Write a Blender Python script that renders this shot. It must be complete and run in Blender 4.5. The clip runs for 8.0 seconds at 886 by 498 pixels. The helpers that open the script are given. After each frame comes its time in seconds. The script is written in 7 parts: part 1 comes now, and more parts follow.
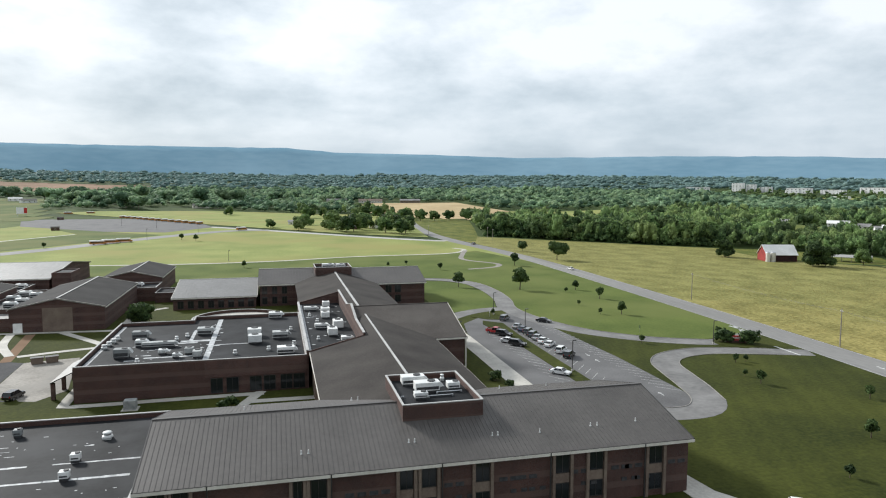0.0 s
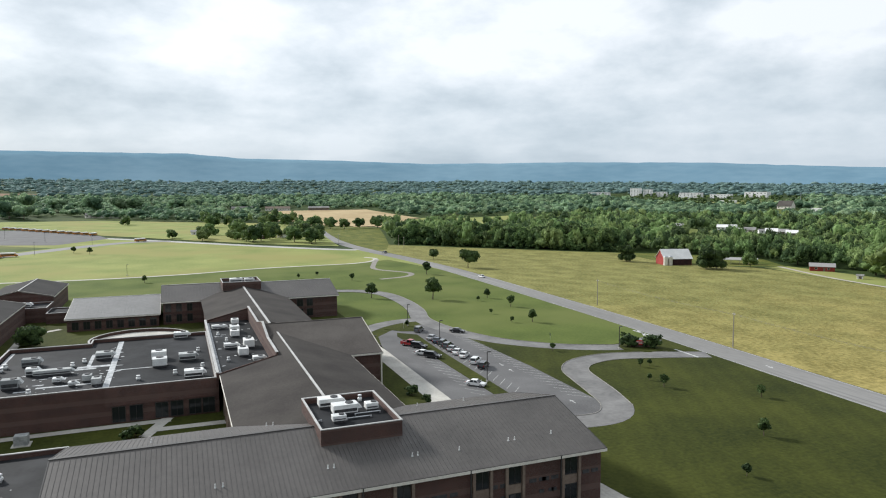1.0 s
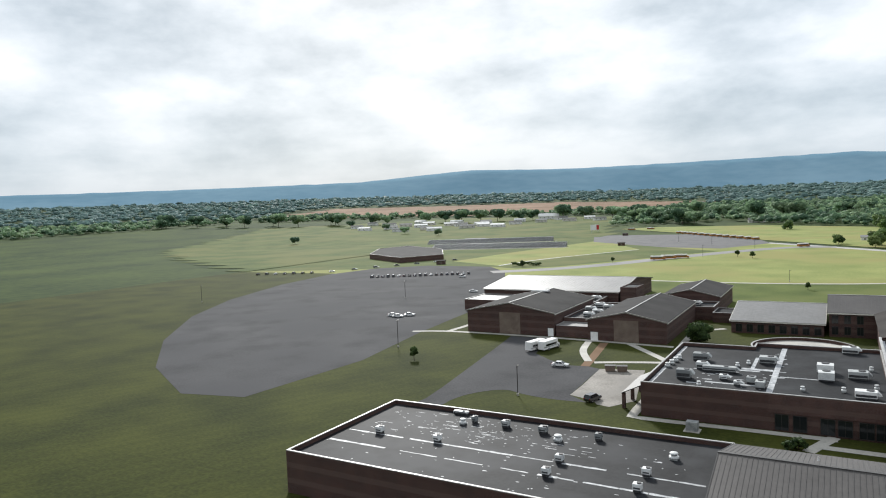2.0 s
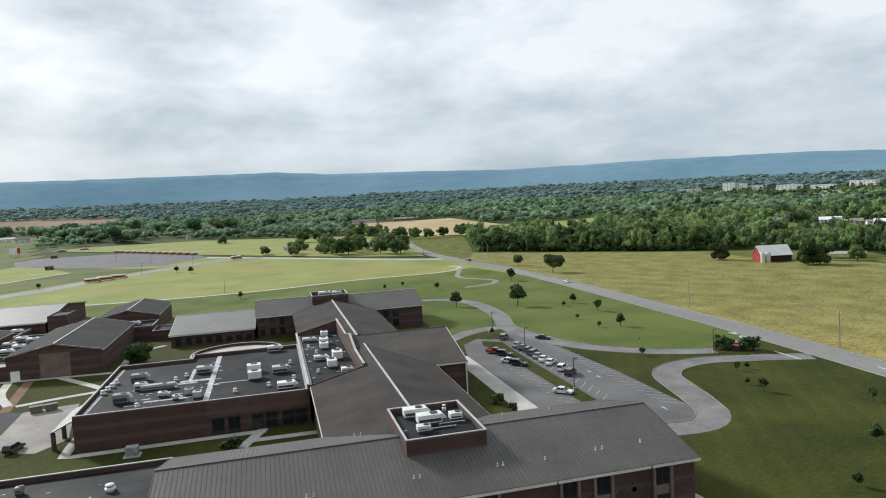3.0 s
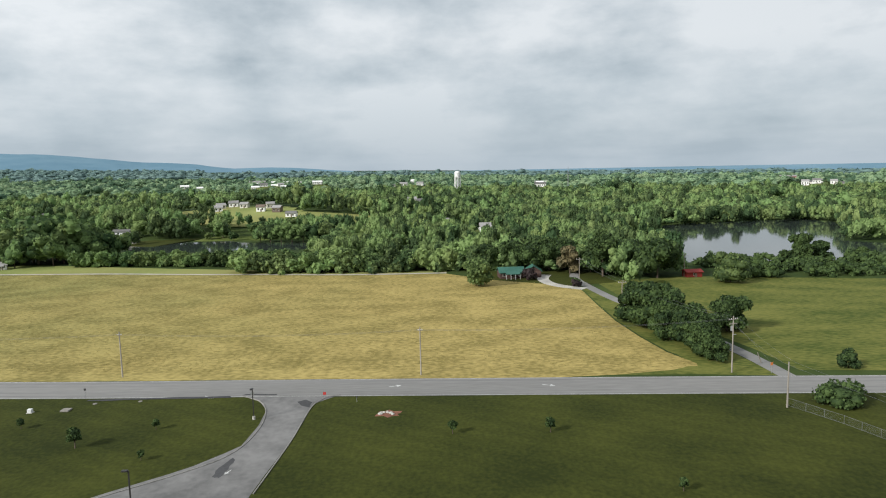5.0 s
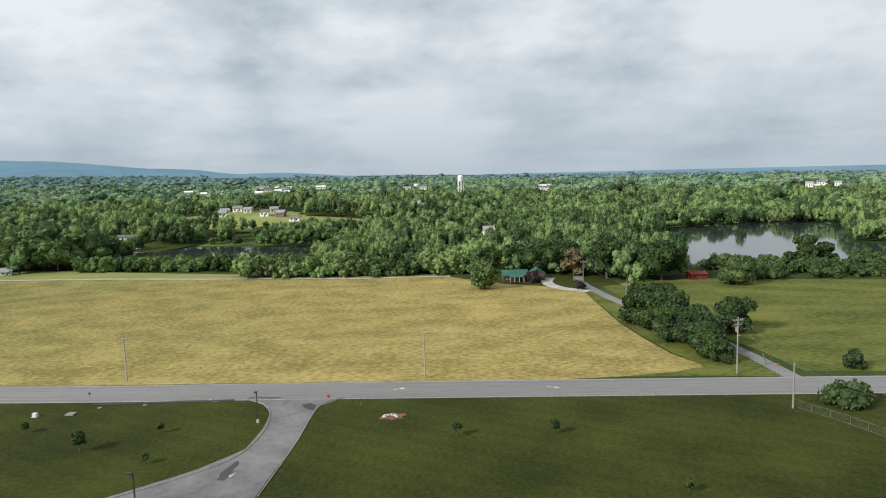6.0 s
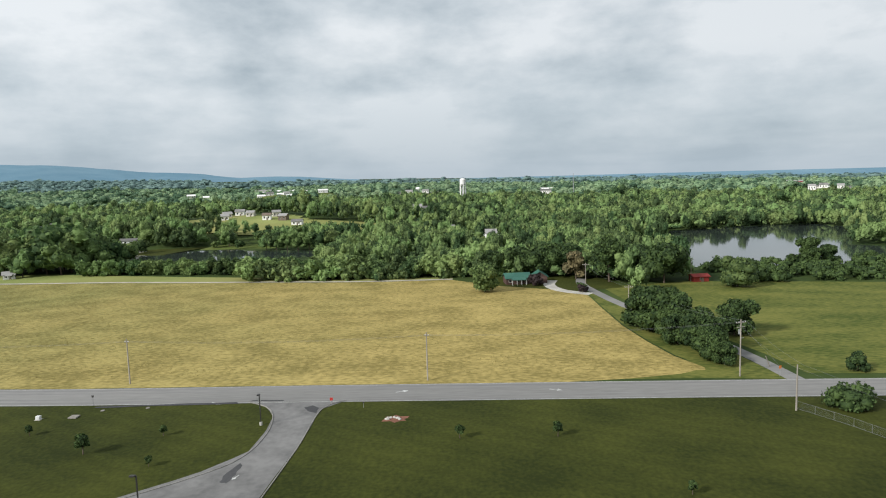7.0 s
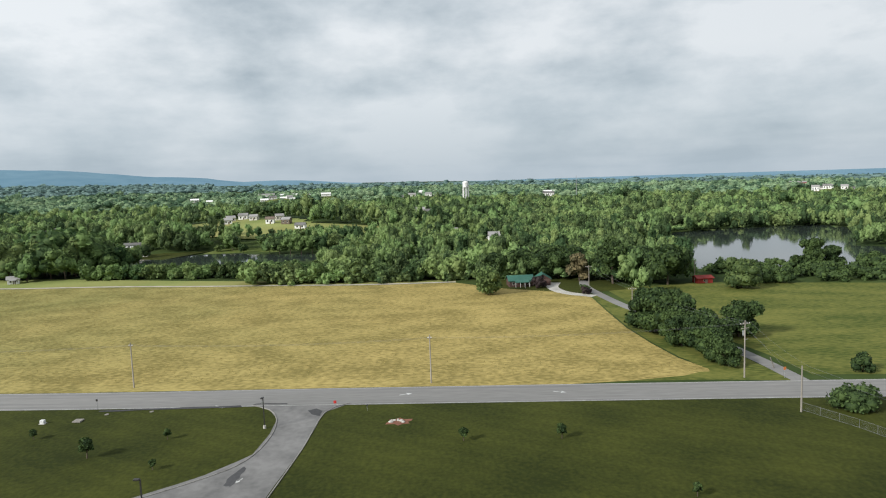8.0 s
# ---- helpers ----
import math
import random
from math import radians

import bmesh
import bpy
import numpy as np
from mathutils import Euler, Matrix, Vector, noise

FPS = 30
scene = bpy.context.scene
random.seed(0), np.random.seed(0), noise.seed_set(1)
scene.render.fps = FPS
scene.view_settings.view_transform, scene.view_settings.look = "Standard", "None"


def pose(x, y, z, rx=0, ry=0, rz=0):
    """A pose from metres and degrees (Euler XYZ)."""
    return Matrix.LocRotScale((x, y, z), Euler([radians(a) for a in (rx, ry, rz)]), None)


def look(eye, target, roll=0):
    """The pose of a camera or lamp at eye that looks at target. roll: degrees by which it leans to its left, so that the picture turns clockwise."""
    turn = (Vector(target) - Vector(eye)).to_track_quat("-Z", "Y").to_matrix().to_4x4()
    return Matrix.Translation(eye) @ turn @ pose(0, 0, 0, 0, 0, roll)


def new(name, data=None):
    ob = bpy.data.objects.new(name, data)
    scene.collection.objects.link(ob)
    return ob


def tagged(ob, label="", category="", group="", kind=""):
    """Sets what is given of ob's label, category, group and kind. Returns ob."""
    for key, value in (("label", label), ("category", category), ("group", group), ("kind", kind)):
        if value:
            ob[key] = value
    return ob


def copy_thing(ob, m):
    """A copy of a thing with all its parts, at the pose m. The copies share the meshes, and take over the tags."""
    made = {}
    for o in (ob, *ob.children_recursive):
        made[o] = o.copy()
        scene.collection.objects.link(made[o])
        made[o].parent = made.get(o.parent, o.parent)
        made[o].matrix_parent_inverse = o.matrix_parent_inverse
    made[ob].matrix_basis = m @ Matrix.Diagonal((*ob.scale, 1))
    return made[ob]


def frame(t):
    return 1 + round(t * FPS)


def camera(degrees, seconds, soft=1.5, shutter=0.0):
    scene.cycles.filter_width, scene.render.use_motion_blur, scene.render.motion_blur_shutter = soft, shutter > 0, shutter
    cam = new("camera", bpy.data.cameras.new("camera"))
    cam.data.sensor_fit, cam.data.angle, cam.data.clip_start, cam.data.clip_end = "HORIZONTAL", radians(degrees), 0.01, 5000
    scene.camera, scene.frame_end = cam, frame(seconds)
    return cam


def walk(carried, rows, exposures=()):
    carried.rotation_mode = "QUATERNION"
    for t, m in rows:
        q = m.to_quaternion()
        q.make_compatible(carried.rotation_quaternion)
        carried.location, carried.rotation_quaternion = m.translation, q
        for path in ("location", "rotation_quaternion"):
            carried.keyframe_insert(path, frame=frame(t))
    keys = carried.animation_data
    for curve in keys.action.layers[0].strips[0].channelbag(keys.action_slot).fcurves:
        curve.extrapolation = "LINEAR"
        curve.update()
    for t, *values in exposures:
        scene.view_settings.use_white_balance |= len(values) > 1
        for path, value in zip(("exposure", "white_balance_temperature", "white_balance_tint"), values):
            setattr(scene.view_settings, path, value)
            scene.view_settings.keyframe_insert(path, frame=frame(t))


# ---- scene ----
cam = camera(66.0, 8.0, soft=1.1)
PATH = [
    (0, (1.059, -0.495, 42.806), (1.534, 1.439, 42.619), 0.1),
    (0.2, (0.468, -0.143, 43.133), (1.195, 1.712, 42.951), 0.2),
    (0.5, (0.227, 0.074, 43.807), (0.957, 1.928, 43.632), 0.0),
    (1, (0.287, 0.038, 44.821), (1.013, 1.894, 44.650), -0.2),
    (1.4, (-0.772, 0.077, 45.157), (-0.066, 1.941, 44.988), -0.2),
    (1.5, (-1.206, 0.094, 45.196), (-0.669, 2.013, 45.033), -0.5),
    (1.6, (-1.548, 0.132, 45.225), (-1.324, 2.114, 45.073), -1.1),
    (1.7, (-1.671, 0.180, 45.220), (-1.801, 2.172, 45.101), -2.2),
    (1.8, (-1.603, 0.173, 45.218), (-2.066, 2.115, 45.099), -2.2),
    (1.9, (-1.418, 0.153, 45.212), (-2.179, 1.999, 45.094), -2.3),
    (2, (-1.141, 0.123, 45.204), (-2.151, 1.845, 45.087), -2.3),
    (2.1, (-0.798, 0.086, 45.194), (-1.997, 1.683, 45.078), -2.4),
    (2.25, (-0.219, 0.024, 45.177), (-1.534, 1.526, 45.063), -2.5),
    (2.4, (0.360, -0.038, 45.159), (-0.869, 1.535, 45.049), -2.7),
    (2.5, (0.703, -0.075, 45.149), (-0.355, 1.619, 45.040), -2.8),
    (2.6, (0.980, -0.105, 45.141), (0.190, 1.729, 45.033), -2.8),
    (2.7, (1.165, -0.125, 45.135), (0.682, 1.813, 45.028), -2.9),
    (2.8, (1.233, -0.132, 45.133), (1.081, 1.860, 45.026), -2.9),
    (2.9, (1.370, -0.256, 45.148), (1.540, 1.732, 45.023), -3.0),
    (3, (1.431, -0.432, 45.183), (1.920, 1.502, 45.039), -3.1),
    (3.1, (1.502, -0.736, 45.213), (2.294, 1.093, 45.052), -3.3),
    (3.2, (1.598, -1.030, 45.235), (2.671, 0.648, 45.053), -3.4),
    (3.3, (1.662, -1.269, 45.241), (2.989, 0.214, 45.042), -3.1),
    (3.4, (1.666, -1.451, 45.238), (3.212, -0.201, 45.021), -2.8),
    (3.5, (1.583, -1.474, 45.243), (3.309, -0.491, 45.012), -2.6),
    (3.6, (1.403, -1.355, 45.246), (3.265, -0.665, 45.001), -2.0),
    (3.7, (1.140, -1.036, 45.252), (3.089, -0.666, 44.995), -1.7),
    (3.8, (0.864, -0.560, 45.261), (2.846, -0.499, 44.996), -1.0),
    (4, (0.442, 0.328, 45.276), (2.425, 0.361, 45.016), -1.1),
    (4.5, (0.373, 0.826, 45.184), (2.357, 0.855, 44.931), -1.1),
    (6, (0.346, 0.772, 44.552), (2.332, 0.814, 44.319), -1.6),
    (6.5, (0.153, 0.772, 44.478), (2.139, 0.817, 44.249), -1.7),
    (7, (0.204, 0.833, 44.413), (2.191, 0.881, 44.190), -1.7),
    (7.5, (0.254, 0.785, 44.329), (2.242, 0.838, 44.112), -1.9),
    (8, (0.213, 0.790, 44.298), (2.201, 0.847, 44.084), -2.0),
]
EXPOSURES = [(0.0, 0.0, 6060, 9), (1.7, -0.02, 6080, 10), (3.0, -0.15, 6060, 9), (4.0, -0.18, 6170, 9), (8.0, -0.15, 6170, 9)]
walk(cam, [(t, look(eye, target, roll)) for t, eye, target, roll in PATH], EXPOSURES)

# ---- light ----
SUN_AZ, SUN_EL = radians(-35), radians(29)
world = bpy.data.worlds.new("cloudy_sky")
scene.world = world
world.use_nodes = True


def build_sky():
    nt = world.node_tree
    nt.nodes.clear()
    N, K = nt.nodes.new, nt.links.new
    out, bg = N("ShaderNodeOutputWorld"), N("ShaderNodeBackground")
    sky = N("ShaderNodeTexSky")
    sky.sky_type, sky.sun_disc = "NISHITA", False
    sky.sun_elevation, sky.sun_rotation = SUN_EL, SUN_AZ
    sky.air_density, sky.dust_density = 1.0, 2.0
    dim = N("ShaderNodeVectorMath")
    dim.operation = "SCALE"
    dim.inputs[3].default_value = 0.10
    K(sky.outputs[0], dim.inputs[0])
    co, sep = N("ShaderNodeTexCoord"), N("ShaderNodeSeparateXYZ")
    K(co.outputs["Generated"], sep.inputs[0])

    def math_node(op, a, b=None, c=None):
        m = N("ShaderNodeMath")
        m.operation = op
        for i, v in enumerate((a, b, c)):
            if v is None:
                continue
            if isinstance(v, (int, float)):
                m.inputs[i].default_value = v
            else:
                K(v, m.inputs[i])
        return m.outputs[0]

    up = math_node("MAXIMUM", sep.outputs[2], 0.0)
    deep = math_node("ADD", up, 0.10)
    px, py = math_node("DIVIDE", sep.outputs[0], deep), math_node("DIVIDE", sep.outputs[1], deep)
    flat = N("ShaderNodeCombineXYZ")
    K(px, flat.inputs[0])
    K(py, flat.inputs[1])

    def cloud(scale, detail, rough, distort, shift):
        mp, n = N("ShaderNodeMapping"), N("ShaderNodeTexNoise")
        mp.inputs[1].default_value = shift
        K(flat.outputs[0], mp.inputs[0])
        K(mp.outputs[0], n.inputs["Vector"])
        n.inputs["Scale"].default_value, n.inputs["Detail"].default_value = scale, detail
        n.inputs["Roughness"].default_value, n.inputs["Distortion"].default_value = rough, distort
        return n.outputs[0]

    big, fine = cloud(0.42, 5, 0.45, 0.3, (3.1, 1.7, 0)), cloud(1.1, 6, 0.48, 0.4, (7.3, 2.2, 4))
    heap = N("ShaderNodeMapping")
    heap.inputs[1].default_value, heap.inputs[3].default_value = (0.9, 3.3, 2.0), (1.0, 1.0, 2.1)
    K(co.outputs["Generated"], heap.inputs[0])
    puff = N("ShaderNodeTexNoise")
    K(heap.outputs[0], puff.inputs["Vector"])
    puff.inputs["Scale"].default_value, puff.inputs["Detail"].default_value = 4.3, 8
    puff.inputs["Roughness"].default_value, puff.inputs["Distortion"].default_value = 0.56, 0.0
    mixed = math_node("ADD", math_node("MULTIPLY", big, 0.30), math_node("MULTIPLY", fine, 0.12))
    mixed = math_node("ADD", mixed, math_node("MULTIPLY", puff.outputs[0], 0.58))
    ramp = N("ShaderNodeValToRGB")
    e = ramp.color_ramp.elements
    e[0].position, e[0].color = 0.38, (0.52, 0.585, 0.62, 1)
    e[1].position, e[1].color = 0.565, (1.06, 1.065, 1.05, 1)
    mid = ramp.color_ramp.elements.new(0.47)
    mid.color = (0.78, 0.825, 0.84, 1)
    K(mixed, ramp.inputs[0])
    # the veil is brighter on the sun's side
    side = N("ShaderNodeVectorMath")
    side.operation = "DOT_PRODUCT"
    side.inputs[1].default_value = (math.sin(SUN_AZ + 0.3), math.cos(SUN_AZ + 0.3), 0.35)
    K(co.outputs["Generated"], side.inputs[0])
    glow = math_node("MULTIPLY_ADD", side.outputs["Value"], 0.10, 0.92)
    lit = N("ShaderNodeVectorMath")
    lit.operation = "SCALE"
    K(ramp.outputs[0], lit.inputs[0])
    K(glow, lit.inputs[3])
    # pale band low over the horizon
    low = N("ShaderNodeMapRange")
    low.inputs[1].default_value, low.inputs[2].default_value = 0.0, 0.16
    low.inputs[3].default_value, low.inputs[4].default_value = 0.75, 0.0
    K(up, low.inputs[0])
    band = N("ShaderNodeMix")
    band.data_type = "RGBA"
    K(low.outputs[0], band.inputs[0])
    K(lit.outputs[0], band.inputs[6])
    band.inputs[7].default_value = (0.52, 0.60, 0.66, 1)
    cover = N("ShaderNodeMix")
    cover.data_type = "RGBA"
    cover.inputs[0].default_value = 0.9
    K(dim.outputs[0], cover.inputs[6])
    K(band.outputs[2], cover.inputs[7])
    K(cover.outputs[2], bg.inputs[0])
    bg.inputs[1].default_value = 1.02
    K(bg.outputs[0], out.inputs[0])


build_sky()
sun_data = bpy.data.lights.new("sun", "SUN")
sun_data.energy, sun_data.angle, sun_data.color = 4.9, radians(8), (1.0, 0.95, 0.86)
sun = new("sun", sun_data)
sun.matrix_world = look((300 * math.sin(SUN_AZ), 300 * math.cos(SUN_AZ), 300 * math.tan(SUN_EL)), (0, 0, 0))


# ---- materials ----
def surface(name, low, high, scale=1.0, rough=0.8, metal=0.0, bump=0.0, fine=8.0, island=0.0, spec=0.4, per_object=0.0, stretch=(1, 1, 1), patch=0.0, third=None, grain=0.45):
    """Noise at two scales between two colours; fine relief; variation by island or object where wanted."""
    m = bpy.data.materials.new(name)
    m.use_nodes = True
    nt = m.node_tree
    N, K = nt.nodes.new, nt.links.new
    b = nt.nodes["Principled BSDF"]
    b.inputs["Roughness"].default_value, b.inputs["Metallic"].default_value = rough, metal
    b.inputs["Specular IOR Level"].default_value = spec
    geo, mp = N("ShaderNodeNewGeometry"), N("ShaderNodeMapping")
    mp.inputs[3].default_value = stretch
    K(geo.outputs["Position"], mp.inputs[0])
    n1, n2 = N("ShaderNodeTexNoise"), N("ShaderNodeTexNoise")
    for n, s, d in ((n1, scale, 5), (n2, scale * fine, 4)):
        n.inputs["Scale"].default_value, n.inputs["Detail"].default_value = s, d
        K(mp.outputs[0], n.inputs["Vector"])
    add = N("ShaderNodeMath")
    add.operation = "MULTIPLY_ADD"
    add.inputs[1].default_value = grain
    K(n2.outputs[0], add.inputs[0])
    sub = N("ShaderNodeMath")
    sub.operation = "MULTIPLY_ADD"
    sub.inputs[1].default_value, sub.inputs[2].default_value = 0.75, 0.125 - grain / 2
    K(n1.outputs[0], sub.inputs[0])
    K(sub.outputs[0], add.inputs[2])
    value = add.outputs[0]
    for amount, socket in ((island, geo.outputs["Random Per Island"]), (per_object, None)):
        if amount:
            if socket is None:
                socket = N("ShaderNodeObjectInfo").outputs["Random"]
            v = N("ShaderNodeMath")
            v.operation = "MULTIPLY_ADD"
            v.inputs[1].default_value = amount
            K(socket, v.inputs[0])
            w = N("ShaderNodeMath")
            w.operation = "ADD"
            w.inputs[1].default_value = -amount / 2
            K(value, w.inputs[0])
            K(w.outputs[0], v.inputs[2])
            value = v.outputs[0]
    ramp = N("ShaderNodeValToRGB")
    e = ramp.color_ramp.elements
    e[0].position, e[0].color = 0.34, (*low, 1)
    e[1].position, e[1].color = 0.66, (*high, 1)
    K(value, ramp.inputs[0])
    colour = ramp.outputs[0]
    if third:
        n3 = N("ShaderNodeTexNoise")
        n3.inputs["Scale"].default_value, n3.inputs["Detail"].default_value = patch, 3
        K(mp.outputs[0], n3.inputs["Vector"])
        mr = N("ShaderNodeMapRange")
        mr.inputs[1].default_value, mr.inputs[2].default_value = 0.46, 0.62
        K(n3.outputs[0], mr.inputs[0])
        mix = N("ShaderNodeMix")
        mix.data_type = "RGBA"
        K(mr.outputs[0], mix.inputs[0])
        K(colour, mix.inputs[6])
        mix.inputs[7].default_value = (*third, 1)
        colour = mix.outputs[2]
    K(colour, b.inputs["Base Color"])
    if bump:
        bp = N("ShaderNodeBump")
        bp.inputs["Strength"].default_value, bp.inputs["Distance"].default_value = 0.8, bump
        K(n2.outputs[0], bp.inputs["Height"])
        K(bp.outputs[0], b.inputs["Normal"])
    return m


def brick_material(name, a, b_, mortar, band=(0.2, 0.14, 0.11)):
    """Brick courses in the wall's own plane, with paler soldier bands every few metres."""
    m = surface(name, a, b_, 0.35, 0.85, bump=0.006, fine=10)
    nt = m.node_tree
    N, K = nt.nodes.new, nt.links.new
    p = nt.nodes["Principled BSDF"]
    old = p.inputs["Base Color"].links[0].from_socket
    geo, sep = N("ShaderNodeNewGeometry"), N("ShaderNodeSeparateXYZ")
    K(geo.outputs["Position"], sep.inputs[0])
    s = N("ShaderNodeMath")
    K(sep.outputs[0], s.inputs[0])
    K(sep.outputs[1], s.inputs[1])
    c = N("ShaderNodeCombineXYZ")
    K(s.outputs[0], c.inputs[0])
    K(sep.outputs[2], c.inputs[1])
    t = N("ShaderNodeTexBrick")
    K(c.outputs[0], t.inputs["Vector"])
    t.inputs["Scale"].default_value = 1.0
    t.inputs["Brick Width"].default_value, t.inputs["Row Height"].default_value = 0.22, 0.075
    t.inputs["Mortar Size"].default_value = 0.006
    t.inputs["Mortar"].default_value = (*mortar, 1)
    K(old, t.inputs["Color1"])
    hs = N("ShaderNodeHueSaturation")
    hs.inputs["Value"].default_value = 0.72
    K(old, hs.inputs["Color"])
    K(hs.outputs[0], t.inputs["Color2"])
    # bands: wall height folded every 2.6 m
    md = N("ShaderNodeMath")
    md.operation = "MODULO"
    md.inputs[1].default_value = 2.6
    K(sep.outputs[2], md.inputs[0])
    gt = N("ShaderNodeMath")
    gt.operation = "GREATER_THAN"
    gt.inputs[1].default_value = 1.7
    K(md.outputs[0], gt.inputs[0])
    f = N("ShaderNodeMath")
    f.operation = "MULTIPLY"
    f.inputs[1].default_value = 0.5
    K(gt.outputs[0], f.inputs[0])
    mx = N("ShaderNodeMix")
    mx.data_type = "RGBA"
    K(f.outputs[0], mx.inputs[0])
    K(t.outputs[0], mx.inputs[6])
    mx.inputs[7].default_value = (*band, 1)
    K(mx.outputs[2], p.inputs["Base Color"])
    return m


def mow_stripes(m, width, amount):
    """Faint mowing stripes over a grass material."""
    nt = m.node_tree
    N, K = nt.nodes.new, nt.links.new
    b = nt.nodes["Principled BSDF"]
    old = b.inputs["Base Color"].links[0].from_socket
    geo, mp, w, hs, mr = N("ShaderNodeNewGeometry"), N("ShaderNodeMapping"), N("ShaderNodeTexWave"), N("ShaderNodeHueSaturation"), N("ShaderNodeMapRange")
    mp.inputs[2].default_value = (0, 0, radians(28))
    K(geo.outputs["Position"], mp.inputs[0])
    K(mp.outputs[0], w.inputs["Vector"])
    w.inputs["Scale"].default_value = 0.314 / width
    w.inputs["Distortion"].default_value, w.inputs["Detail"].default_value = 1.2, 2
    mr.inputs[3].default_value, mr.inputs[4].default_value = 1 - amount, 1 + amount
    K(w.outputs["Fac"], mr.inputs[0])
    K(mr.outputs[0], hs.inputs["Value"])
    K(old, hs.inputs["Color"])
    K(hs.outputs[0], b.inputs["Base Color"])


def greener_northwards(m, y0, y1, colour):
    """Tints the colour darker and greener along the field, in ragged patches."""
    nt = m.node_tree
    N, K = nt.nodes.new, nt.links.new
    b = nt.nodes["Principled BSDF"]
    old = b.inputs["Base Color"].links[0].from_socket
    geo, sep, n, add, mr, mix = N("ShaderNodeNewGeometry"), N("ShaderNodeSeparateXYZ"), N("ShaderNodeTexNoise"), N("ShaderNodeMath"), N("ShaderNodeMapRange"), N("ShaderNodeMix")
    K(geo.outputs["Position"], sep.inputs[0])
    K(geo.outputs["Position"], n.inputs["Vector"])
    n.inputs["Scale"].default_value, n.inputs["Detail"].default_value = 0.018, 6
    add.operation = "MULTIPLY_ADD"
    add.inputs[1].default_value = 260
    K(n.outputs[0], add.inputs[0])
    K(sep.outputs[1], add.inputs[2])
    mr.inputs[1].default_value, mr.inputs[2].default_value, mr.inputs[4].default_value = y0 + 130, y1 + 130, 0.75
    K(add.outputs[0], mr.inputs[0])
    mix.data_type = "RGBA"
    K(mr.outputs[0], mix.inputs[0])
    K(old, mix.inputs[6])
    mix.blend_type = "MULTIPLY"
    mix.inputs[7].default_value = (*colour, 1)
    K(mix.outputs[2], b.inputs["Base Color"])


LAWN = surface("mown_lawn", (0.024, 0.031, 0.006), (0.056, 0.063, 0.0115), 0.05, 0.95, bump=0.08, fine=26, spec=0.1, grain=0.55)
mow_stripes(LAWN, 4.2, 0.05)
# paler than LAWN: sun beyond the near cloud shade, put into the grass colour
SUNLIT_LAWN = surface("upper_lawn", (0.066, 0.092, 0.021), (0.114, 0.142, 0.036), 0.05, 0.95, bump=0.05, fine=22, spec=0.1, patch=0.022, third=(0.12, 0.14, 0.04))
PARK = surface("rough_park_grass", (0.060, 0.088, 0.026), (0.118, 0.142, 0.046), 0.03, 0.95, bump=0.05, fine=20, spec=0.1, patch=0.012, third=(0.135, 0.142, 0.05))
MEADOW = surface("pale_meadow", (0.165, 0.200, 0.058), (0.275, 0.292, 0.100), 0.03, 0.95, bump=0.05, fine=25, spec=0.1, patch=0.012, third=(0.250, 0.240, 0.085))
HAY = surface("hay_field", (0.208, 0.168, 0.054), (0.410, 0.322, 0.116), 0.10, 0.95, bump=0.25, fine=9, spec=0.1, grain=0.85, stretch=(1.0, 0.7, 1))

greener_northwards(HAY, 20, 230, (0.49, 0.67, 0.63))
HAY_BLADES = surface("hay_blades", (0.18, 0.150, 0.045), (0.34, 0.270, 0.090), 0.05, 0.95, island=0.5, spec=0.1)
PASTURE = surface("green_pasture", (0.062, 0.083, 0.017), (0.158, 0.160, 0.040), 0.11, 0.95, bump=0.12, fine=11, spec=0.1, grain=0.8, stretch=(1.0, 0.45, 1))
TAN = surface("stubble_field", (0.32, 0.24, 0.13), (0.46, 0.36, 0.21), 0.01, 0.95, fine=12, spec=0.1)
BROWN = surface("ploughed_soil", (0.16, 0.10, 0.06), (0.26, 0.17, 0.11), 0.006, 0.95, fine=12, spec=0.1)
WILD = surface("woodland_floor", (0.022, 0.040, 0.012), (0.060, 0.085, 0.022), 0.012, 0.95, bump=0.2, fine=12, spec=0.1)
ASPHALT = surface("worn_asphalt", (0.090, 0.088, 0.089), (0.150, 0.147, 0.147), 0.09, 0.9, bump=0.004, fine=30, patch=0.06, third=(0.13, 0.128, 0.128), spec=0.2)
DARK_ASPHALT = surface("dark_worn_asphalt", (0.050, 0.050, 0.052), (0.095, 0.094, 0.096), 0.06, 0.95, bump=0.004, fine=30, patch=0.03, third=(0.068, 0.068, 0.071), spec=0.1)
STAINED = surface("stained_concrete", (0.17, 0.155, 0.135), (0.33, 0.305, 0.27), 0.16, 0.85, bump=0.004, fine=10, patch=0.08, third=(0.20, 0.185, 0.165))
# sun and glare on the side road are put into this paler asphalt
PALE_ROAD = surface("sunlit_pale_asphalt", (0.30, 0.29, 0.27), (0.42, 0.41, 0.385), 0.06, 0.85, fine=20)
ROAD = surface("road_asphalt", (0.165, 0.160, 0.152), (0.245, 0.237, 0.226), 0.05, 0.85, bump=0.004, fine=30, stretch=(1, 0.15, 1))
DRIVE = surface("drive_asphalt", (0.112, 0.109, 0.106), (0.205, 0.199, 0.193), 0.14, 0.85, bump=0.004, fine=6, grain=0.4)
KERB = surface("weathered_kerb_concrete", (0.17, 0.16, 0.145), (0.30, 0.285, 0.26), 0.4, 0.85, fine=9)
WORN_GALV = surface("dull_galvanised_wire", (0.14, 0.145, 0.15), (0.24, 0.245, 0.25), 1.0, 0.55, 0.3, fine=6)
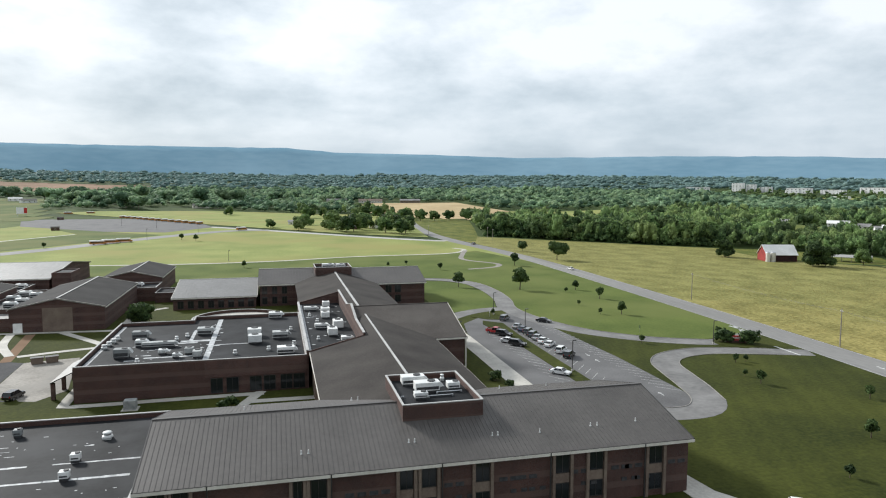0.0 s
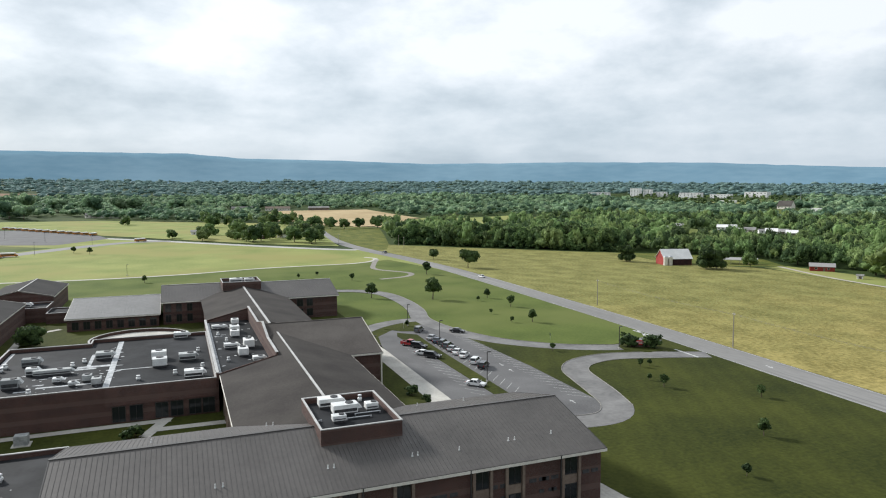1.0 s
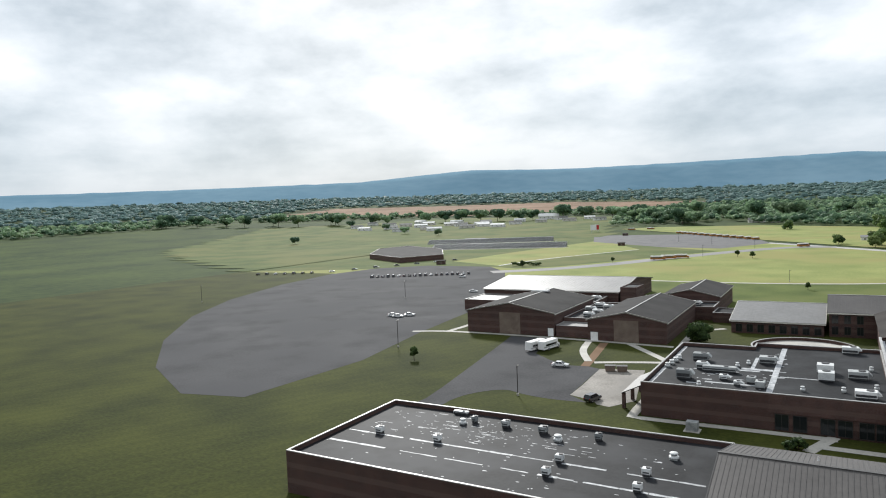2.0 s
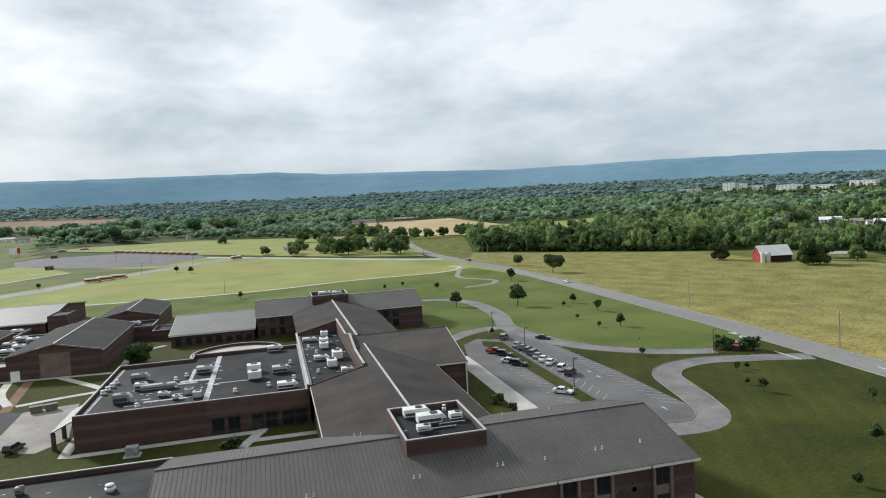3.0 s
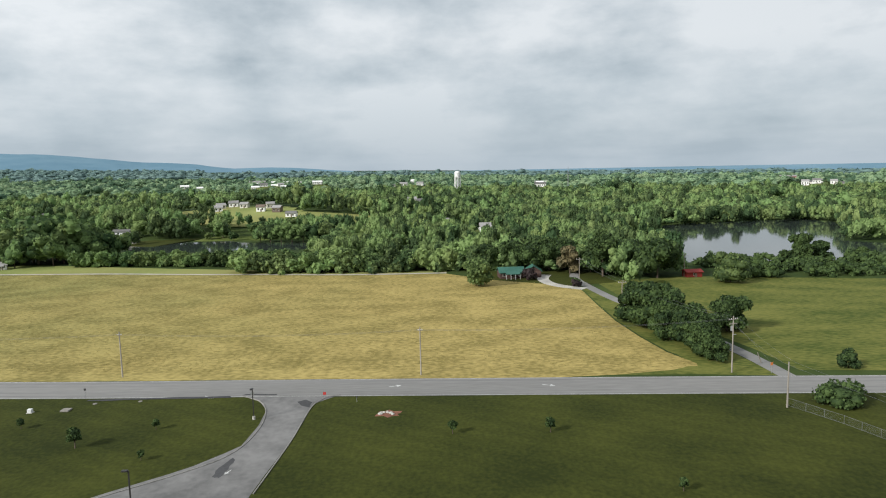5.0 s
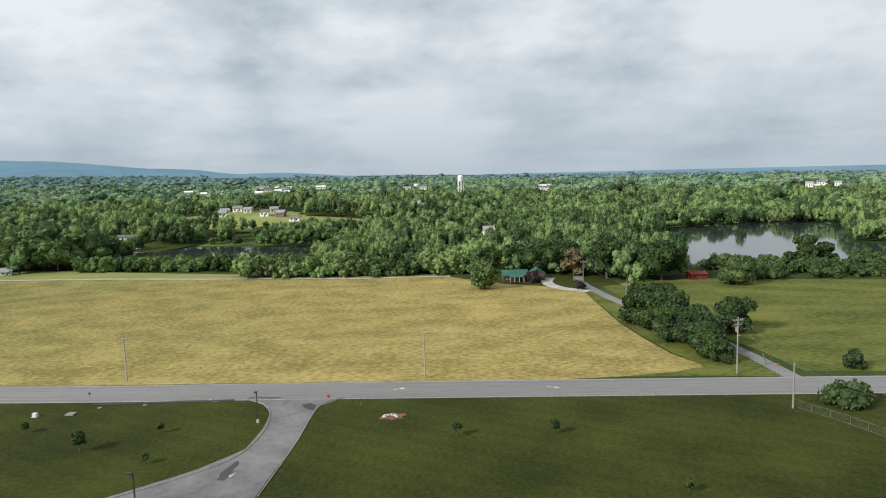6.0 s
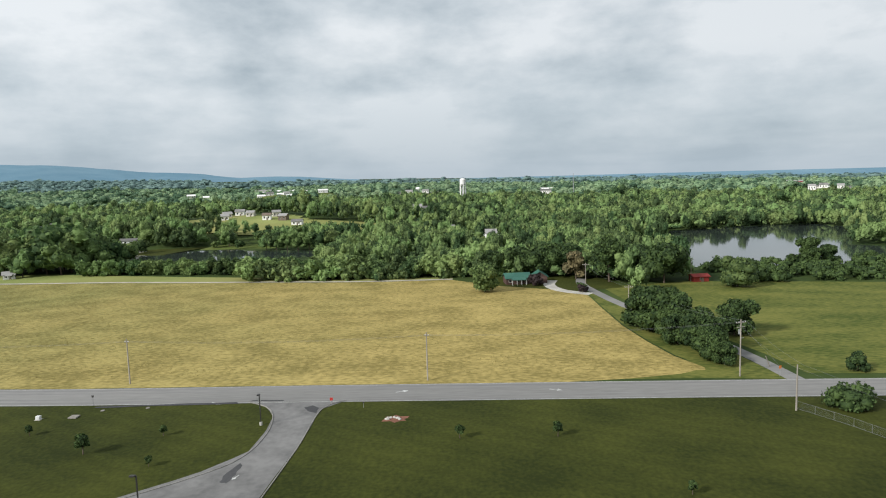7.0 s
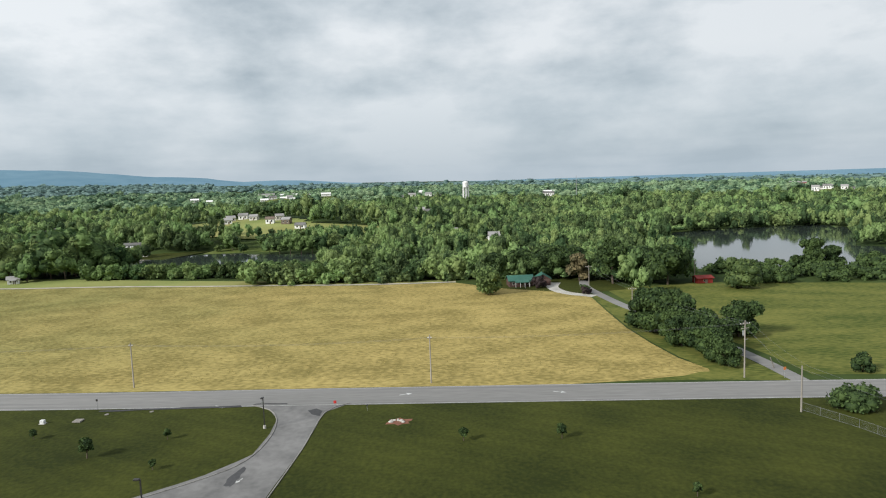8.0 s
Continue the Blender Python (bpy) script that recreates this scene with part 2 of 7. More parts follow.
RED_SOIL = surface("red_clay", (0.12, 0.048, 0.028), (0.24, 0.105, 0.065), 0.6, 0.95, fine=6)
TRACK = surface("wheel_track_asphalt", (0.148, 0.144, 0.139), (0.225, 0.218, 0.210), 0.12, 0.8, fine=20, stretch=(1, 0.1, 1))
CONCRETE = surface("pale_concrete", (0.33, 0.31, 0.28), (0.52, 0.50, 0.45), 0.15, 0.85, bump=0.004, fine=14)
GRAVEL = surface("gravel_lane", (0.30, 0.27, 0.23), (0.48, 0.44, 0.38), 0.25, 0.95, bump=0.03, fine=12)
PAINT = surface("road_paint", (0.24, 0.24, 0.23), (0.62, 0.62, 0.60), 0.9, 0.7, fine=8)
BRICK = brick_material("red_brick", (0.050, 0.022, 0.018), (0.092, 0.040, 0.030), (0.10, 0.085, 0.075), (0.115, 0.075, 0.062))
DARK_BRICK = brick_material("dark_brick", (0.06, 0.030, 0.025), (0.11, 0.052, 0.040), (0.14, 0.11, 0.10), (0.12, 0.08, 0.065))
METAL_ROOF = surface("brown_metal_roof", (0.073, 0.067, 0.063), (0.108, 0.099, 0.093), 0.10, 0.55, 0.0, fine=12, spec=0.25)
SEAM = surface("roof_seam_metal", (0.058, 0.053, 0.050), (0.088, 0.081, 0.075), 0.3, 0.45, fine=8, spec=0.5)
PALE_ROOF = surface("pale_grey_metal_roof", (0.16, 0.155, 0.15), (0.235, 0.228, 0.22), 0.06, 0.5, fine=14, spec=0.4)
SHINGLE = surface("weathered_shingles", (0.066, 0.058, 0.053), (0.104, 0.094, 0.085), 0.12, 0.9, bump=0.01, fine=24, spec=0.12)
SPINE_SHINGLE = surface("dark_brown_shingles", (0.034, 0.030, 0.028), (0.060, 0.054, 0.049), 0.12, 0.9, bump=0.01, fine=24, spec=0.12)
DARK_SHINGLE = surface("charcoal_shingles", (0.022, 0.021, 0.021), (0.042, 0.040, 0.039), 0.12, 0.9, bump=0.01, fine=24, spec=0.12)
MEMBRANE = surface("black_roof_membrane", (0.006, 0.0065, 0.008), (0.019, 0.020, 0.022), 0.16, 0.7, fine=9, patch=0.09, third=(0.030, 0.031, 0.034), spec=0.12)
ROOF_PATCH = surface("silver_roof_coating", (0.20, 0.21, 0.22), (0.55, 0.56, 0.57), 0.8, 0.6, fine=7)
TRIM = surface("cream_trim", (0.52, 0.49, 0.43), (0.68, 0.65, 0.58), 0.3, 0.6, fine=9)
COPING = surface("pale_metal_coping", (0.33, 0.325, 0.31), (0.48, 0.47, 0.455), 0.4, 0.45, fine=8)
PILASTER = surface("tan_block_pilaster", (0.13, 0.095, 0.075), (0.20, 0.155, 0.12), 0.5, 0.85, fine=8)
UNIT = surface("white_unit_paint", (0.55, 0.56, 0.55), (0.78, 0.78, 0.76), 0.6, 0.5, fine=7, per_object=0.25)
UNIT_GREY = surface("grey_unit_paint", (0.20, 0.21, 0.21), (0.42, 0.43, 0.42), 0.8, 0.5, fine=7, per_object=0.4)
GRILLE = surface("dark_grille", (0.02, 0.02, 0.022), (0.06, 0.06, 0.062), 2.0, 0.6, fine=6)
GALV = surface("galvanised_metal", (0.35, 0.36, 0.37), (0.55, 0.56, 0.57), 1.0, 0.4, 0.7, fine=6)
BLACK_METAL = surface("dark_bronze_metal", (0.018, 0.017, 0.016), (0.045, 0.042, 0.040), 1.0, 0.45, fine=6)
POLE_WOOD = surface("grey_pole_wood", (0.19, 0.168, 0.14), (0.36, 0.325, 0.28), 0.8, 0.9, fine=10, stretch=(1, 1, 0.2))
RUBBER = surface("black_rubber", (0.012, 0.012, 0.012), (0.03, 0.03, 0.03), 3.0, 0.8, fine=5)
RED_PAINT = surface("barn_red_paint", (0.19, 0.02, 0.016), (0.32, 0.04, 0.03), 0.4, 0.75, fine=8)
# barn red with the front wall's shade put into the colour
SHADED_RED = surface("shaded_barn_red", (0.02, 0.008, 0.008), (0.05, 0.018, 0.016), 0.6, 0.9, fine=8)
WHITE_PAINT = surface("white_siding", (0.68, 0.67, 0.645), (0.86, 0.85, 0.83), 0.2, 0.7, fine=10, per_object=0.2)
GREEN_ROOF = surface("green_metal_roof", (0.02, 0.085, 0.062), (0.045, 0.14, 0.10), 0.2, 0.5, fine=8)
GREY_ROOF = surface("grey_shingle_roof", (0.13, 0.125, 0.12), (0.30, 0.29, 0.28), 0.15, 0.85, fine=12, per_object=0.6)
BARK = surface("brown_bark", (0.05, 0.037, 0.026), (0.13, 0.10, 0.075), 1.2, 0.95, bump=0.03, fine=7, stretch=(1, 1, 0.25))


def foliage(name, low, high, cell=0.075, leaf_var=0.22, tree_var=0.55, through_light=0.3):
    """Leaves that let some light through; their tone changes from tree to tree, and a little from spray to spray."""
    m = surface(name, low, high, 0.03, 0.7, fine=30, island=leaf_var, spec=0.15, bump=0.5)
    nt = m.node_tree
    N, K = nt.nodes.new, nt.links.new
    ramp = [n for n in nt.nodes if n.type == "VALTORGB"][0]
    old = ramp.inputs[0].links[0].from_socket
    geo, vor, sep, flat = N("ShaderNodeNewGeometry"), N("ShaderNodeTexVoronoi"), N("ShaderNodeSeparateColor"), N("ShaderNodeVectorMath")
    flat.operation = "MULTIPLY"
    flat.inputs[1].default_value = (1, 1, 0.15)
    K(geo.outputs["Position"], flat.inputs[0])
    K(flat.outputs[0], vor.inputs["Vector"])
    vor.inputs["Scale"].default_value = cell
    K(vor.outputs["Color"], sep.inputs[0])
    a = N("ShaderNodeMath")
    a.operation = "MULTIPLY_ADD"
    a.inputs[1].default_value, a.inputs[2].default_value = tree_var, -tree_var / 2
    K(sep.outputs[0], a.inputs[0])
    b = N("ShaderNodeMath")
    K(old, b.inputs[0])
    K(a.outputs[0], b.inputs[1])
    K(b.outputs[0], ramp.inputs[0])
    hue = N("ShaderNodeHueSaturation")
    h = N("ShaderNodeMath")
    h.operation = "MULTIPLY_ADD"
    h.inputs[1].default_value, h.inputs[2].default_value = 0.035, 0.480
    K(sep.outputs[1], h.inputs[0])
    K(h.outputs[0], hue.inputs["Hue"])
    pb = nt.nodes["Principled BSDF"]
    K(ramp.outputs[0], hue.inputs["Color"])
    K(hue.outputs[0], pb.inputs["Base Color"])
    glow, mix, out = N("ShaderNodeBsdfTranslucent"), N("ShaderNodeMixShader"), nt.nodes["Material Output"]
    K(hue.outputs[0], glow.inputs["Color"])
    mix.inputs[0].default_value = through_light
    K(pb.outputs[0], mix.inputs[1])
    K(glow.outputs[0], mix.inputs[2])
    K(mix.outputs[0], out.inputs["Surface"])
    return m


LEAF = foliage("broad_leaves", (0.056, 0.096, 0.038), (0.245, 0.345, 0.125), 0.07, 0.25, 0.5)
# distance haze is put into the next two leaf colours: paler, greyer, bluer
LEAF_HAZED = foliage("hazed_far_leaves", (0.080, 0.145, 0.085), (0.285, 0.400, 0.225), 0.04)
LEAF_HAZED_BLUE = foliage("hazed_horizon_leaves", (0.135, 0.215, 0.205), (0.210, 0.310, 0.285), 0.02)
LEAF_DARK = surface("dark_leaves", (0.020, 0.040, 0.012), (0.080, 0.124, 0.036), 0.25, 0.75, fine=6, island=0.4, spec=0.25, per_object=0.2, bump=0.3)
LEAF_MID = foliage("hedge_leaves", (0.042, 0.078, 0.028), (0.175, 0.250, 0.085), 0.09, 0.3, 0.35, 0.35)
LEAF_PURPLE = surface("plum_leaves", (0.013, 0.008, 0.008), (0.034, 0.018, 0.017), 0.5, 0.75, fine=8, island=0.5)
LEAF_PALE = surface("pale_willow_leaves", (0.05, 0.085, 0.025), (0.125, 0.175, 0.05), 0.2, 0.75, fine=8, island=0.5)
LEAF_RUST = surface("rusty_leaves", (0.085, 0.080, 0.036), (0.215, 0.175, 0.085), 0.3, 0.8, fine=8, island=0.5)
# the ridge's blue is distance haze put into its base colour
HILL = surface("hazed_far_hills", (0.135, 0.230, 0.300), (0.185, 0.285, 0.355), 0.0012, 1.0, fine=9, spec=0.0, stretch=(1, 1, 3))
BUS_YELLOW = surface("school_bus_yellow", (0.34, 0.115, 0.010), (0.46, 0.18, 0.02), 0.5, 0.45, fine=6)


def let_light_through(m, share):
    """Thin leaves pass a share of the light that falls on their far side."""
    nt = m.node_tree
    N, K = nt.nodes.new, nt.links.new
    b = nt.nodes["Principled BSDF"]
    out = [n for n in nt.nodes if n.type == "OUTPUT_MATERIAL"][0]
    tr, mix = N("ShaderNodeBsdfTranslucent"), N("ShaderNodeMixShader")
    K(b.inputs["Base Color"].links[0].from_socket, tr.inputs["Color"])
    mix.inputs[0].default_value = share
    K(b.outputs[0], mix.inputs[1])
    K(tr.outputs[0], mix.inputs[2])
    K(mix.outputs[0], out.inputs["Surface"])


for leaf_material, share in ((LEAF, 0.32), (LEAF_HAZED, 0.32), (LEAF_HAZED_BLUE, 0.32), (LEAF_MID, 0.32), (LEAF_DARK, 0.22), (LEAF_PALE, 0.35), (LEAF_RUST, 0.25)):
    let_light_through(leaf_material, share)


def gloss(name, colour, rough=0.3, metal=0.0, coat=0.0):
    m = surface(name, tuple(c * 0.85 for c in colour), colour, 1.5, rough, metal, fine=6, spec=0.5)
    m.node_tree.nodes["Principled BSDF"].inputs["Coat Weight"].default_value = coat
    return m


CAR_WHITE = gloss("white_car_paint", (0.78, 0.78, 0.77), 0.3, 0, 0.6)
CAR_BLACK = gloss("black_car_paint", (0.012, 0.012, 0.014), 0.25, 0, 0.6)
CAR_GREY = gloss("grey_car_paint", (0.13, 0.14, 0.15), 0.3, 0.4, 0.6)
CAR_SILVER = gloss("silver_car_paint", (0.42, 0.43, 0.44), 0.3, 0.5, 0.6)
CAR_BLUE = gloss("dark_blue_car_paint", (0.03, 0.045, 0.08), 0.3, 0.2, 0.6)
CAR_RED = gloss("red_car_paint", (0.42, 0.015, 0.02), 0.3, 0, 0.6)
GLASS = gloss("dark_window_glass", (0.015, 0.018, 0.02), 0.08)
LAMP_LENS = gloss("clear_lamp_lens", (0.7, 0.7, 0.68), 0.15)
TAIL_LENS = gloss("red_lamp_lens", (0.35, 0.01, 0.01), 0.2)
SIGN_RED = gloss("red_sign_paint", (0.5, 0.02, 0.015), 0.5)
ORANGE = gloss("orange_paint", (0.7, 0.2, 0.03), 0.5)


def water_material():
    m = bpy.data.materials.new("lake_water")
    m.use_nodes = True
    nt = m.node_tree
    b = nt.nodes["Principled BSDF"]
    b.inputs["Base Color"].default_value = (0.035, 0.045, 0.040, 1)
    b.inputs["Roughness"].default_value, b.inputs["IOR"].default_value = 0.06, 1.33
    geo, n, bp = nt.nodes.new("ShaderNodeNewGeometry"), nt.nodes.new("ShaderNodeTexNoise"), nt.nodes.new("ShaderNodeBump")
    n.inputs["Scale"].default_value, n.inputs["Detail"].default_value = 0.5, 4
    bp.inputs["Strength"].default_value, bp.inputs["Distance"].default_value = 0.25, 0.03
    nt.links.new(geo.outputs["Position"], n.inputs["Vector"])
    nt.links.new(n.outputs[0], bp.inputs["Height"])
    nt.links.new(bp.outputs[0], b.inputs["Normal"])
    return m


WATER = water_material()


# ---- mesh helpers ----
class Shape:
    """Collects faces for one mesh."""

    def __init__(self):
        self.v, self.f = [], []

    def face(self, *pts):
        n = len(self.v)
        self.v += [tuple(p) for p in pts]
        self.f.append(tuple(range(n, n + len(pts))))
        return self

    def box(self, x0, x1, y0, y1, z0, z1, m=None):
        n = len(self.v)
        pts = [(x, y, z) for z in (z0, z1) for x, y in ((x0, y0), (x1, y0), (x1, y1), (x0, y1))]
        if m is not None:
            pts = [tuple(m @ Vector(p)) for p in pts]
        self.v += pts
        self.f += [tuple(n + i for i in q) for q in ((3, 2, 1, 0), (4, 5, 6, 7), (0, 1, 5, 4), (1, 2, 6, 5), (2, 3, 7, 6), (3, 0, 4, 7))]
        return self

    def prism(self, ring, shift):
        """Closed solid from a planar ring pushed along shift."""
        n, k = len(self.v), len(ring)
        self.v += [tuple(p) for p in ring] + [tuple(Vector(p) + Vector(shift)) for p in ring]
        self.f += [tuple(n + i for i in reversed(range(k))), tuple(n + k + i for i in range(k))]
        self.f += [(n + i, n + (i + 1) % k, n + k + (i + 1) % k, n + k + i) for i in range(k)]
        return self

    def tube(self, a, b, r0, r1=None, k=8):
        a, b = Vector(a), Vector(b)
        r1 = r0 if r1 is None else r1
        q = (b - a).to_track_quat("Z", "Y")
        n = len(self.v)
        for p, r in ((a, r0), (b, r1)):
            self.v += [tuple(p + q @ Vector((r * math.cos(2 * math.pi * i / k), r * math.sin(2 * math.pi * i / k), 0))) for i in range(k)]
        self.f += [(n + i, n + (i + 1) % k, n + k + (i + 1) % k, n + k + i) for i in range(k)]
        self.f += [tuple(n + i for i in reversed(range(k))), tuple(n + k + i for i in range(k))]
        return self

    def dome(self, c, rx, ry, rz, k=10, rings=4):
        """Upper half of an ellipsoid."""
        n = len(self.v)
        for j in range(rings):
            a = math.pi / 2 * j / rings
            self.v += [(c[0] + rx * math.cos(a) * math.cos(2 * math.pi * i / k), c[1] + ry * math.cos(a) * math.sin(2 * math.pi * i / k), c[2] + rz * math.sin(a)) for i in range(k)]
        self.v.append((c[0], c[1], c[2] + rz))
        for j in range(rings - 1):
            self.f += [(n + j * k + i, n + j * k + (i + 1) % k, n + (j + 1) * k + (i + 1) % k, n + (j + 1) * k + i) for i in range(k)]
        self.f += [(n + (rings - 1) * k + i, n + (rings - 1) * k + (i + 1) % k, n + rings * k) for i in range(k)]
        return self

    def mesh(self, name, material, smooth=False, bevel=0.0):
        me = bpy.data.meshes.new(name)
        me.from_pydata(self.v, [], self.f)
        if bevel:
            bm = bmesh.new()
            bm.from_mesh(me)
            bmesh.ops.remove_doubles(bm, verts=bm.verts, dist=1e-4)
            bmesh.ops.bevel(bm, geom=list(bm.edges), offset=bevel, segments=1, affect="EDGES", clamp_overlap=True)
            bm.to_mesh(me)
            bm.free()
        me.materials.append(material)
        if smooth:
            me.polygons.foreach_set("use_smooth", [True] * len(me.polygons))
        me.update()
        return me


def thing(name, m=None, label="", category="", group="", kind=""):
    ob = new(name)
    if m is not None:
        ob.matrix_basis = m
    return tagged(ob, label, category, group, kind)


def part(name, shape, material, parent, label="", m=None, smooth=False, bevel=0.0, kind=""):
    data = shape.mesh(name, material, smooth, bevel) if isinstance(shape, Shape) else shape
    ob = new(name, data)
    ob.parent = parent
    if m is not None:
        ob.matrix_basis = m
    return tagged(ob, label, "", "", kind)


def solo(name, shape, material, label, category, kind="", m=None, smooth=False, group="", bevel=0.0):
    ob = new(name, shape.mesh(name, material, smooth, bevel))
    if m is not None:
        ob.matrix_basis = m
    return tagged(ob, label, category, group, kind)


def smooth_line(points, step=4.0):
    """A curve through the points, sampled about every step metres."""
    P = [Vector((*p, 0)) for p in points]
    out = []
    for i in range(len(P) - 1):
        a, b, c, d = P[max(i - 1, 0)], P[i], P[i + 1], P[min(i + 2, len(P) - 1)]
        n = max(1, int((c - b).length / step))
        for j in range(n):
            t = j / n
            out.append(0.5 * ((2 * b) + (c - a) * t + (2 * a - 5 * b + 4 * c - d) * t * t + (3 * b - a - 3 * c + d) * t ** 3))
    return out + [P[-1]]


def inside(px, py, poly):
    hit = np.zeros(np.shape(px), bool)
    for (x0, y0), (x1, y1) in zip(poly, poly[1:] + poly[:1]):
        if y0 != y1:
            hit ^= ((py < y0) != (py < y1)) & (px < (x1 - x0) * (py - y0) / (y1 - y0) + x0)
    return hit


# low wooded hillocks, raised so houses fit the camera's view: x, y, height, spread
MOUNDS = [(1120, 300, 11, 30), (1080, 65, 10.5, 28), (590, 33, 8, 16), (402, -18, 5.0, 12), (1150, 228, 10.5, 24), (1000, -127, 9.5, 24), (1110, 437, 10, 26), (455, 6, 5, 11), (450, 463, 8, 22), (450, 410, 8, 20), (440, 512, 7, 18), (890, 800, 9, 30), (900, -478, 10, 30)]


def rise(x, y):
    """Height of the land: level round the school, climbing towards the hills in the north and west."""
    d = np.hypot(x, y)
    az = np.degrees(np.arctan2(x, y))
    top = np.interp(az, [-90, -40, -20, 0, 30, 55, 72, 90, 120], [105, 105, 92, 76, 68, 44, 16, 0, -28])
    # knoll shaped to fit the camera's view: lifts the clearing above the trees
    knoll = 12.5 * np.exp(-((x - 560) ** 2 + (y - 150) ** 2) / (2 * 85.0 ** 2)) * np.clip((d - 440) / 65, 0, 1)
    roll = np.clip((d - 520) / 200, 0, 1) * np.clip((np.asarray(x) - 400) / 150, 0, 1) * np.clip((np.asarray(y) + 110) / 120, 0, 1) * 3.5 * (1 + np.sin(np.asarray(x) / 95.0 + 1) * np.sin(np.asarray(y) / 120.0))
    for bx, by, bh, bs in MOUNDS:
        roll = roll + bh * np.exp(-((x - bx) ** 2 + (y - by) ** 2) / (2.0 * bs * bs))
    return top * np.clip((d - 950) / 2700, 0, 1.4) ** 1.25 + np.maximum(knoll - 1.5, 0) + roll


def ribbon(points, width, z, step=4.0, offset=0.0):
    s, mid = Shape(), smooth_line(points, step)
    n = len(mid)
    for i, p in enumerate(mid):
        d = mid[min(i + 1, n - 1)] - mid[max(i - 1, 0)]
        side = Vector((d.y, -d.x, 0)).normalized()
        for k in (-1, 1):
            q = p + side * (offset + k * width / 2)
            s.v.append((q.x, q.y, z + float(rise(q.x, q.y))))
    s.f = [(2 * i, 2 * i + 1, 2 * i + 3, 2 * i + 2) for i in range(n - 1)]
    return s


def kerb(points, offset, z=0.0, step=4.0, wide=0.16, high=0.15):
    """A raised concrete edge beside a centre line."""
    s, mid = Shape(), smooth_line(points, step)
    n = len(mid)
    for i, p in enumerate(mid):
        d = mid[min(i + 1, n - 1)] - mid[max(i - 1, 0)]
        side = Vector((d.y, -d.x, 0)).normalized()
        for o, h in ((-wide / 2, 0), (-wide / 2, high), (wide / 2, high), (wide / 2, 0)):
            q = p + side * (offset + o)
            s.v.append((q.x, q.y, z + h))
    for i in range(n - 1):
        s.f += [(4 * i + j, 4 * i + j + 1, 4 * i + j + 5, 4 * i + j + 4) for j in range(3)]
    s.f += [(0, 1, 2, 3), tuple(4 * (n - 1) + j for j in (3, 2, 1, 0))]
    return s


def sheet(poly, z, thick=0.0):
    s = Shape()
    if thick:
        return s.prism([(x, y, z - thick) for x, y in poly], (0, 0, thick))
    return s.face(*[(x, y, z + float(rise(x, y))) for x, y in poly])


# ---- land ----
def ground_sheet():
    s = Shape()
    radii = [0, 60, 150, 300, 380, 430, 460, 490, 520, 550, 580, 610, 650, 700, 760, 830, 900, 1000, 1150, 1300, 1500, 1750, 2000, 2300, 2700, 3100, 3600, 4200, 4700]
    k = 240
    s.v.append((0, 0, 0))
    for r in radii[1:]:
        for i in range(k):
            a = 2 * math.pi * i / k
            x, y = r * math.sin(a), r * math.cos(a)
            s.v.append((x, y, float(rise(x, y))))
    s.f += [(0, 1 + (i + 1) % k, 1 + i) for i in range(k)]
    for j in range(len(radii) - 2):
        o = 1 + j * k
        s.f += [(o + i, o + (i + 1) % k, o + k + (i + 1) % k, o + k + i) for i in range(k)]
    return s


solo("ground", ground_sheet(), WILD, "dark green rough land reaching to the hills", "ground", "structure", smooth=True)


def hill_range():
    """Long wooded ridge along the horizon."""
    s, n = Shape(), 260
    for i in range(n):
        az = -100 + 240 * i / (n - 1)
        el = np.interp(az, [-100, -60, -37, -28, -20, 1, 5, 13, 20, 32, 42, 52, 60, 65, 69, 72, 76, 84, 94, 116, 140],
                       [2.0, 2.2, 2.5, 3.15, 2.9, 2.95, 2.62, 2.48, 2.22, 2.28, 2.12, 1.62, 1.29, 0.72, 0.5, 0.05, 0.08, -0.55, -0.72, -1.02, -1.15])
        wob = 0.05 * noise.noise((az * 0.9, 0, 0)) + 0.025 * noise.noise((az * 3.1, 5, 0))
        a = radians(az)
        for r, f in ((3900, 0.0), (4150, 0.35), (4400, 0.8), (4600, 1.0), (4750, 0.85)):
            z = max(0, 44 + 4600 * math.tan(radians(el + wob)))
            low = float(rise(3900 * math.sin(a), 3900 * math.cos(a))) - 6
            relief = 8 * noise.noise((az * 0.6, r * 0.004, 2)) * (1 if 0 < f < 1 else 0)
            s.v.append((r * math.sin(a), r * math.cos(a), low + max(0, z - low) * f + relief))
    s.f = [(5 * i + j, 5 * i + j + 1, 5 * i + j + 6, 5 * i + j + 5) for i in range(n - 1) for j in range(4)]
    return s


solo("backdrop", hill_range(), HILL, "long wooded ridge under the clouds, blued by painted haze", "hills", "structure", smooth=True)


def mound(bx, by, bh, bs):
    """Grassy cap of a hillock."""
    s, rings, k = Shape(), 10, 28
    s.v.append((bx, by, float(rise(bx, by)) + 0.1))
    for j in range(1, rings + 1):
        r = 2.5 * bs * j / rings
        for i in range(k):
            a = 2 * math.pi * i / k
            x, y = bx + r * math.sin(a), by + r * math.cos(a)
            s.v.append((x, y, float(rise(x, y)) + (0.1 if j < rings else -1.5)))
    s.f += [(0, 1 + (i + 1) % k, 1 + i) for i in range(k)]
    for j in range(rings - 1):
        o = 1 + j * k
        s.f += [(o + i, o + (i + 1) % k, o + k + (i + 1) % k, o + k + i) for i in range(k)]
    return s


for m_ in MOUNDS:
    solo("ground_mound", mound(*m_), SUNLIT_LAWN, "grassy rise with houses in the woods", "hillock", "structure", smooth=True)


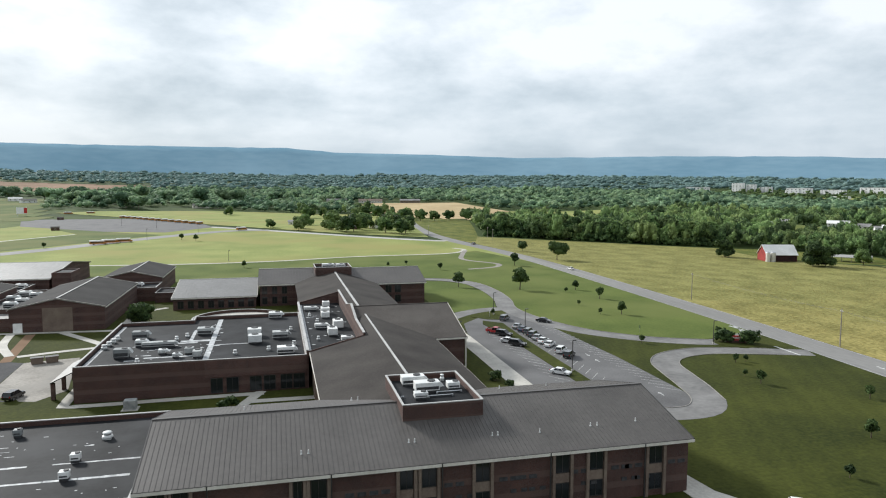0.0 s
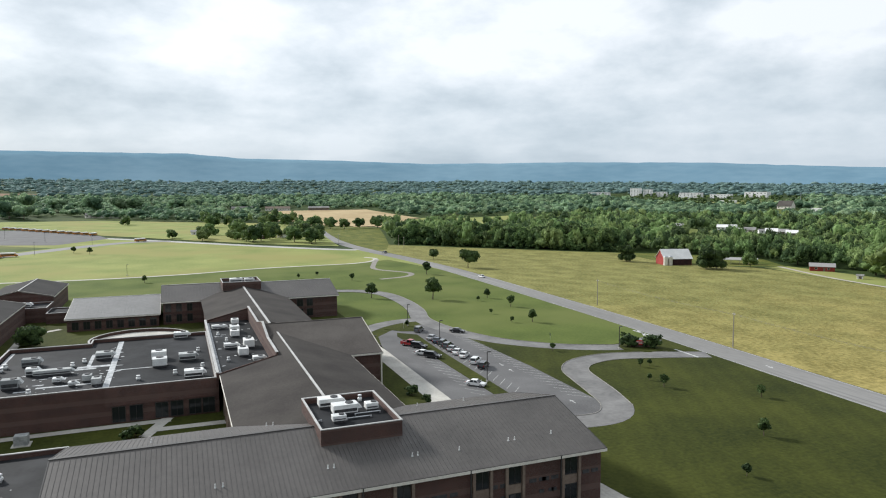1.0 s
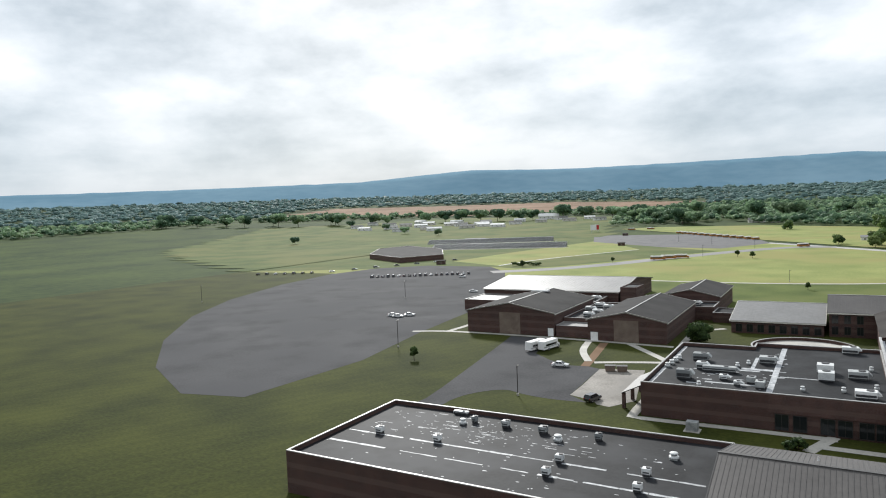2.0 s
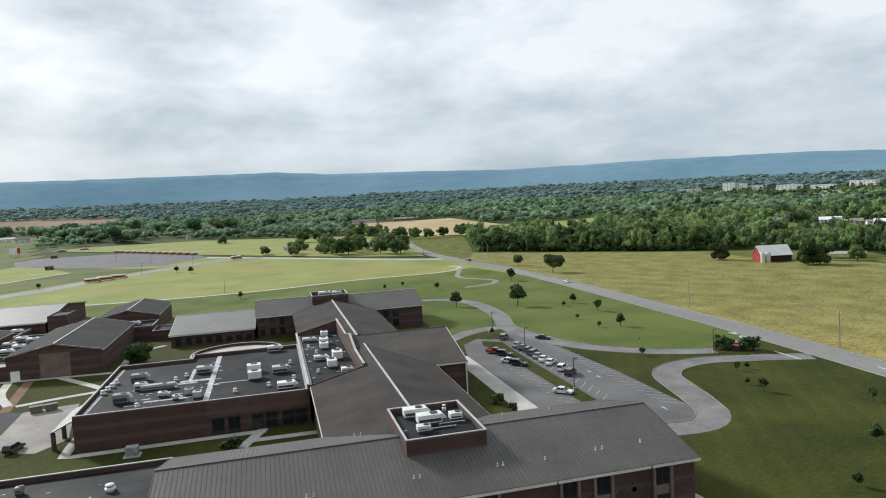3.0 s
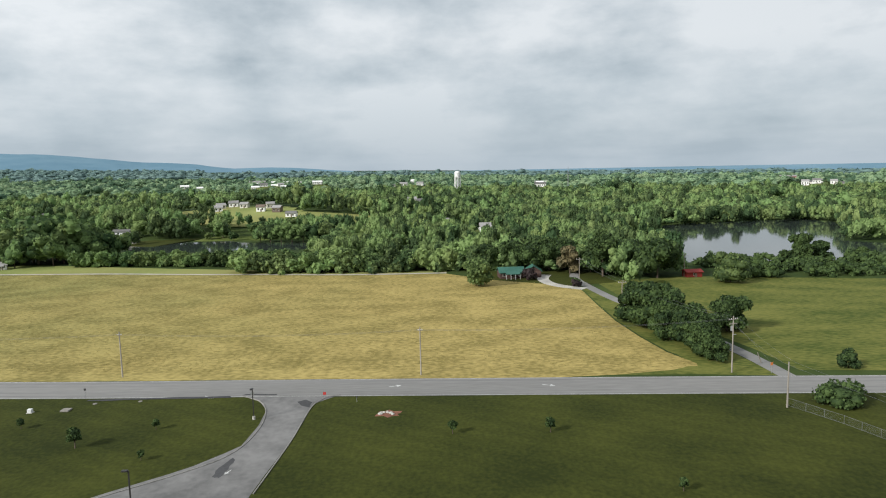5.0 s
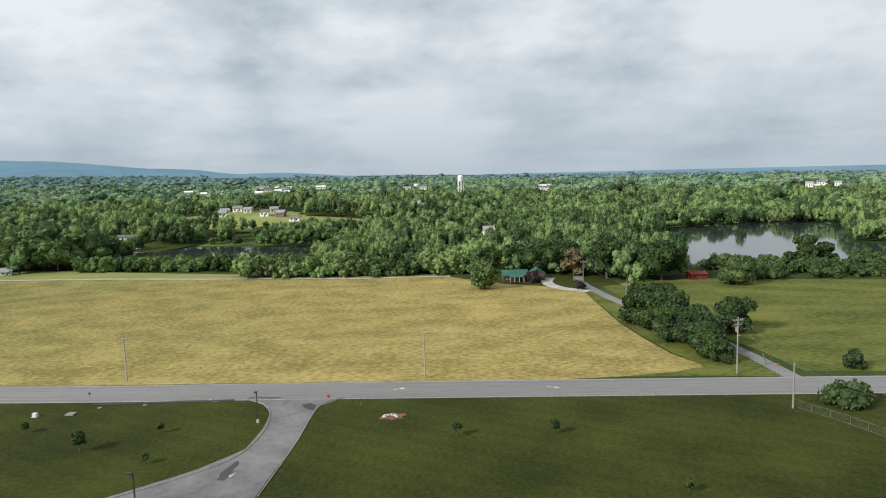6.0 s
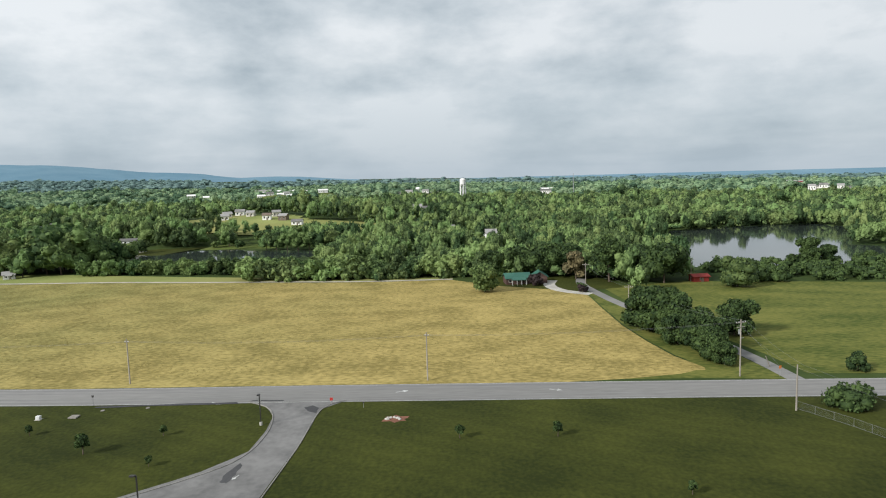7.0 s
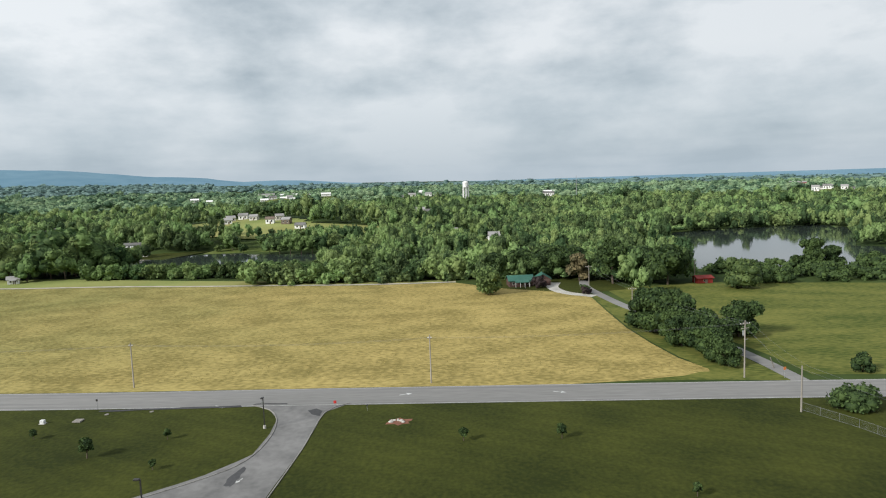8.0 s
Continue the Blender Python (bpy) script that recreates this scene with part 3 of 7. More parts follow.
def field_cells(poly, z, cell=25.0):
    """A field that follows the rising land."""
    s = Shape()
    xs, ys = [p[0] for p in poly], [p[1] for p in poly]
    gx, gy = np.arange(min(xs), max(xs), cell), np.arange(min(ys), max(ys), cell)
    for x in gx:
        for y in gy:
            if bool(inside(np.array(x + cell / 2), np.array(y + cell / 2), poly)):
                s.face(*[(px, py, z + float(rise(px, py))) for px, py in ((x, y), (x + cell, y), (x + cell, y + cell), (x, y + cell))])
    return s


MAIN_ROAD = [(118, -420), (128, -200), (133, -60), (135.5, 27), (137, 90), (141.5, 168), (143.5, 235), (145, 350), (141, 430), (134, 500), (132, 570), (137, 650), (150, 760), (170, 900)]
CROSS_ROAD = [(128, 505), (106, 523), (57, 579), (-4, 655), (-73, 735), (-140, 800)]
NORTH_PATH = [(-150, 398), (-60, 388), (-3, 391), (48, 406), (104, 412), (122, 433), (118, 447)]

solo("lawn", sheet([(-430, -320), (122, -320), (131, -60), (133, 27), (136, 160), (139, 240), (141, 345), (128, 425), (104, 412), (48, 406), (-3, 391), (-60, 388), (-150, 398), (-430, 400)], 0.02), LAWN, "dark green mown lawn round the school", "lawn", "structure")
solo("upper_lawn", sheet([(139.5, 172), (140.5, 240), (142, 345), (128, 425), (104, 412), (48, 406), (38, 402), (40, 310), (60, 304), (76, 300), (86, 287), (88, 262), (86, 240), (82, 222), (83.5, 204), (90, 186), (97, 176.5), (105, 169), (116, 164), (124, 165.5), (132, 169)], 0.026), SUNLIT_LAWN, "lawn beyond the loop drive, painted in a sunlit green", "lawn", "structure")
solo("north_lawn", sheet([(-150, 352), (-60, 322), (-40, 296), (40, 300), (40, 402), (-3, 391), (-60, 388), (-150, 398)], 0.024), SUNLIT_LAWN, "lawn behind the school, painted in a sunlit green", "lawn", "structure")
solo("west_bank", sheet([(-430, 400), (-232, 464), (-205, 452), (-180, 470), (-152, 512), (-122, 566), (-92, 618), (-150, 672), (-250, 770), (-300, 930), (-430, 800)], 0.032), PARK, "green grass bank below the stadium", "lawn", "structure")
solo("loop_lawn", sheet([(55, 218), (61, 220), (70, 224), (76, 226), (80, 242), (82, 262), (80, 283), (72, 293), (60, 297), (55, 296)], 0.03), SUNLIT_LAWN, "grass oval inside the loop drive, painted in a sunlit green", "lawn", "structure")
solo("meadow", sheet([(-430, 400), (-150, 398), (-60, 388), (-3, 391), (48, 406), (104, 412), (128, 425), (141, 345), (136, 430), (129, 505), (57, 579), (-4, 655), (-90, 760), (-260, 900), (-430, 800)], 0.025), MEADOW, "pale yellow-green meadow beyond the path", "meadow", "structure")
HAY_POLY = [(146, -52), (148, 30), (151, 160), (155, 240), (157, 345), (154, 420), (150, 500), (164, 543), (203, 498), (237, 466), (266, 432), (292, 408), (284, 350), (290, 318), (312, 296), (299, 207), (295, 155), (288.5, 114), (284.7, 81), (279.6, 42), (279.6, 4), (262, -14), (249, -41), (236, -44), (215, -44), (190, -44.5), (172, -46.4), (157.6, -48.8), (148, -52.5)]
solo("hay_field", sheet(HAY_POLY, 0.03), HAY, "golden uncut hay field with greener streaks", "field", "structure")
solo("road_verge", sheet([(141, -34), (143.6, -46), (146, -50), (148, 30), (151, 160), (155, 240), (157, 345), (154, 420), (150, 500), (140.5, 500), (147, 430), (150.8, 350), (149.2, 235), (147.2, 168), (142.6, 90), (141.2, 27), (139.6, -20)], 0.028), HAY, "rough olive verge between road and hay", "verge", "structure")
solo("corner_verge", sheet([(138.6, -66), (140.2, -50), (141, -28), (146.4, -28), (146.2, -51.8), (160, -49.8), (168, -56), (158, -63.2), (146, -64.6)], 0.024), PASTURE, "grassy corner between road and lane", "verge", "structure")
solo("pasture", sheet([(142, -72), (158, -70), (218, -55), (254, -52), (262, -90), (250, -150), (236, -260), (215, -420), (122, -420), (133, -200), (140, -100)], 0.03), PASTURE, "green pasture with dry streaks", "field", "structure")
solo("lane_verge", sheet([(140, -66), (146, -54), (158, -49.4), (172, -47), (190, -45.1), (215, -44.6), (236, -44.6), (244, -44.4), (240, -46.5), (218, -50.5), (190, -57), (158, -63.5)], 0.026), PASTURE, "mown green verge beside the lane", "verge", "structure")
solo("north_verge", sheet([(150, 500), (158, 522), (165, 545), (190, 640), (230, 800), (180, 900), (150, 760), (138, 650), (133, 570), (136, 500)], 0.022), PASTURE, "dry grass verge beside the road", "verge", "structure")
solo("north_field", sheet([(122, 540), (66, 590), (6, 668), (-75, 775), (-180, 940), (-300, 1060), (-250, 1100), (-100, 1100), (0, 1040), (120, 960), (160, 860), (140, 700)], 0.4), MEADOW, "bright mown field behind the cross road", "field", "structure")
solo("tan_field", field_cells([(165, 890), (235, 800), (300, 850), (345, 1000), (350, 1330), (180, 1330), (130, 1080)], 0.6), TAN, "tan stubble field between tree rows", "field", "structure")
solo("far_green_field", field_cells([(300, 830), (345, 780), (520, 860), (500, 980), (345, 1000)], 0.6), MEADOW, "pale green strip of field between woods", "field", "structure")
solo("ploughed_field", field_cells([(-1500, 1500), (-700, 1650), (-420, 1800), (-300, 2300), (-900, 2500), (-1700, 2100)], 1.0, 50), BROWN, "brown ploughed field beyond the houses", "field", "structure")
solo("park_field", field_cells([(-430, 800), (-260, 900), (-330, 1090), (-420, 1500), (-820, 1500), (-1100, 1100), (-800, 600), (-430, 400)], 0.4), PARK, "green park land with scattered houses", "field", "structure")
solo("town_field", field_cells([(1130, 1120), (1330, 1150), (1380, 1330), (1160, 1340)], 1.5), MEADOW, "open green ground at the edge of town", "field", "structure")
solo("slope_field", field_cells([(464, 62), (469, 150), (487, 197), (518, 226), (580, 236), (600, 196), (592, 180), (568, 165), (566, 140), (537, 116), (532, 56)], 0.35, 8), MEADOW, "green clearing with houses across the water", "field", "structure")
solo("barn_yard", sheet([(292, 408), (283, 350), (288, 318), (330, 294), (350, 330), (322, 388)], 0.035), PASTURE, "grassy yard round the red barn", "yard", "structure")
solo("house_lawn", sheet([(262, -14), (283, -8), (282, -50), (272, -58), (252, -60), (246, -42)], 0.035), LAWN, "mown lawn round the green-roofed house", "yard", "structure")
solo("lane_grass", sheet([(314, 296), (299.5, 207), (295.5, 155), (289, 114), (285.2, 81), (280.2, 42), (280.2, 4), (292, 4), (292, 60), (298, 81), (310, 133), (330, 207), (332, 296)], 0.025), MEADOW, "pale mown grass beyond the gravel lane", "verge", "structure")
solo("homes_lawn", sheet([(400, 180), (445, 160), (480, 260), (420, 290)], 0.03), LAWN, "grass on the far bank with homes", "yard", "structure")
solo("lake", sheet([(298, -98), (345, -107), (402, -120), (438, -131), (472, -145), (486, -176), (488, -203), (494, -240), (502, -252), (468, -262), (442, -251), (400, -228), (364, -207), (350, -222), (338, -300), (304, -300), (296, -200)], 0.06), WATER, "still grey lake reflecting the clouds", "lake", "structure")
solo("bank_lawn", sheet([(426, 116), (436, 118), (452, 128), (450, 160), (432, 172), (426, 160)], 0.05), SUNLIT_LAWN, "mown grass bank beside the pond", "yard", "structure")
solo("pond", sheet([(372, 240), (370, 160), (368, 110), (374, 84), (398, 80), (410, 96), (414, 130), (424, 140), (422, 170), (402, 198), (394, 240)], 0.06), WATER, "narrow green pond behind the tree belt", "pond", "structure")


def hay_tufts():
    """Standing hay: crossed blades in loose tufts."""
    rng = np.random.default_rng(4)
    n = 170000
    x, y = rng.uniform(146, 318, n), rng.uniform(-55, 500, n)
    keep = inside(x, y, HAY_POLY) & ((y < 250) | (rng.random(n) < 0.4))
    x, y = x[keep], y[keep]
    n = len(x)
    a, h, w = rng.uniform(0, np.pi, n), rng.uniform(0.05, 0.16, n), rng.uniform(0.08, 0.22, n)
    lean = rng.normal(0, 0.3, (n, 2))
    v = np.zeros((n, 3, 3))
    v[:, 0] = np.stack([x - w * np.cos(a), y - w * np.sin(a), np.full(n, 0.03)], 1)
    v[:, 1] = np.stack([x + w * np.cos(a), y + w * np.sin(a), np.full(n, 0.03)], 1)
    v[:, 2] = np.stack([x + lean[:, 0], y + lean[:, 1], h], 1)
    return v.reshape(-1, 3), np.arange(3 * n).reshape(-1, 3)


def fast_mesh(name, verts, faces, material, smooth=False):
    """A mesh from arrays; faces all of one size."""
    me = bpy.data.meshes.new(name)
    k = faces.shape[1]
    me.vertices.add(len(verts))
    me.vertices.foreach_set("co", np.asarray(verts, np.float32).ravel())
    me.loops.add(faces.size)
    me.loops.foreach_set("vertex_index", np.asarray(faces, np.int32).ravel())
    me.polygons.add(len(faces))
    me.polygons.foreach_set("loop_start", np.arange(0, faces.size, k, dtype=np.int32))
    me.polygons.foreach_set("loop_total", np.full(len(faces), k, np.int32))
    if smooth:
        me.polygons.foreach_set("use_smooth", np.ones(len(faces), bool))
    me.materials.append(material)
    me.update(calc_edges=True)
    me.validate()
    return me


tagged(new("hay", fast_mesh("hay", *hay_tufts(), HAY_BLADES)), "golden tufts of standing hay", "grass", "", "stuff")

# ---- roads and paving ----
road = solo("road", ribbon(MAIN_ROAD, 10.8, 0.06), ROAD, "grey two-lane asphalt road past the school", "road", "structure")
for off in (-3.9, -1.9, 1.9, 3.9):
    part("wheel_track", ribbon(MAIN_ROAD, 0.75, 0.064, offset=off), TRACK, road, "darker worn wheel track")
for off in (-5.1, 5.1):
    part("edge_line", ribbon(MAIN_ROAD[:8], 0.14, 0.066, offset=off), PAINT, road, "worn white edge line")
solo("cross_road", ribbon(CROSS_ROAD, 10.5, 0.07), PALE_ROAD, "asphalt side road in a sunlit pale tone", "road", "structure")
solo("bus_road", ribbon([(-212, 425), (-176, 452), (-146, 492), (-116, 548), (-78, 612), (-40, 658), (-5, 662)], 17, 0.085), ROAD, "wide asphalt drive to the bus yard", "road", "structure")
solo("bus_yard", sheet([(-250, 770), (-150, 672), (-95, 650), (-60, 720), (-73, 772), (-190, 945), (-300, 930)], 0.08), ASPHALT, "asphalt yard with a row of parked buses", "yard", "structure")
solo("north_path", ribbon(NORTH_PATH, 3.0, 0.045), CONCRETE, "pale concrete path across the meadow", "path", "structure")
solo("drain_channel", ribbon([(122, 430), (112, 402), (106, 376), (118, 352), (112, 338), (96, 332)], 3.0, 0.047), STAINED, "winding stained concrete drainage channel", "channel", "structure")
SOUTH_DRIVE = [(135, 32.5), (118, 32), (105, 32.5), (90, 33.5), (66, 34), (-40, 36)]
SOUTH_BRANCH = [(106, 32.5), (97, 38.6), (88, 48.5), (78, 59), (67, 69.5), (55, 75), (30, 70), (-20, 52)]
solo("south_drive", ribbon(SOUTH_DRIVE, 7.6, 0.05), DRIVE, "grey asphalt entrance drive", "drive", "structure")
solo("south_branch", ribbon(SOUTH_BRANCH, 7.0, 0.055), DRIVE, "asphalt drive running along the school front", "drive", "structure")
solo("drive_mouth", sheet([(131, 43.5), (128.5, 39.5), (123, 36.5), (112, 35.5), (103, 36.5), (98, 41), (90, 47.5), (86.5, 44), (86, 38), (86, 30), (126, 28.2), (131, 24)], 0.045), DRIVE, "flared asphalt mouth of the drive", "drive", "structure")
solo("kerb", kerb([(131, 43.6), (128.2, 39.4), (123, 36.6), (114, 35.3), (104, 36.6), (97, 42), (86, 55), (74, 68), (64, 75)], 0, step=2), KERB, "pale concrete kerb along the lawn", "kerb", "structure")
solo("kerb", kerb([(131, 24), (126, 28), (108, 28.4), (90, 29.4)], 0, step=2), KERB, "pale concrete kerb along the entrance drive", "kerb", "structure")
solo("kerb", kerb([(70, 60.8), (80, 52), (85, 44), (85.5, 40), (82, 37.6), (66, 38)], 0, step=2), KERB, "curved concrete kerb round a grass island", "kerb", "structure")

S_DRIVE = [(134, 144), (125, 147.5), (109, 152), (98, 150), (92, 144), (89.5, 135), (87.5, 126), (84.5, 116), (78.5, 110.5), (68, 111), (56, 114)]
LOOP = [(133, 166), (124, 162), (116, 160.5), (104, 166), (95, 173.5), (87, 184), (80.5, 203), (79, 222), (83, 240), (85, 262), (83, 284), (74, 297), (60, 301), (46, 300)]
solo("entrance_drive", ribbon(S_DRIVE, 6.6, 0.05, 2), DRIVE, "pale asphalt drive in an S bend", "drive", "structure")
solo("kerb", kerb(S_DRIVE[1:10], 3.35, step=2), KERB, "pale concrete kerb on the bend", "kerb", "structure")
solo("kerb", kerb(S_DRIVE[1:8], -3.35, step=2), KERB, "pale concrete kerb inside the bend", "kerb", "structure")
solo("loop_drive", ribbon(LOOP, 6.4, 0.055, 3), DRIVE, "pale asphalt drop-off loop", "drive", "structure")
solo("kerb", kerb(LOOP[2:], 3.25, step=3), KERB, "pale concrete kerb beside the loop", "kerb", "structure")
solo("loop_branch", ribbon([(80, 222), (70, 221), (61, 216), (52, 206), (49, 196)], 6.0, 0.052, 3), DRIVE, "pale asphalt branch to the entrance", "drive", "structure")
lot = solo("parking_lot", sheet([(53.5, 118), (54.2, 186), (57, 200), (64, 208), (77, 214), (81.2, 199), (83.4, 152), (83, 121), (80, 112), (70, 108), (57, 110)], 0.04), ASPHALT, "grey asphalt parking lot with faded lines", "parking lot", "structure")
solo("grass_island", sheet([(64.2, 131), (67.6, 131), (67.8, 150), (68.2, 182), (69, 198), (64, 203), (62.5, 198), (64, 176)], 0.14, 0.12), LAWN, "narrow grass island between parking rows", "island", "structure")
solo("grass_island", sheet([(62, 210), (66, 205), (71, 203), (74, 207), (72, 213), (66, 215)], 0.14, 0.12), LAWN, "small rounded grass island", "island", "structure")
solo("sidewalk", ribbon([(52, 112), (51.8, 130), (51.8, 150), (51.8, 170), (51.6, 186), (49.5, 198)], 4.6, 0.06), CONCRETE, "broad pale concrete sidewalk beside the lot", "sidewalk", "structure")


def stain(points, z, label):
    """A dark tar patch with a ragged outline."""
    rng, ring = random.Random(len(points) + int(points[0][0])), []
    for (x0, y0), (x1, y1) in zip(points, points[1:] + points[:1]):
        for f in (0, 0.33, 0.67):
            ring.append((x0 + (x1 - x0) * f + rng.uniform(-0.15, 0.15), y0 + (y1 - y0) * f + rng.uniform(-0.15, 0.15), z))
    return solo("tar_patch", Shape().prism(ring, (0, 0, 0.004)), DARK_ASPHALT, label, "road patch", "structure")


stain([(102.2, 36.0), (98.6, 37.2), (95.4, 37.0), (95.0, 35.9), (97.9, 35.5), (101.2, 35.5)], 0.064, "dark tar patch on the drive")
stain([(128.4, 30.2), (126.8, 28.6), (124.2, 28.7), (125.2, 30.6), (127.4, 31.6)], 0.064, "dark wheel-worn patch at the drive mouth")
stain([(130.2, 45.2), (130.0, 62.0), (129.5, 74.0), (130.4, 74.0), (131.0, 60.0), (131.2, 46.0)], 0.068, "dark crumbled edge of the road")
stain([(131.2, 36.5), (131.6, 43.8), (132.2, 43.0), (132.0, 36.8)], 0.068, "dark seam across the drive mouth")
STALL = Shape().box(-2.6, 2.6, -0.05, 0.05, 0, 0.004).mesh("stall_line", PAINT)
for i in range(15):
    part("stall_line", STALL, PAINT, lot, "", pose(70.4, 134 + i * 3.6, 0.044, 0, 0, 50))
for i in range(26):
    part("stall_line", STALL, PAINT, lot, "", pose(80.9, 125 + i * 2.9, 0.044, 0, 0, -43))
for i in range(15):
    part("stall_line", STALL, PAINT, lot, "", pose(61.6, 134 + i * 3.4, 0.044, 0, 0, -52))


def arrow_mesh():
    s = Shape()
    s.face((-0.12, -1.2, 0), (0.12, -1.2, 0), (0.12, 0.3, 0), (-0.12, 0.3, 0))
    s.face((-0.5, 0.3, 0), (0.5, 0.3, 0), (0, 1.3, 0))
    return s.mesh("arrow_mark", PAINT)


ARROW = arrow_mesh()
for x, y, z, a in ((76.9, 149.5, 0.044, 0), (77.1, 155.5, 0.044, 180), (77.5, 122, 0.044, 0)):
    part("arrow_mark", ARROW, PAINT, lot, "", pose(x, y, z, 0, 0, a))
for x, y, a in ((130.8, 50, 150), (135.7, 13.4, 200), (134.7, -17.9, 160), (139, 128, 170), (97, 35.2, 70)):
    part("arrow_mark", ARROW, PAINT, road, "worn white arrow", pose(x, y, 0.068, 0, 0, a) @ Matrix.Diagonal((1.3, 1.1, 1, 1) if x > 100 else (0.7, 0.7, 1, 1)))
for a, w in ((((135.2, 178.3), (135.3, 166.3)), 0.7), (((136.4, 177.9), (135.3, 173.6), (131.6, 166.9)), 0.7), (((129.8, 152.2), (129.4, 142.4)), 0.7), (((71, 62), (77, 57.5)), 0.25)):
    part("stop_line", ribbon(a, w, 0.072), PAINT, road, "white painted line")
solo("corner_slab", sheet([(55.8, 82), (59.5, 85.5), (60.2, 80), (62, 77), (58, 75.8), (56, 78.5)], 0.10, 0.1), CONCRETE, "pale concrete slab at the school corner", "slab", "structure")
solo("lower_court", sheet([(-131, 120), (-128, 165), (-136, 211), (-141, 255), (-148, 330), (-190, 400), (-203, 428), (-232, 464), (-290, 468), (-322, 440), (-330, 395), (-318, 330), (-292, 262), (-262, 212), (-222, 166), (-184, 134), (-150, 116)], 0.05), DARK_ASPHALT, "wide dark asphalt parking lot", "parking lot", "structure")
YARD_EDGE = [(p.x, p.y) for p in smooth_line([(-81.3, 137.0), (-80.1, 142.8), (-76.5, 148.4), (-72.5, 150.6), (-67.5, 148.6), (-60.0, 147.2), (-51.3, 147.6)], 1.5)]
solo("service_yard", sheet([(-101.0, 215.0), (-96.4, 189.6), (-92.3, 165.9), (-89.1, 147.3), (-87.6, 136.6), (-90, 112), (-86, 100), (-80, 112)] + YARD_EDGE + [(-57, 152), (-58.3, 179.3), (-62, 181), (-68, 180.4), (-75, 185), (-82.1, 191.7), (-86.9, 215.0)], 0.045), DARK_ASPHALT, "asphalt service yard behind the school", "yard", "structure")
solo("worn_path", ribbon([(-63, 181), (-65, 196), (-67.5, 213.5)], 2.6, 0.047, 3), BROWN, "bare brown path worn across the lawn", "path", "structure")
solo("yard_slab", sheet([(-57, 152.1), (-57.2, 161.9), (-57.8, 171.3), (-58.3, 179.3), (-46.7, 182), (-44.6, 168), (-41.7, 152.9), (-45.8, 146.1), (-49, 147.0), (-50.5, 149.5)], 0.055), STAINED, "stained pale concrete slab", "slab", "structure")
WALKS = ([(-140, 212), (-124, 216.5), (-84, 216.5), (-46, 214)], [(-127, 217), (-126, 236), (-130, 262)], [(-40.6, 190), (-40, 165), (-39.8, 146), (-39.6, 141.3), (-20, 141.3), (-2, 141.5)], [(-2.5, 143), (-4.5, 138), (-6.5, 133)], [(-5.5, 136.5), (1, 136.4), (8, 136.3)], [(-73, 215), (-70, 200), (-64, 187)], [(-60, 215), (-48, 200), (-42, 192)], [(-62, 186), (-52, 190), (-41, 193)], [(-44, 213), (-44, 240), (-36, 250)])
for i, w in enumerate(WALKS):
    solo("sidewalk", ribbon(w, 2.2, 0.06 + 0.004 * i, 3), CONCRETE, "pale concrete walk beside the building", "sidewalk", "structure")
solo("gravel_lane", ribbon([(326, 296), (309, 250), (301, 206), (297, 155), (290.6, 114), (286.8, 81), (281.8, 42), (281.8, 4)], 2.6, 0.06), GRAVEL, "pale gravel lane along the field edge", "lane", "structure")
solo("house_lane", ribbon([(134, -68), (146, -67), (158, -65.5), (190, -60), (218, -52), (245, -47.5), (262, -46), (275, -48)], 3.6, 0.05), ROAD, "narrow asphalt lane to the house", "lane", "structure")
solo("house_drive", ribbon([(240, -45.5), (243.5, -41), (247, -37.5), (253, -34.5), (262, -33.5), (272, -36)], 4.5, 0.058, 2), CONCRETE, "pale concrete driveway by the house", "drive", "structure")
solo("homes_beach", sheet([(398, 195), (408, 186), (415, 225), (404, 232)], 0.07), GRAVEL, "pale gravel bank by the pond", "bank", "structure")


# ---- school ----
def slope_slab(x0, x1, y0, y1, z_of, thick=0.18):
    """A roof slab over a rectangle, at the height z_of(x, y)."""
    s = Shape()
    c = [(x0, y0), (x1, y0), (x1, y1), (x0, y1)]
    top, low = [(x, y, z_of(x, y)) for x, y in c], [(x, y, z_of(x, y) - thick) for x, y in c]
    s.v = low + top
    s.f = [(3, 2, 1, 0), (4, 5, 6, 7), (0, 1, 5, 4), (1, 2, 6, 5), (2, 3, 7, 6), (3, 0, 4, 7)]
    return s


def seams(x0, x1, y0, y1, z_of, axis, pitch=0.6):
    """Standing seams down a slope; axis: the way they run."""
    s = Shape()
    lo, hi = (x0, x1) if axis == "y" else (y0, y1)
    n = int((hi - lo) / pitch)
    for i in range(1, n):
        p = lo + (hi - lo) * i / n
        a, b = ((p, y0), (p, y1)) if axis == "y" else ((x0, p), (x1, p))
        dx, dy = (0.025, 0) if axis == "y" else (0, 0.025)
        k = len(s.v)
        for (x, y) in (a, b):
            z = z_of(x, y)
            s.v += [(x - dx, y - dy, z), (x - dx, y - dy, z + 0.04), (x + dx, y + dy, z + 0.04), (x + dx, y + dy, z)]
        s.f += [(k, k + 1, k + 5, k + 4), (k + 1, k + 2, k + 6, k + 5), (k + 2, k + 3, k + 7, k + 6)]
    return s


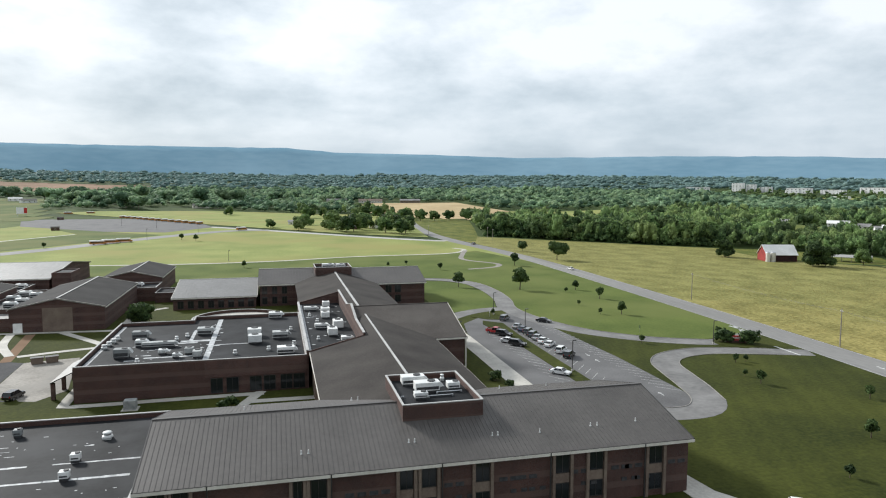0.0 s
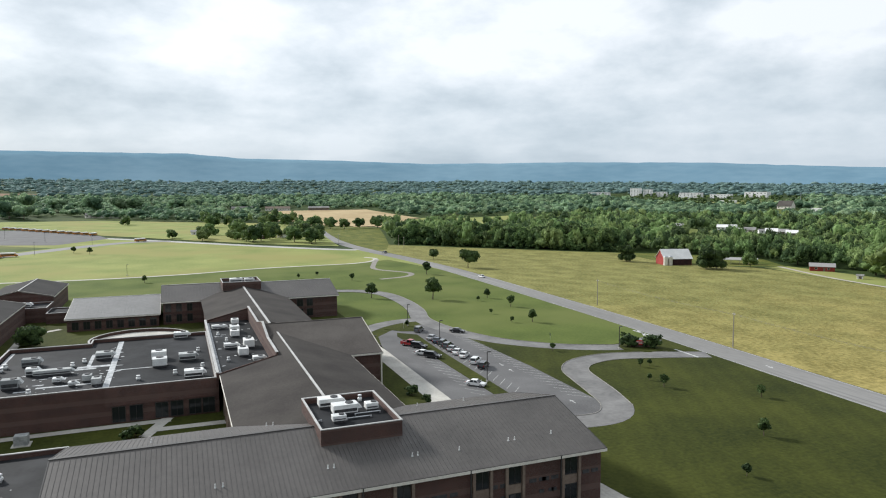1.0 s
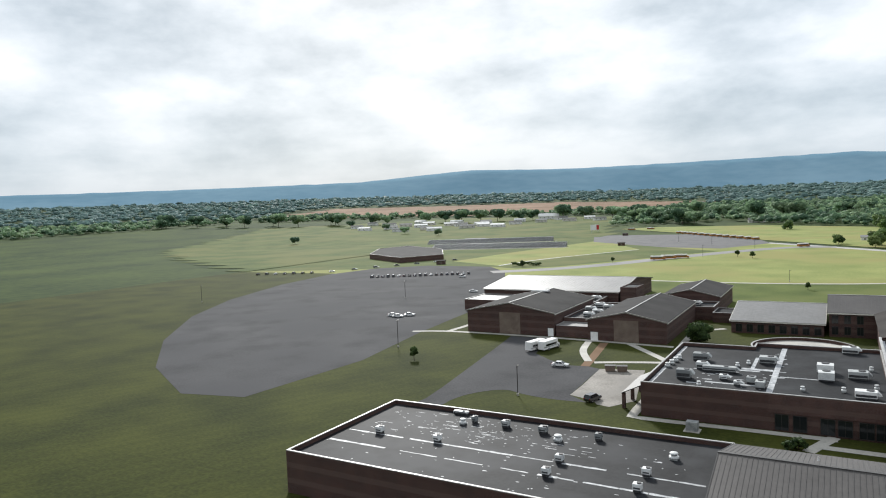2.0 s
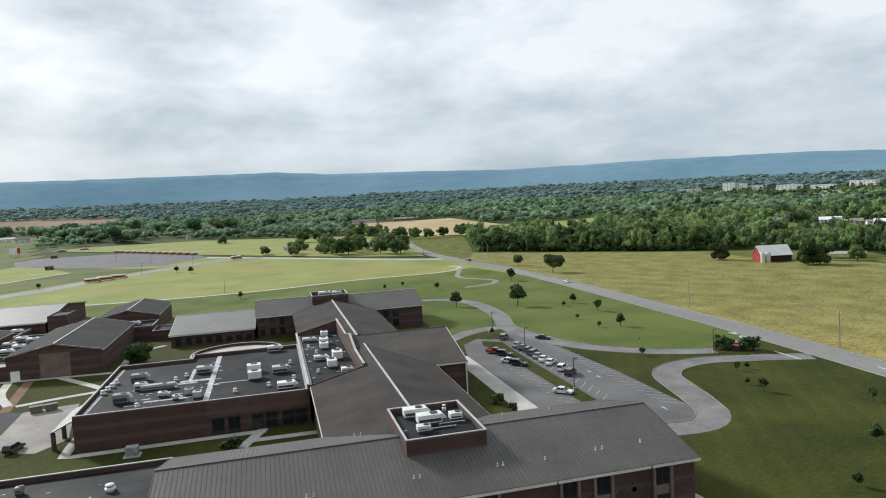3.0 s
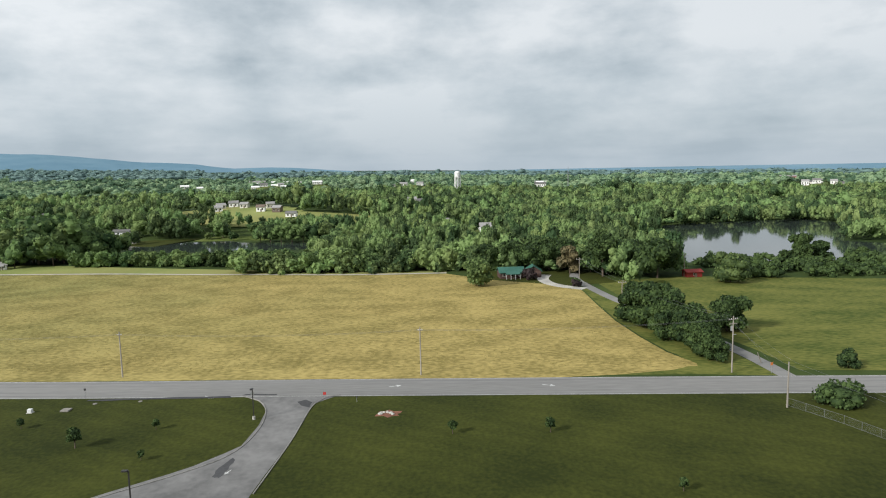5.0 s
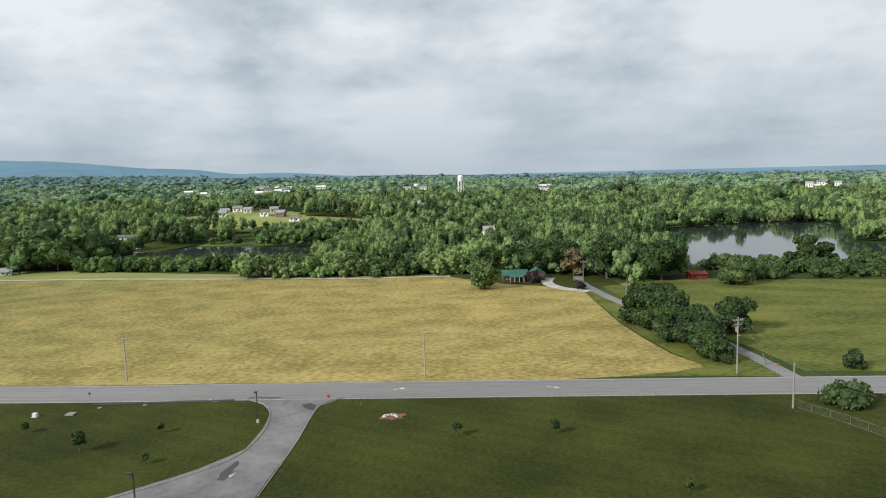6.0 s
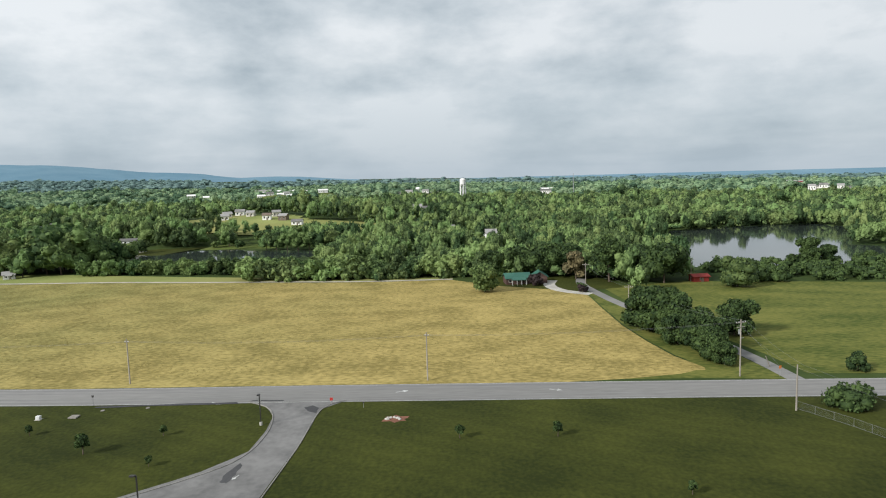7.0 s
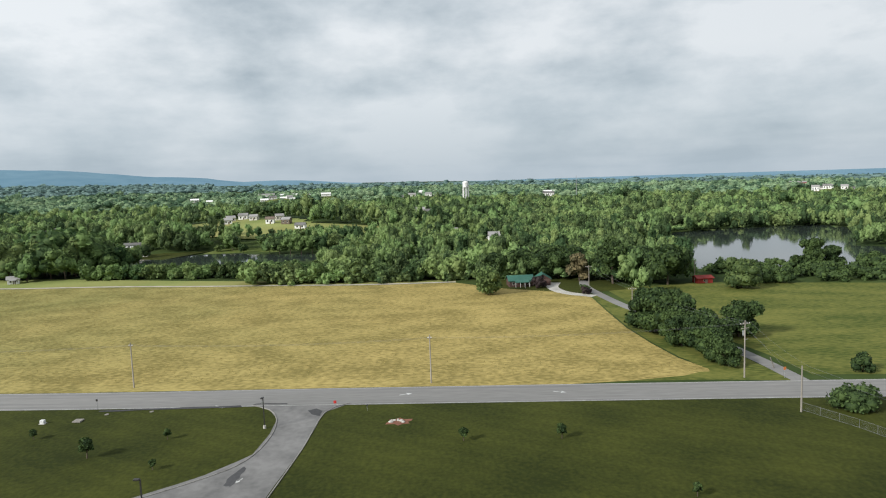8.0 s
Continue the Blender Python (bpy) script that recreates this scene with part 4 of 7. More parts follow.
def ring_wall(poly, z0, z1, thick=0.35):
    """Upright walls with thickness round a footprint."""
    s, n = Shape(), len(poly)
    area = sum(poly[i][0] * poly[(i + 1) % n][1] - poly[(i + 1) % n][0] * poly[i][1] for i in range(n))
    sign = 1 if area > 0 else -1
    inner = []
    for i in range(n):
        p, a, b = Vector(poly[i]), Vector(poly[i - 1]), Vector(poly[(i + 1) % n])
        d0, d1 = (p - a).normalized(), (b - p).normalized()
        n0, n1 = Vector((-d0.y, d0.x)) * sign, Vector((-d1.y, d1.x)) * sign
        m = (n0 + n1)
        inner.append(p + m * (thick / max(0.3, m.dot(n0))))
    s.v = [(*p, z) for z in (z0, z1) for p in poly] + [(q.x, q.y, z) for z in (z0, z1) for q in inner]
    for i in range(n):
        j = (i + 1) % n
        s.f += [(i, j, n + j, n + i), (2 * n + j, 2 * n + i, 3 * n + i, 3 * n + j), (n + i, n + j, 3 * n + j, 3 * n + i), (j, i, 2 * n + i, 2 * n + j)]
    return s


def inset(poly, d):
    """The footprint drawn in by d."""
    n = len(poly)
    return [(v[0], v[1]) for v in ring_wall(poly, 0, 1, d).v[2 * n:3 * n]]


def coping(poly, z, wide=0.36, high=0.12):
    return ring_wall(poly, z, z + high, wide)


def rect(x0, x1, y0, y1):
    return [(x0, y0), (x1, y0), (x1, y1), (x0, y1)]


def window(parent, x, y, z, w, h, face, bars=1):
    """A framed pane on a wall. face: s, n, w or e; x, y, z its lower middle."""
    turn = {"s": 0, "e": 90, "n": 180, "w": 270}[face]
    m = pose(x, y, z, 0, 0, turn)
    f = Shape().box(-w / 2, w / 2, -0.08, 0.03, 0, 0.09).box(-w / 2, w / 2, -0.08, 0.03, h - 0.09, h).box(-w / 2, -w / 2 + 0.09, -0.08, 0.03, 0.09, h - 0.09).box(w / 2 - 0.09, w / 2, -0.08, 0.03, 0.09, h - 0.09)
    for i in range(bars):
        cx = -w / 2 + w * (i + 1) / (bars + 1)
        f.box(cx - 0.04, cx + 0.04, -0.07, 0.03, 0.09, h - 0.09)
    frame_ = part("window", f, BLACK_METAL, parent, "dark bronze window frame", m)
    part("pane", Shape().box(-w / 2 + 0.09, w / 2 - 0.09, -0.03, 0.01, 0.09, h - 0.09), GLASS, frame_, "dark reflecting glass")
    return frame_


def gable_block(name, x0, x1, y0, y1, eave, ridge, axis, roof_mat, wall_mat, label, over=0.6, seam=True, cap=COPING, cap_at=None, seam_pitch=0.6):
    """Brick block under a gable roof; the footprint is the roof's. axis: the way the ridge runs."""
    t = thing(name, None, label, "school building")
    if axis == "x":
        mid = (y0 + y1) / 2
        k = (ridge - eave) / (mid - y0)
        z_of = lambda x, y: ridge - k * abs(y - mid)
        halves = ((x0, x1, y0, mid), (x0, x1, mid, y1))
    else:
        mid = (x0 + x1) / 2
        k = (ridge - eave) / (mid - x0)
        z_of = lambda x, y: ridge - k * abs(x - mid)
        halves = ((x0, mid, y0, y1), (mid, x1, y0, y1))
    for h in halves:
        r = part("roof", slope_slab(*h, z_of), roof_mat, t)
        if seam:
            part("roof_seam", seams(*h, z_of, "y" if axis == "x" else "x", seam_pitch), SEAM if roof_mat is METAL_ROOF else roof_mat, r, "", kind="stuff")
    wx0, wx1, wy0, wy1 = x0 + over, x1 - over, y0 + over, y1 - over
    part("wall", ring_wall(rect(wx0, wx1, wy0, wy1), 0, eave - 0.15), wall_mat, t)
    for e in (0, 1):
        s = Shape()
        if axis == "x":
            x = wx0 if e == 0 else wx1 - 0.35
            s.prism([(x, wy0, eave - 0.146), (x, wy1, eave - 0.146), (x, wy1, z_of(0, wy1) - 0.19), (x, mid, ridge - 0.19), (x, wy0, z_of(0, wy0) - 0.19)], (0.35, 0, 0))
        else:
            y = wy0 if e == 0 else wy1 - 0.35
            s.prism([(wx0, y, eave - 0.146), (wx1, y, eave - 0.146), (wx1, y, z_of(wx1, 0) - 0.19), (mid, y, ridge - 0.19), (wx0, y, z_of(wx0, 0) - 0.19)], (0, 0.35, 0))
        part("gable", s, wall_mat, t)
    for e in (0, 1):
        # fascia and gutter along the eaves
        if axis == "x":
            y = y0 - 0.06 if e == 0 else y1 - 0.06
            part("fascia", Shape().box(x0, x1, y, y + 0.12, eave - 0.48, eave - 0.1), TRIM, t, "cream fascia board")
        else:
            x = x0 - 0.06 if e == 0 else x1 - 0.06
            part("fascia", Shape().box(x, x + 0.12, y0, y1, eave - 0.48, eave - 0.1), TRIM, t, "cream fascia board")
    c0, c1 = cap_at or ((x0, x1) if axis == "x" else (y0, y1))
    rc = Shape()
    if axis == "x":
        rc.box(c0, c1, mid - 0.22, mid + 0.22, ridge - 0.02, ridge + 0.09)
    else:
        rc.box(mid - 0.25, mid + 0.25, c0, c1, ridge - 0.02, ridge + 0.09)
    part("ridge_cap", rc, cap, t, "metal ridge cap")
    for e in (0, 1):
        v = Shape()
        for s_ in (-1, 1):
            if axis == "x":
                x = x0 if e == 0 else x1 - 0.14
                ye = y0 if s_ < 0 else y1
                v.prism([(x, ye, eave - 0.25), (x, mid, ridge - 0.25), (x, mid, ridge + 0.05), (x, ye, eave + 0.05)], (0.14, 0, 0))
            else:
                y = y0 if e == 0 else y1 - 0.14
                xe = x0 if s_ < 0 else x1
                v.prism([(xe, y, eave - 0.25), (mid, y, ridge - 0.25), (mid, y, ridge + 0.05), (xe, y, eave + 0.05)], (0, 0.14, 0))
        part("rake_trim", v, BLACK_METAL if roof_mat is METAL_ROOF and axis == "x" else TRIM, t, "trim along the gable edge")
    return t


def flat_block(name, poly, top, floor, wall_mat, label, cop=COPING, deck=MEMBRANE):
    t = thing(name, None, label, "school building")
    part("wall", ring_wall(poly, 0, top), wall_mat, t)
    part("roof_deck", sheet(inset(poly, 0.34), floor, 0.2), deck, t, "black membrane roof with pale repairs")
    part("coping", coping(poly, top + 0.002), cop, t, "pale metal coping on the parapet")
    return t


front = gable_block("front_wing", -15.6, 57.0, 80.4, 109.8, 7.8, 11.4, "x", METAL_ROOF, BRICK, "long two-storey brick wing with brown metal roof", cap=SEAM, seam_pitch=0.62)
for c, w in ((-13.0, 1.8), (-10.4, 1.8), (3.0, 1.1), (5.5, 1.9), (16.4, 1.7), (19.3, 1.9), (26.4, 1.9), (37.5, 2.0), (42.4, 2.0), (51.3, 2.1)):
    window(front, c, 80.98, 4.6, w, 2.5, "s", 1)
    window(front, c, 80.98, 0.9, w, 2.3, "s", 1)
    part("spandrel", Shape().box(c - w / 2, c + w / 2, 80.90, 80.99, 3.25, 4.55), PILASTER, front, "tan panel between windows")
    for s_ in (-1, 1):
        x = c + s_ * (w / 2 + 0.28)
        part("pilaster", Shape().box(x - 0.2, x + 0.2, 80.62, 80.99, 0, 7.3), PILASTER, front, "tan block pilaster")
for x in (-4, 0, 10, 13, 22.6, 30, 32.6, 40, 46, 48, 54.6):
    for d in (-0.75, 0.75):
        part("wall_vent", Shape().box(x + d - 0.55, x + d + 0.55, 80.93, 80.99, 4.3, 4.85), GRILLE, front, "dark louvred vent")
        if int(x) % 2 == 0 and x < 54:
            part("wall_vent", Shape().box(x + d + 1.0, x + d + 1.8, 80.93, 80.99, 2.6, 3.1), GRILLE, front, "dark louvred vent")
for x in (-7.4, 7.0, 20.9, 35.6, 49.4):
    part("downspout", Shape().box(x - 0.08, x + 0.08, 80.3, 80.46, 0, 7.75), BLACK_METAL, front, "dark downspout")
for x, y in ((3.6, 84.8), (4.5, 84.8), (17.5, 85.2), (18.3, 85.2), (29.0, 85.1), (29.8, 85.1), (35.8, 84.9), (43.6, 85.3), (44.6, 85.3), (50.7, 85.5), (-4, 101), (12, 104), (13, 104), (37, 106), (45, 105)):
    z = 11.4 - abs(y - 95.1) * 3.6 / 14.7
    part("vent_pipe", Shape().tube((x, y, z - 0.1), (x, y, z + 0.5), 0.08, 0.08, 8).tube((x, y, z), (x, y, z + 0.15), 0.15, 0.09, 8), UNIT, front, "pale roof vent pipe")
for c in (86, 91, 99, 104):
    window(front, 56.42, c, 4.6, 1.8, 2.3, "e", 1)

spine = thing("spine_wing", None, "north-south brick wing with brown metal roof", "school building")
sp = lambda x, y: 11.4 - 3.6 / 14.3 * abs(x - 21.8)
for nm, bx in (("roof", (7.5, 19, 95.2, 143)), ("roof", (19, 21.8, 95.2, 166)), ("roof", (21.8, 36.1, 95.2, 164))):
    r = part(nm, slope_slab(*bx, sp), SPINE_SHINGLE, spine)
part("ridge_cap", Shape().box(21.6, 22.0, 105, 163.4, 11.38, 11.52), COPING, spine, "pale ridge cap")
part("wall", Shape().box(8.2, 8.55, 109.2, 143, 0, 7.6), BRICK, spine)
part("wall", Shape().box(35.05, 35.4, 109.2, 150, 0, 7.6), BRICK, spine)
part("fascia", Shape().box(7.38, 7.5, 109.8, 143, 7.35, 7.72), TRIM, spine, "cream fascia board")
part("fascia", Shape().box(36.1, 36.22, 109.8, 149.2, 7.35, 7.72), TRIM, spine, "cream fascia board")
for i in range(8):
    y = 112.5 + i * 4
    part("pilaster", Shape().box(7.85, 8.2, y - 0.3, y + 0.3, 0, 7.3), PILASTER, spine, "tan block pilaster")
    if i < 7:
        window(spine, 8.18, y + 2, 4.4, 2.2, 2.6, "w", 1)
        window(spine, 8.18, y + 2, 0.8, 2.2, 2.4, "w", 1)

mid_wing = gable_block("mid_wing", 19.2, 43.8, 149.3, 187.7, 7.8, 12.6, "x", SHINGLE, BRICK, "brick classroom wing with broad shingled roof", seam=False, cap=SHINGLE)
part("downspout", Shape().box(43.2, 43.5, 149.2, 149.5, 0, 7.4), TRIM, mid_wing, "cream downspout")
canopy = thing("entrance_canopy", None, "small dark entrance canopy on posts", "canopy")
part("roof", Shape().prism([(43.9, 170, 4.6), (49.5, 170, 4.0), (49.5, 170, 4.3), (43.9, 170, 5.4)], (0, 10, 0)), SHINGLE, canopy)
for y in (170.6, 179.4):
    part("post", Shape().box(48.8, 49.2, y - 0.2, y + 0.2, 0, 4.05), PILASTER, canopy)

far_spine = thing("far_spine_wing", None, "northern brick wing with brown shingled roof", "school building")
fs = lambda x, y: 11.4 - 3.6 / 14.3 * abs(x - 21.5)
for bx in ((7.2, 19, 204, 250), (19, 21.5, 172, 256), (21.5, 35.8, 178, 256)):
    part("roof", slope_slab(*bx, fs), SPINE_SHINGLE, far_spine)
part("ridge_cap", Shape().box(21.2, 21.8, 174, 247, 11.38, 11.52), COPING, far_spine, "pale ridge cap")
part("wall", Shape().box(7.9, 8.25, 204, 246, 0, 7.6), BRICK, far_spine)
part("wall", Shape().box(34.75, 35.1, 186, 242, 0, 7.6), BRICK, far_spine)
far_east = gable_block("far_wing", 21.0, 53.8, 239.5, 271.0, 7.8, 11.7, "x", METAL_ROOF, BRICK, "two-storey brick wing facing the lawn", seam_pitch=1.0)
for x in (40, 43.4):
    for z in (0.8, 4.3):
        window(far_east, x, 240.07, z, 2.2, 2.6, "s", 1)
far_west = gable_block("far_wing", -5.4, 21.0, 245.0, 275.0, 7.8, 11.6, "x", METAL_ROOF, BRICK, "two-storey brick wing beside the courtyard", seam_pitch=1.0)
for x in (-3.2, 0.2, 3.6):
    for z in (0.8, 4.3):
        window(far_west, x, 245.57, z, 1.8, 2.6, "s", 1)
link = gable_block("link_building", -34.0, -5.6, 243.5, 290.0, 4.3, 7.6, "x", PALE_ROOF, BRICK, "single-storey brick hall with pale metal roof", seam_pitch=1.0)
for i in range(8):
    window(link, -31 + i * 3.3, 244.07, 0.5, 2.0, 2.6, "s", 1)


def roof_stains(parent, x0, x1, y0, y1, z, count, seed, big=0.55):
    """Ragged pale blots of sealant on a membrane roof."""
    rng = random.Random(seed)
    for i in range(count):
        x, y, r = rng.uniform(x0, x1), rng.uniform(y0, y1), rng.uniform(0.1, big)
        long = rng.choice((1, 1, 2.5))
        s = Shape()
        ring = [(x + long * r * rng.uniform(0.5, 1.1) * math.cos(a), y + r * rng.uniform(0.4, 1.0) * math.sin(a), z) for a in [2 * math.pi * k / 9 for k in range(9)]]
        part("roof_repair", s.prism(ring, (0, 0, 0.004)), ROOF_PATCH, parent, "pale sealant blot")


def roof_well(name, x0, x1, y0, y1, base, top, label):
    """Sunken equipment well with brick parapets above the roof."""
    t = thing(name, None, label, "roof well")
    part("parapet", ring_wall(rect(x0, x1, y0, y1), base, top, 0.3), BRICK, t)
    part("deck", Shape().box(x0 + 0.3, x1 - 0.3, y0 + 0.3, y1 - 0.3, base + 0.3, top - 0.85), MEMBRANE, t, "black membrane deck")
    part("coping", coping(rect(x0 - 0.06, x1 + 0.06, y0 - 0.06, y1 + 0.06), top + 0.002, 0.32), COPING, t, "pale metal coping")
    return t


roof_well("roof_well", 17.6, 29.2, 90.0, 105.3, 9.4, 12.4, "square roof well with brick parapet")
roof_well("roof_well", 14.6, 27.6, 247.4, 260.0, 10.2, 13.0, "square roof well on the far wing")

well = thing("roof_terrace", None, "sunken flat roof beside the spine with brick walls", "school building")
part("deck", Shape().box(7.2, 19, 143, 204, 6.9, 7.4), MEMBRANE, well, "black membrane deck")
part("wall", Shape().box(6.85, 7.2, 143, 204, 0, 8.1), BRICK, well)
part("coping", Shape().box(6.75, 7.35, 143, 204, 8.1, 8.25), COPING, well, "pale metal coping")
part("wall", Shape().prism([(18.8, 143, 7.4), (18.8, 204, 7.4), (18.8, 204, 11.3), (18.8, 179, 11.3), (18.8, 168.5, 13.2), (18.8, 158, 11.3), (18.8, 143, 11.3)], (0.35, 0, 0)), BRICK, well)
for a, b in (((143, 11.3), (158, 11.3)), ((158, 11.3), (168.5, 13.2)), ((168.5, 13.2), (179, 11.3)), ((179, 11.3), (204, 11.3))):
    part("coping", Shape().prism([(18.7, a[0], a[1] + 0.004), (18.7, b[0], b[1] + 0.004), (18.7, b[0], b[1] + 0.16), (18.7, a[0], a[1] + 0.16)], (0.55, 0, 0)), COPING, well, "pale metal coping")
for y, o in ((142.8, -0.1), (204.0, 0.1)):
    part("gable_wall", Shape().prism([(7.2, y, 6.9), (18.8, y, 6.9), (18.8, y, 10.9), (7.2, y, 8.0)], (0, 0.2, 0)), DARK_BRICK, well)
part("roof_repair", Shape().box(7.22, 8.0, 143.4, 203, 7.4, 7.41), ROOF_PATCH, well, "silver coating along the wall")

court = flat_block("court_building", [(-38, 143), (6.85, 143), (6.85, 192), (-20.5, 192), (-20.5, 187), (-38, 187)], 7.2, 6.4, BRICK, "flat-roofed brick block with rooftop equipment")
part("glazed_wall", Shape().box(-13.6, 6.8, 142.9, 142.99, 3.6, 7.0), DARK_BRICK, court, "dark wall panels above the windows")
for x in (-11.3, -8.2, -3.6, -0.8, 2.6, 5.2):
    window(court, x, 142.97, 0.3, 2.4, 3.1, "s", 1)
part("roof_repair", Shape().box(-14.4, -13.2, 143.5, 191, 6.4, 6.415), ROOF_PATCH, court, "silver coated roof joint")
for bx in ((-30, -17, 163.3, 164.3), (-26.5, -16, 150.6, 151.5), (-12.8, -3, 160.2, 160.7), (-13, 5.5, 143.6, 144.3), (-21, -14.5, 164.8, 166.4), (-19.2, -18.4, 166.4, 178), (-37.2, -36.4, 145, 186), (-30, -27, 149, 149.7)):
    part("roof_repair", Shape().box(*bx, 6.4, 6.412), ROOF_PATCH, court, "silver roof coating")
roof_stains(court, -30, -15, 147, 168, 6.4, 46, 3)
roof_stains(court, -12.5, 6, 144.5, 146.5, 6.4, 24, 4)
roof_stains(court, -15.2, -12.4, 144, 190, 6.4, 30, 5)
roof_stains(well, 8, 18, 145, 200, 7.4, 46, 6)
lean = thing("side_canopy", None, "dark sloping canopy on brick posts", "canopy")
part("roof", Shape().prism([(-43, 146, 3.4), (-38, 146, 5.8), (-38, 146, 6.0), (-43, 146, 3.6)], (0, 16, 0)), BLACK_METAL, lean)
for y in (146.4, 153.5, 160.8):
    part("post", Shape().box(-43, -42.3, y, y + 0.7, 0, 3.4), DARK_BRICK, lean)

low_flat = flat_block("west_block", rect(-79.5, -15.7, 80.6, 112.2), 7.0, 6.3, BRICK, "low flat-roofed block with black membrane")
wr = random.Random(17)
for i in range(150):
    x, y = wr.gauss(-56, 12), wr.uniform(97.5, 109.5)
    if not -77 < x < -18:
        continue
    w = wr.uniform(0.5, 2.2) if wr.random() < 0.35 else wr.uniform(0.15, 0.5)
    part("roof_repair", Shape().box(x, x + w, y, y + wr.uniform(0.08, 0.2), 6.3, 6.312), ROOF_PATCH, low_flat, "pale sealant patch")
roof_stains(low_flat, -78, -18, 82, 111, 6.3, 90, 8, 0.2)
for y, reach in ((95.3, 0.42), (89.8, 0.5)):
    x = -78.0
    while x < -17.5:
        w = min(wr.uniform(1.5, 7.5), -17 - x)
        wide = wr.uniform(0.08, reach)
        n = max(2, int(w / 0.8))
        ring = [(x + w * k / n, y - wide / 2 - wr.uniform(0, 0.14), 6.3) for k in range(n + 1)] + [(x + w * k / n, y + wide / 2 + wr.uniform(0, 0.14), 6.3) for k in range(n, -1, -1)]
        part("roof_repair", Shape().prism(ring, (0, 0, 0.006)), ROOF_PATCH, low_flat, "pale ragged roof seam")
        x += w + wr.choice((0.05, 0.1, 1.4, 3.0))

gym_a = gable_block("gym", -120.5, -86, 218.5, 262, 8.0, 11.2, "y", DARK_SHINGLE, BRICK, "large brick gymnasium with low gable roof", seam=False, over=0.4)
gym_b = gable_block("gym", -74.4, -48.2, 216.5, 266, 7.0, 9.8, "y", DARK_SHINGLE, BRICK, "brick gymnasium with dark gable roof", seam=False, over=0.4)
gym_c = gable_block("hall", -64.5, -42, 281, 318, 7.0, 9.5, "y", DARK_SHINGLE, BRICK, "brick hall with dark gable roof", seam=False, over=0.4)
gym_d = gable_block("hall", -148, -83, 286, 346, 7.0, 10.3, "x", PALE_ROOF, BRICK, "long hall with pale grey metal roof", seam_pitch=1.5)
for g, c in ((gym_a, -103.2), (gym_b, -61.3)):
    y = 218.9 if g is gym_a else 216.9
    part("wall_panel", Shape().box(c - 4, c + 4, y - 0.06, y, 0, 7.6 if g is gym_a else 7.0), PILASTER, g, "tan brick panel")
part("door", Shape().box(-88.8, -86.8, 218.7, 218.85, 0, 2.8), WHITE_PAINT, gym_a, "pale steel door")
part("door", Shape().box(-73, -70.6, 216.7, 216.85, 0, 2.8), WHITE_PAINT, gym_b, "pale steel door")
flat_block("gym_link", rect(-85.9, -74.5, 227, 266), 5.4, 5.0, DARK_BRICK, "low flat roof between the gymnasiums")
low_roof = flat_block("gym_porch", rect(-85.9, -74.5, 219, 226.9), 3.9, 3.85, DARK_BRICK, "low pale-roofed porch between gymnasiums", deck=PALE_ROOF)
flat_block("hall_link", rect(-54, -42.2, 266.2, 280.9), 5.0, 4.6, BRICK, "low flat-roofed brick link")
flat_block("hall_link", rect(-42, -34.2, 262, 274), 3.6, 3.3, BRICK, "low brick passage to the hall")
flat_block("hall_link", rect(-119, -88, 262.2, 285.8), 5.0, 4.6, DARK_BRICK, "low flat roof behind the gymnasium")
flat_block("hall_link", rect(-147, -121, 266, 285.8), 4.6, 4.4, DARK_BRICK, "low brick annex with pale roof", deck=PALE_ROOF)
solo("round_terrace", Shape().tube((-11, 222, 0), (-11, 222, 0.12), 14, 14, 40), CONCRETE, "round pale courtyard terrace", "terrace", "structure")
solo("terrace_wall", ring_wall([(-11 + 14 * math.cos(2 * math.pi * k / 40), 222 + 14 * math.sin(2 * math.pi * k / 40)) for k in range(40)], 0, 1.0, 0.4), BRICK, "low curved brick wall round the terrace", "garden wall")
solo("terrace_coping", ring_wall([(-11 + 14.06 * math.cos(2 * math.pi * k / 40), 222 + 14.06 * math.sin(2 * math.pi * k / 40)) for k in range(40)], 1.004, 1.1, 0.5), COPING, "pale coping on the terrace wall", "coping")


# ---- trees ----
def ico(level):
    bm = bmesh.new()
    bmesh.ops.create_icosphere(bm, subdivisions=level, radius=1)
    v = np.array([w.co[:] for w in bm.verts])
    f = np.array([[w.index for w in q.verts] for q in bm.faces])
    bm.free()
    return v, f


ICO0, ICO1, ICO2 = ico(1), ico(2), ico(3)


def lumps_for(rng, h, spread, count, low=0.35):
    """Ellipsoids that make up a broad crown of height h."""
    out = [(0, 0, 0.62 * h, spread * 0.62, spread * 0.62, 0.30 * h)]
    if low < 0.1:
        out.append((0, 0, 0.32 * h, spread * 0.80, spread * 0.80, 0.30 * h))
    for i in range(count):
        a, r = 2 * math.pi * (i + rng.uniform(-0.3, 0.3)) / count, spread * rng.uniform(0.38, 0.72)
        z = h * rng.uniform(low + 0.08, 0.80)
        q = spread * rng.uniform(0.26, 0.46)
        out.append((r * math.cos(a), r * math.sin(a), z, q, q * rng.uniform(0.85, 1.15), q * rng.uniform(0.7, 0.95)))
    return np.array(out)


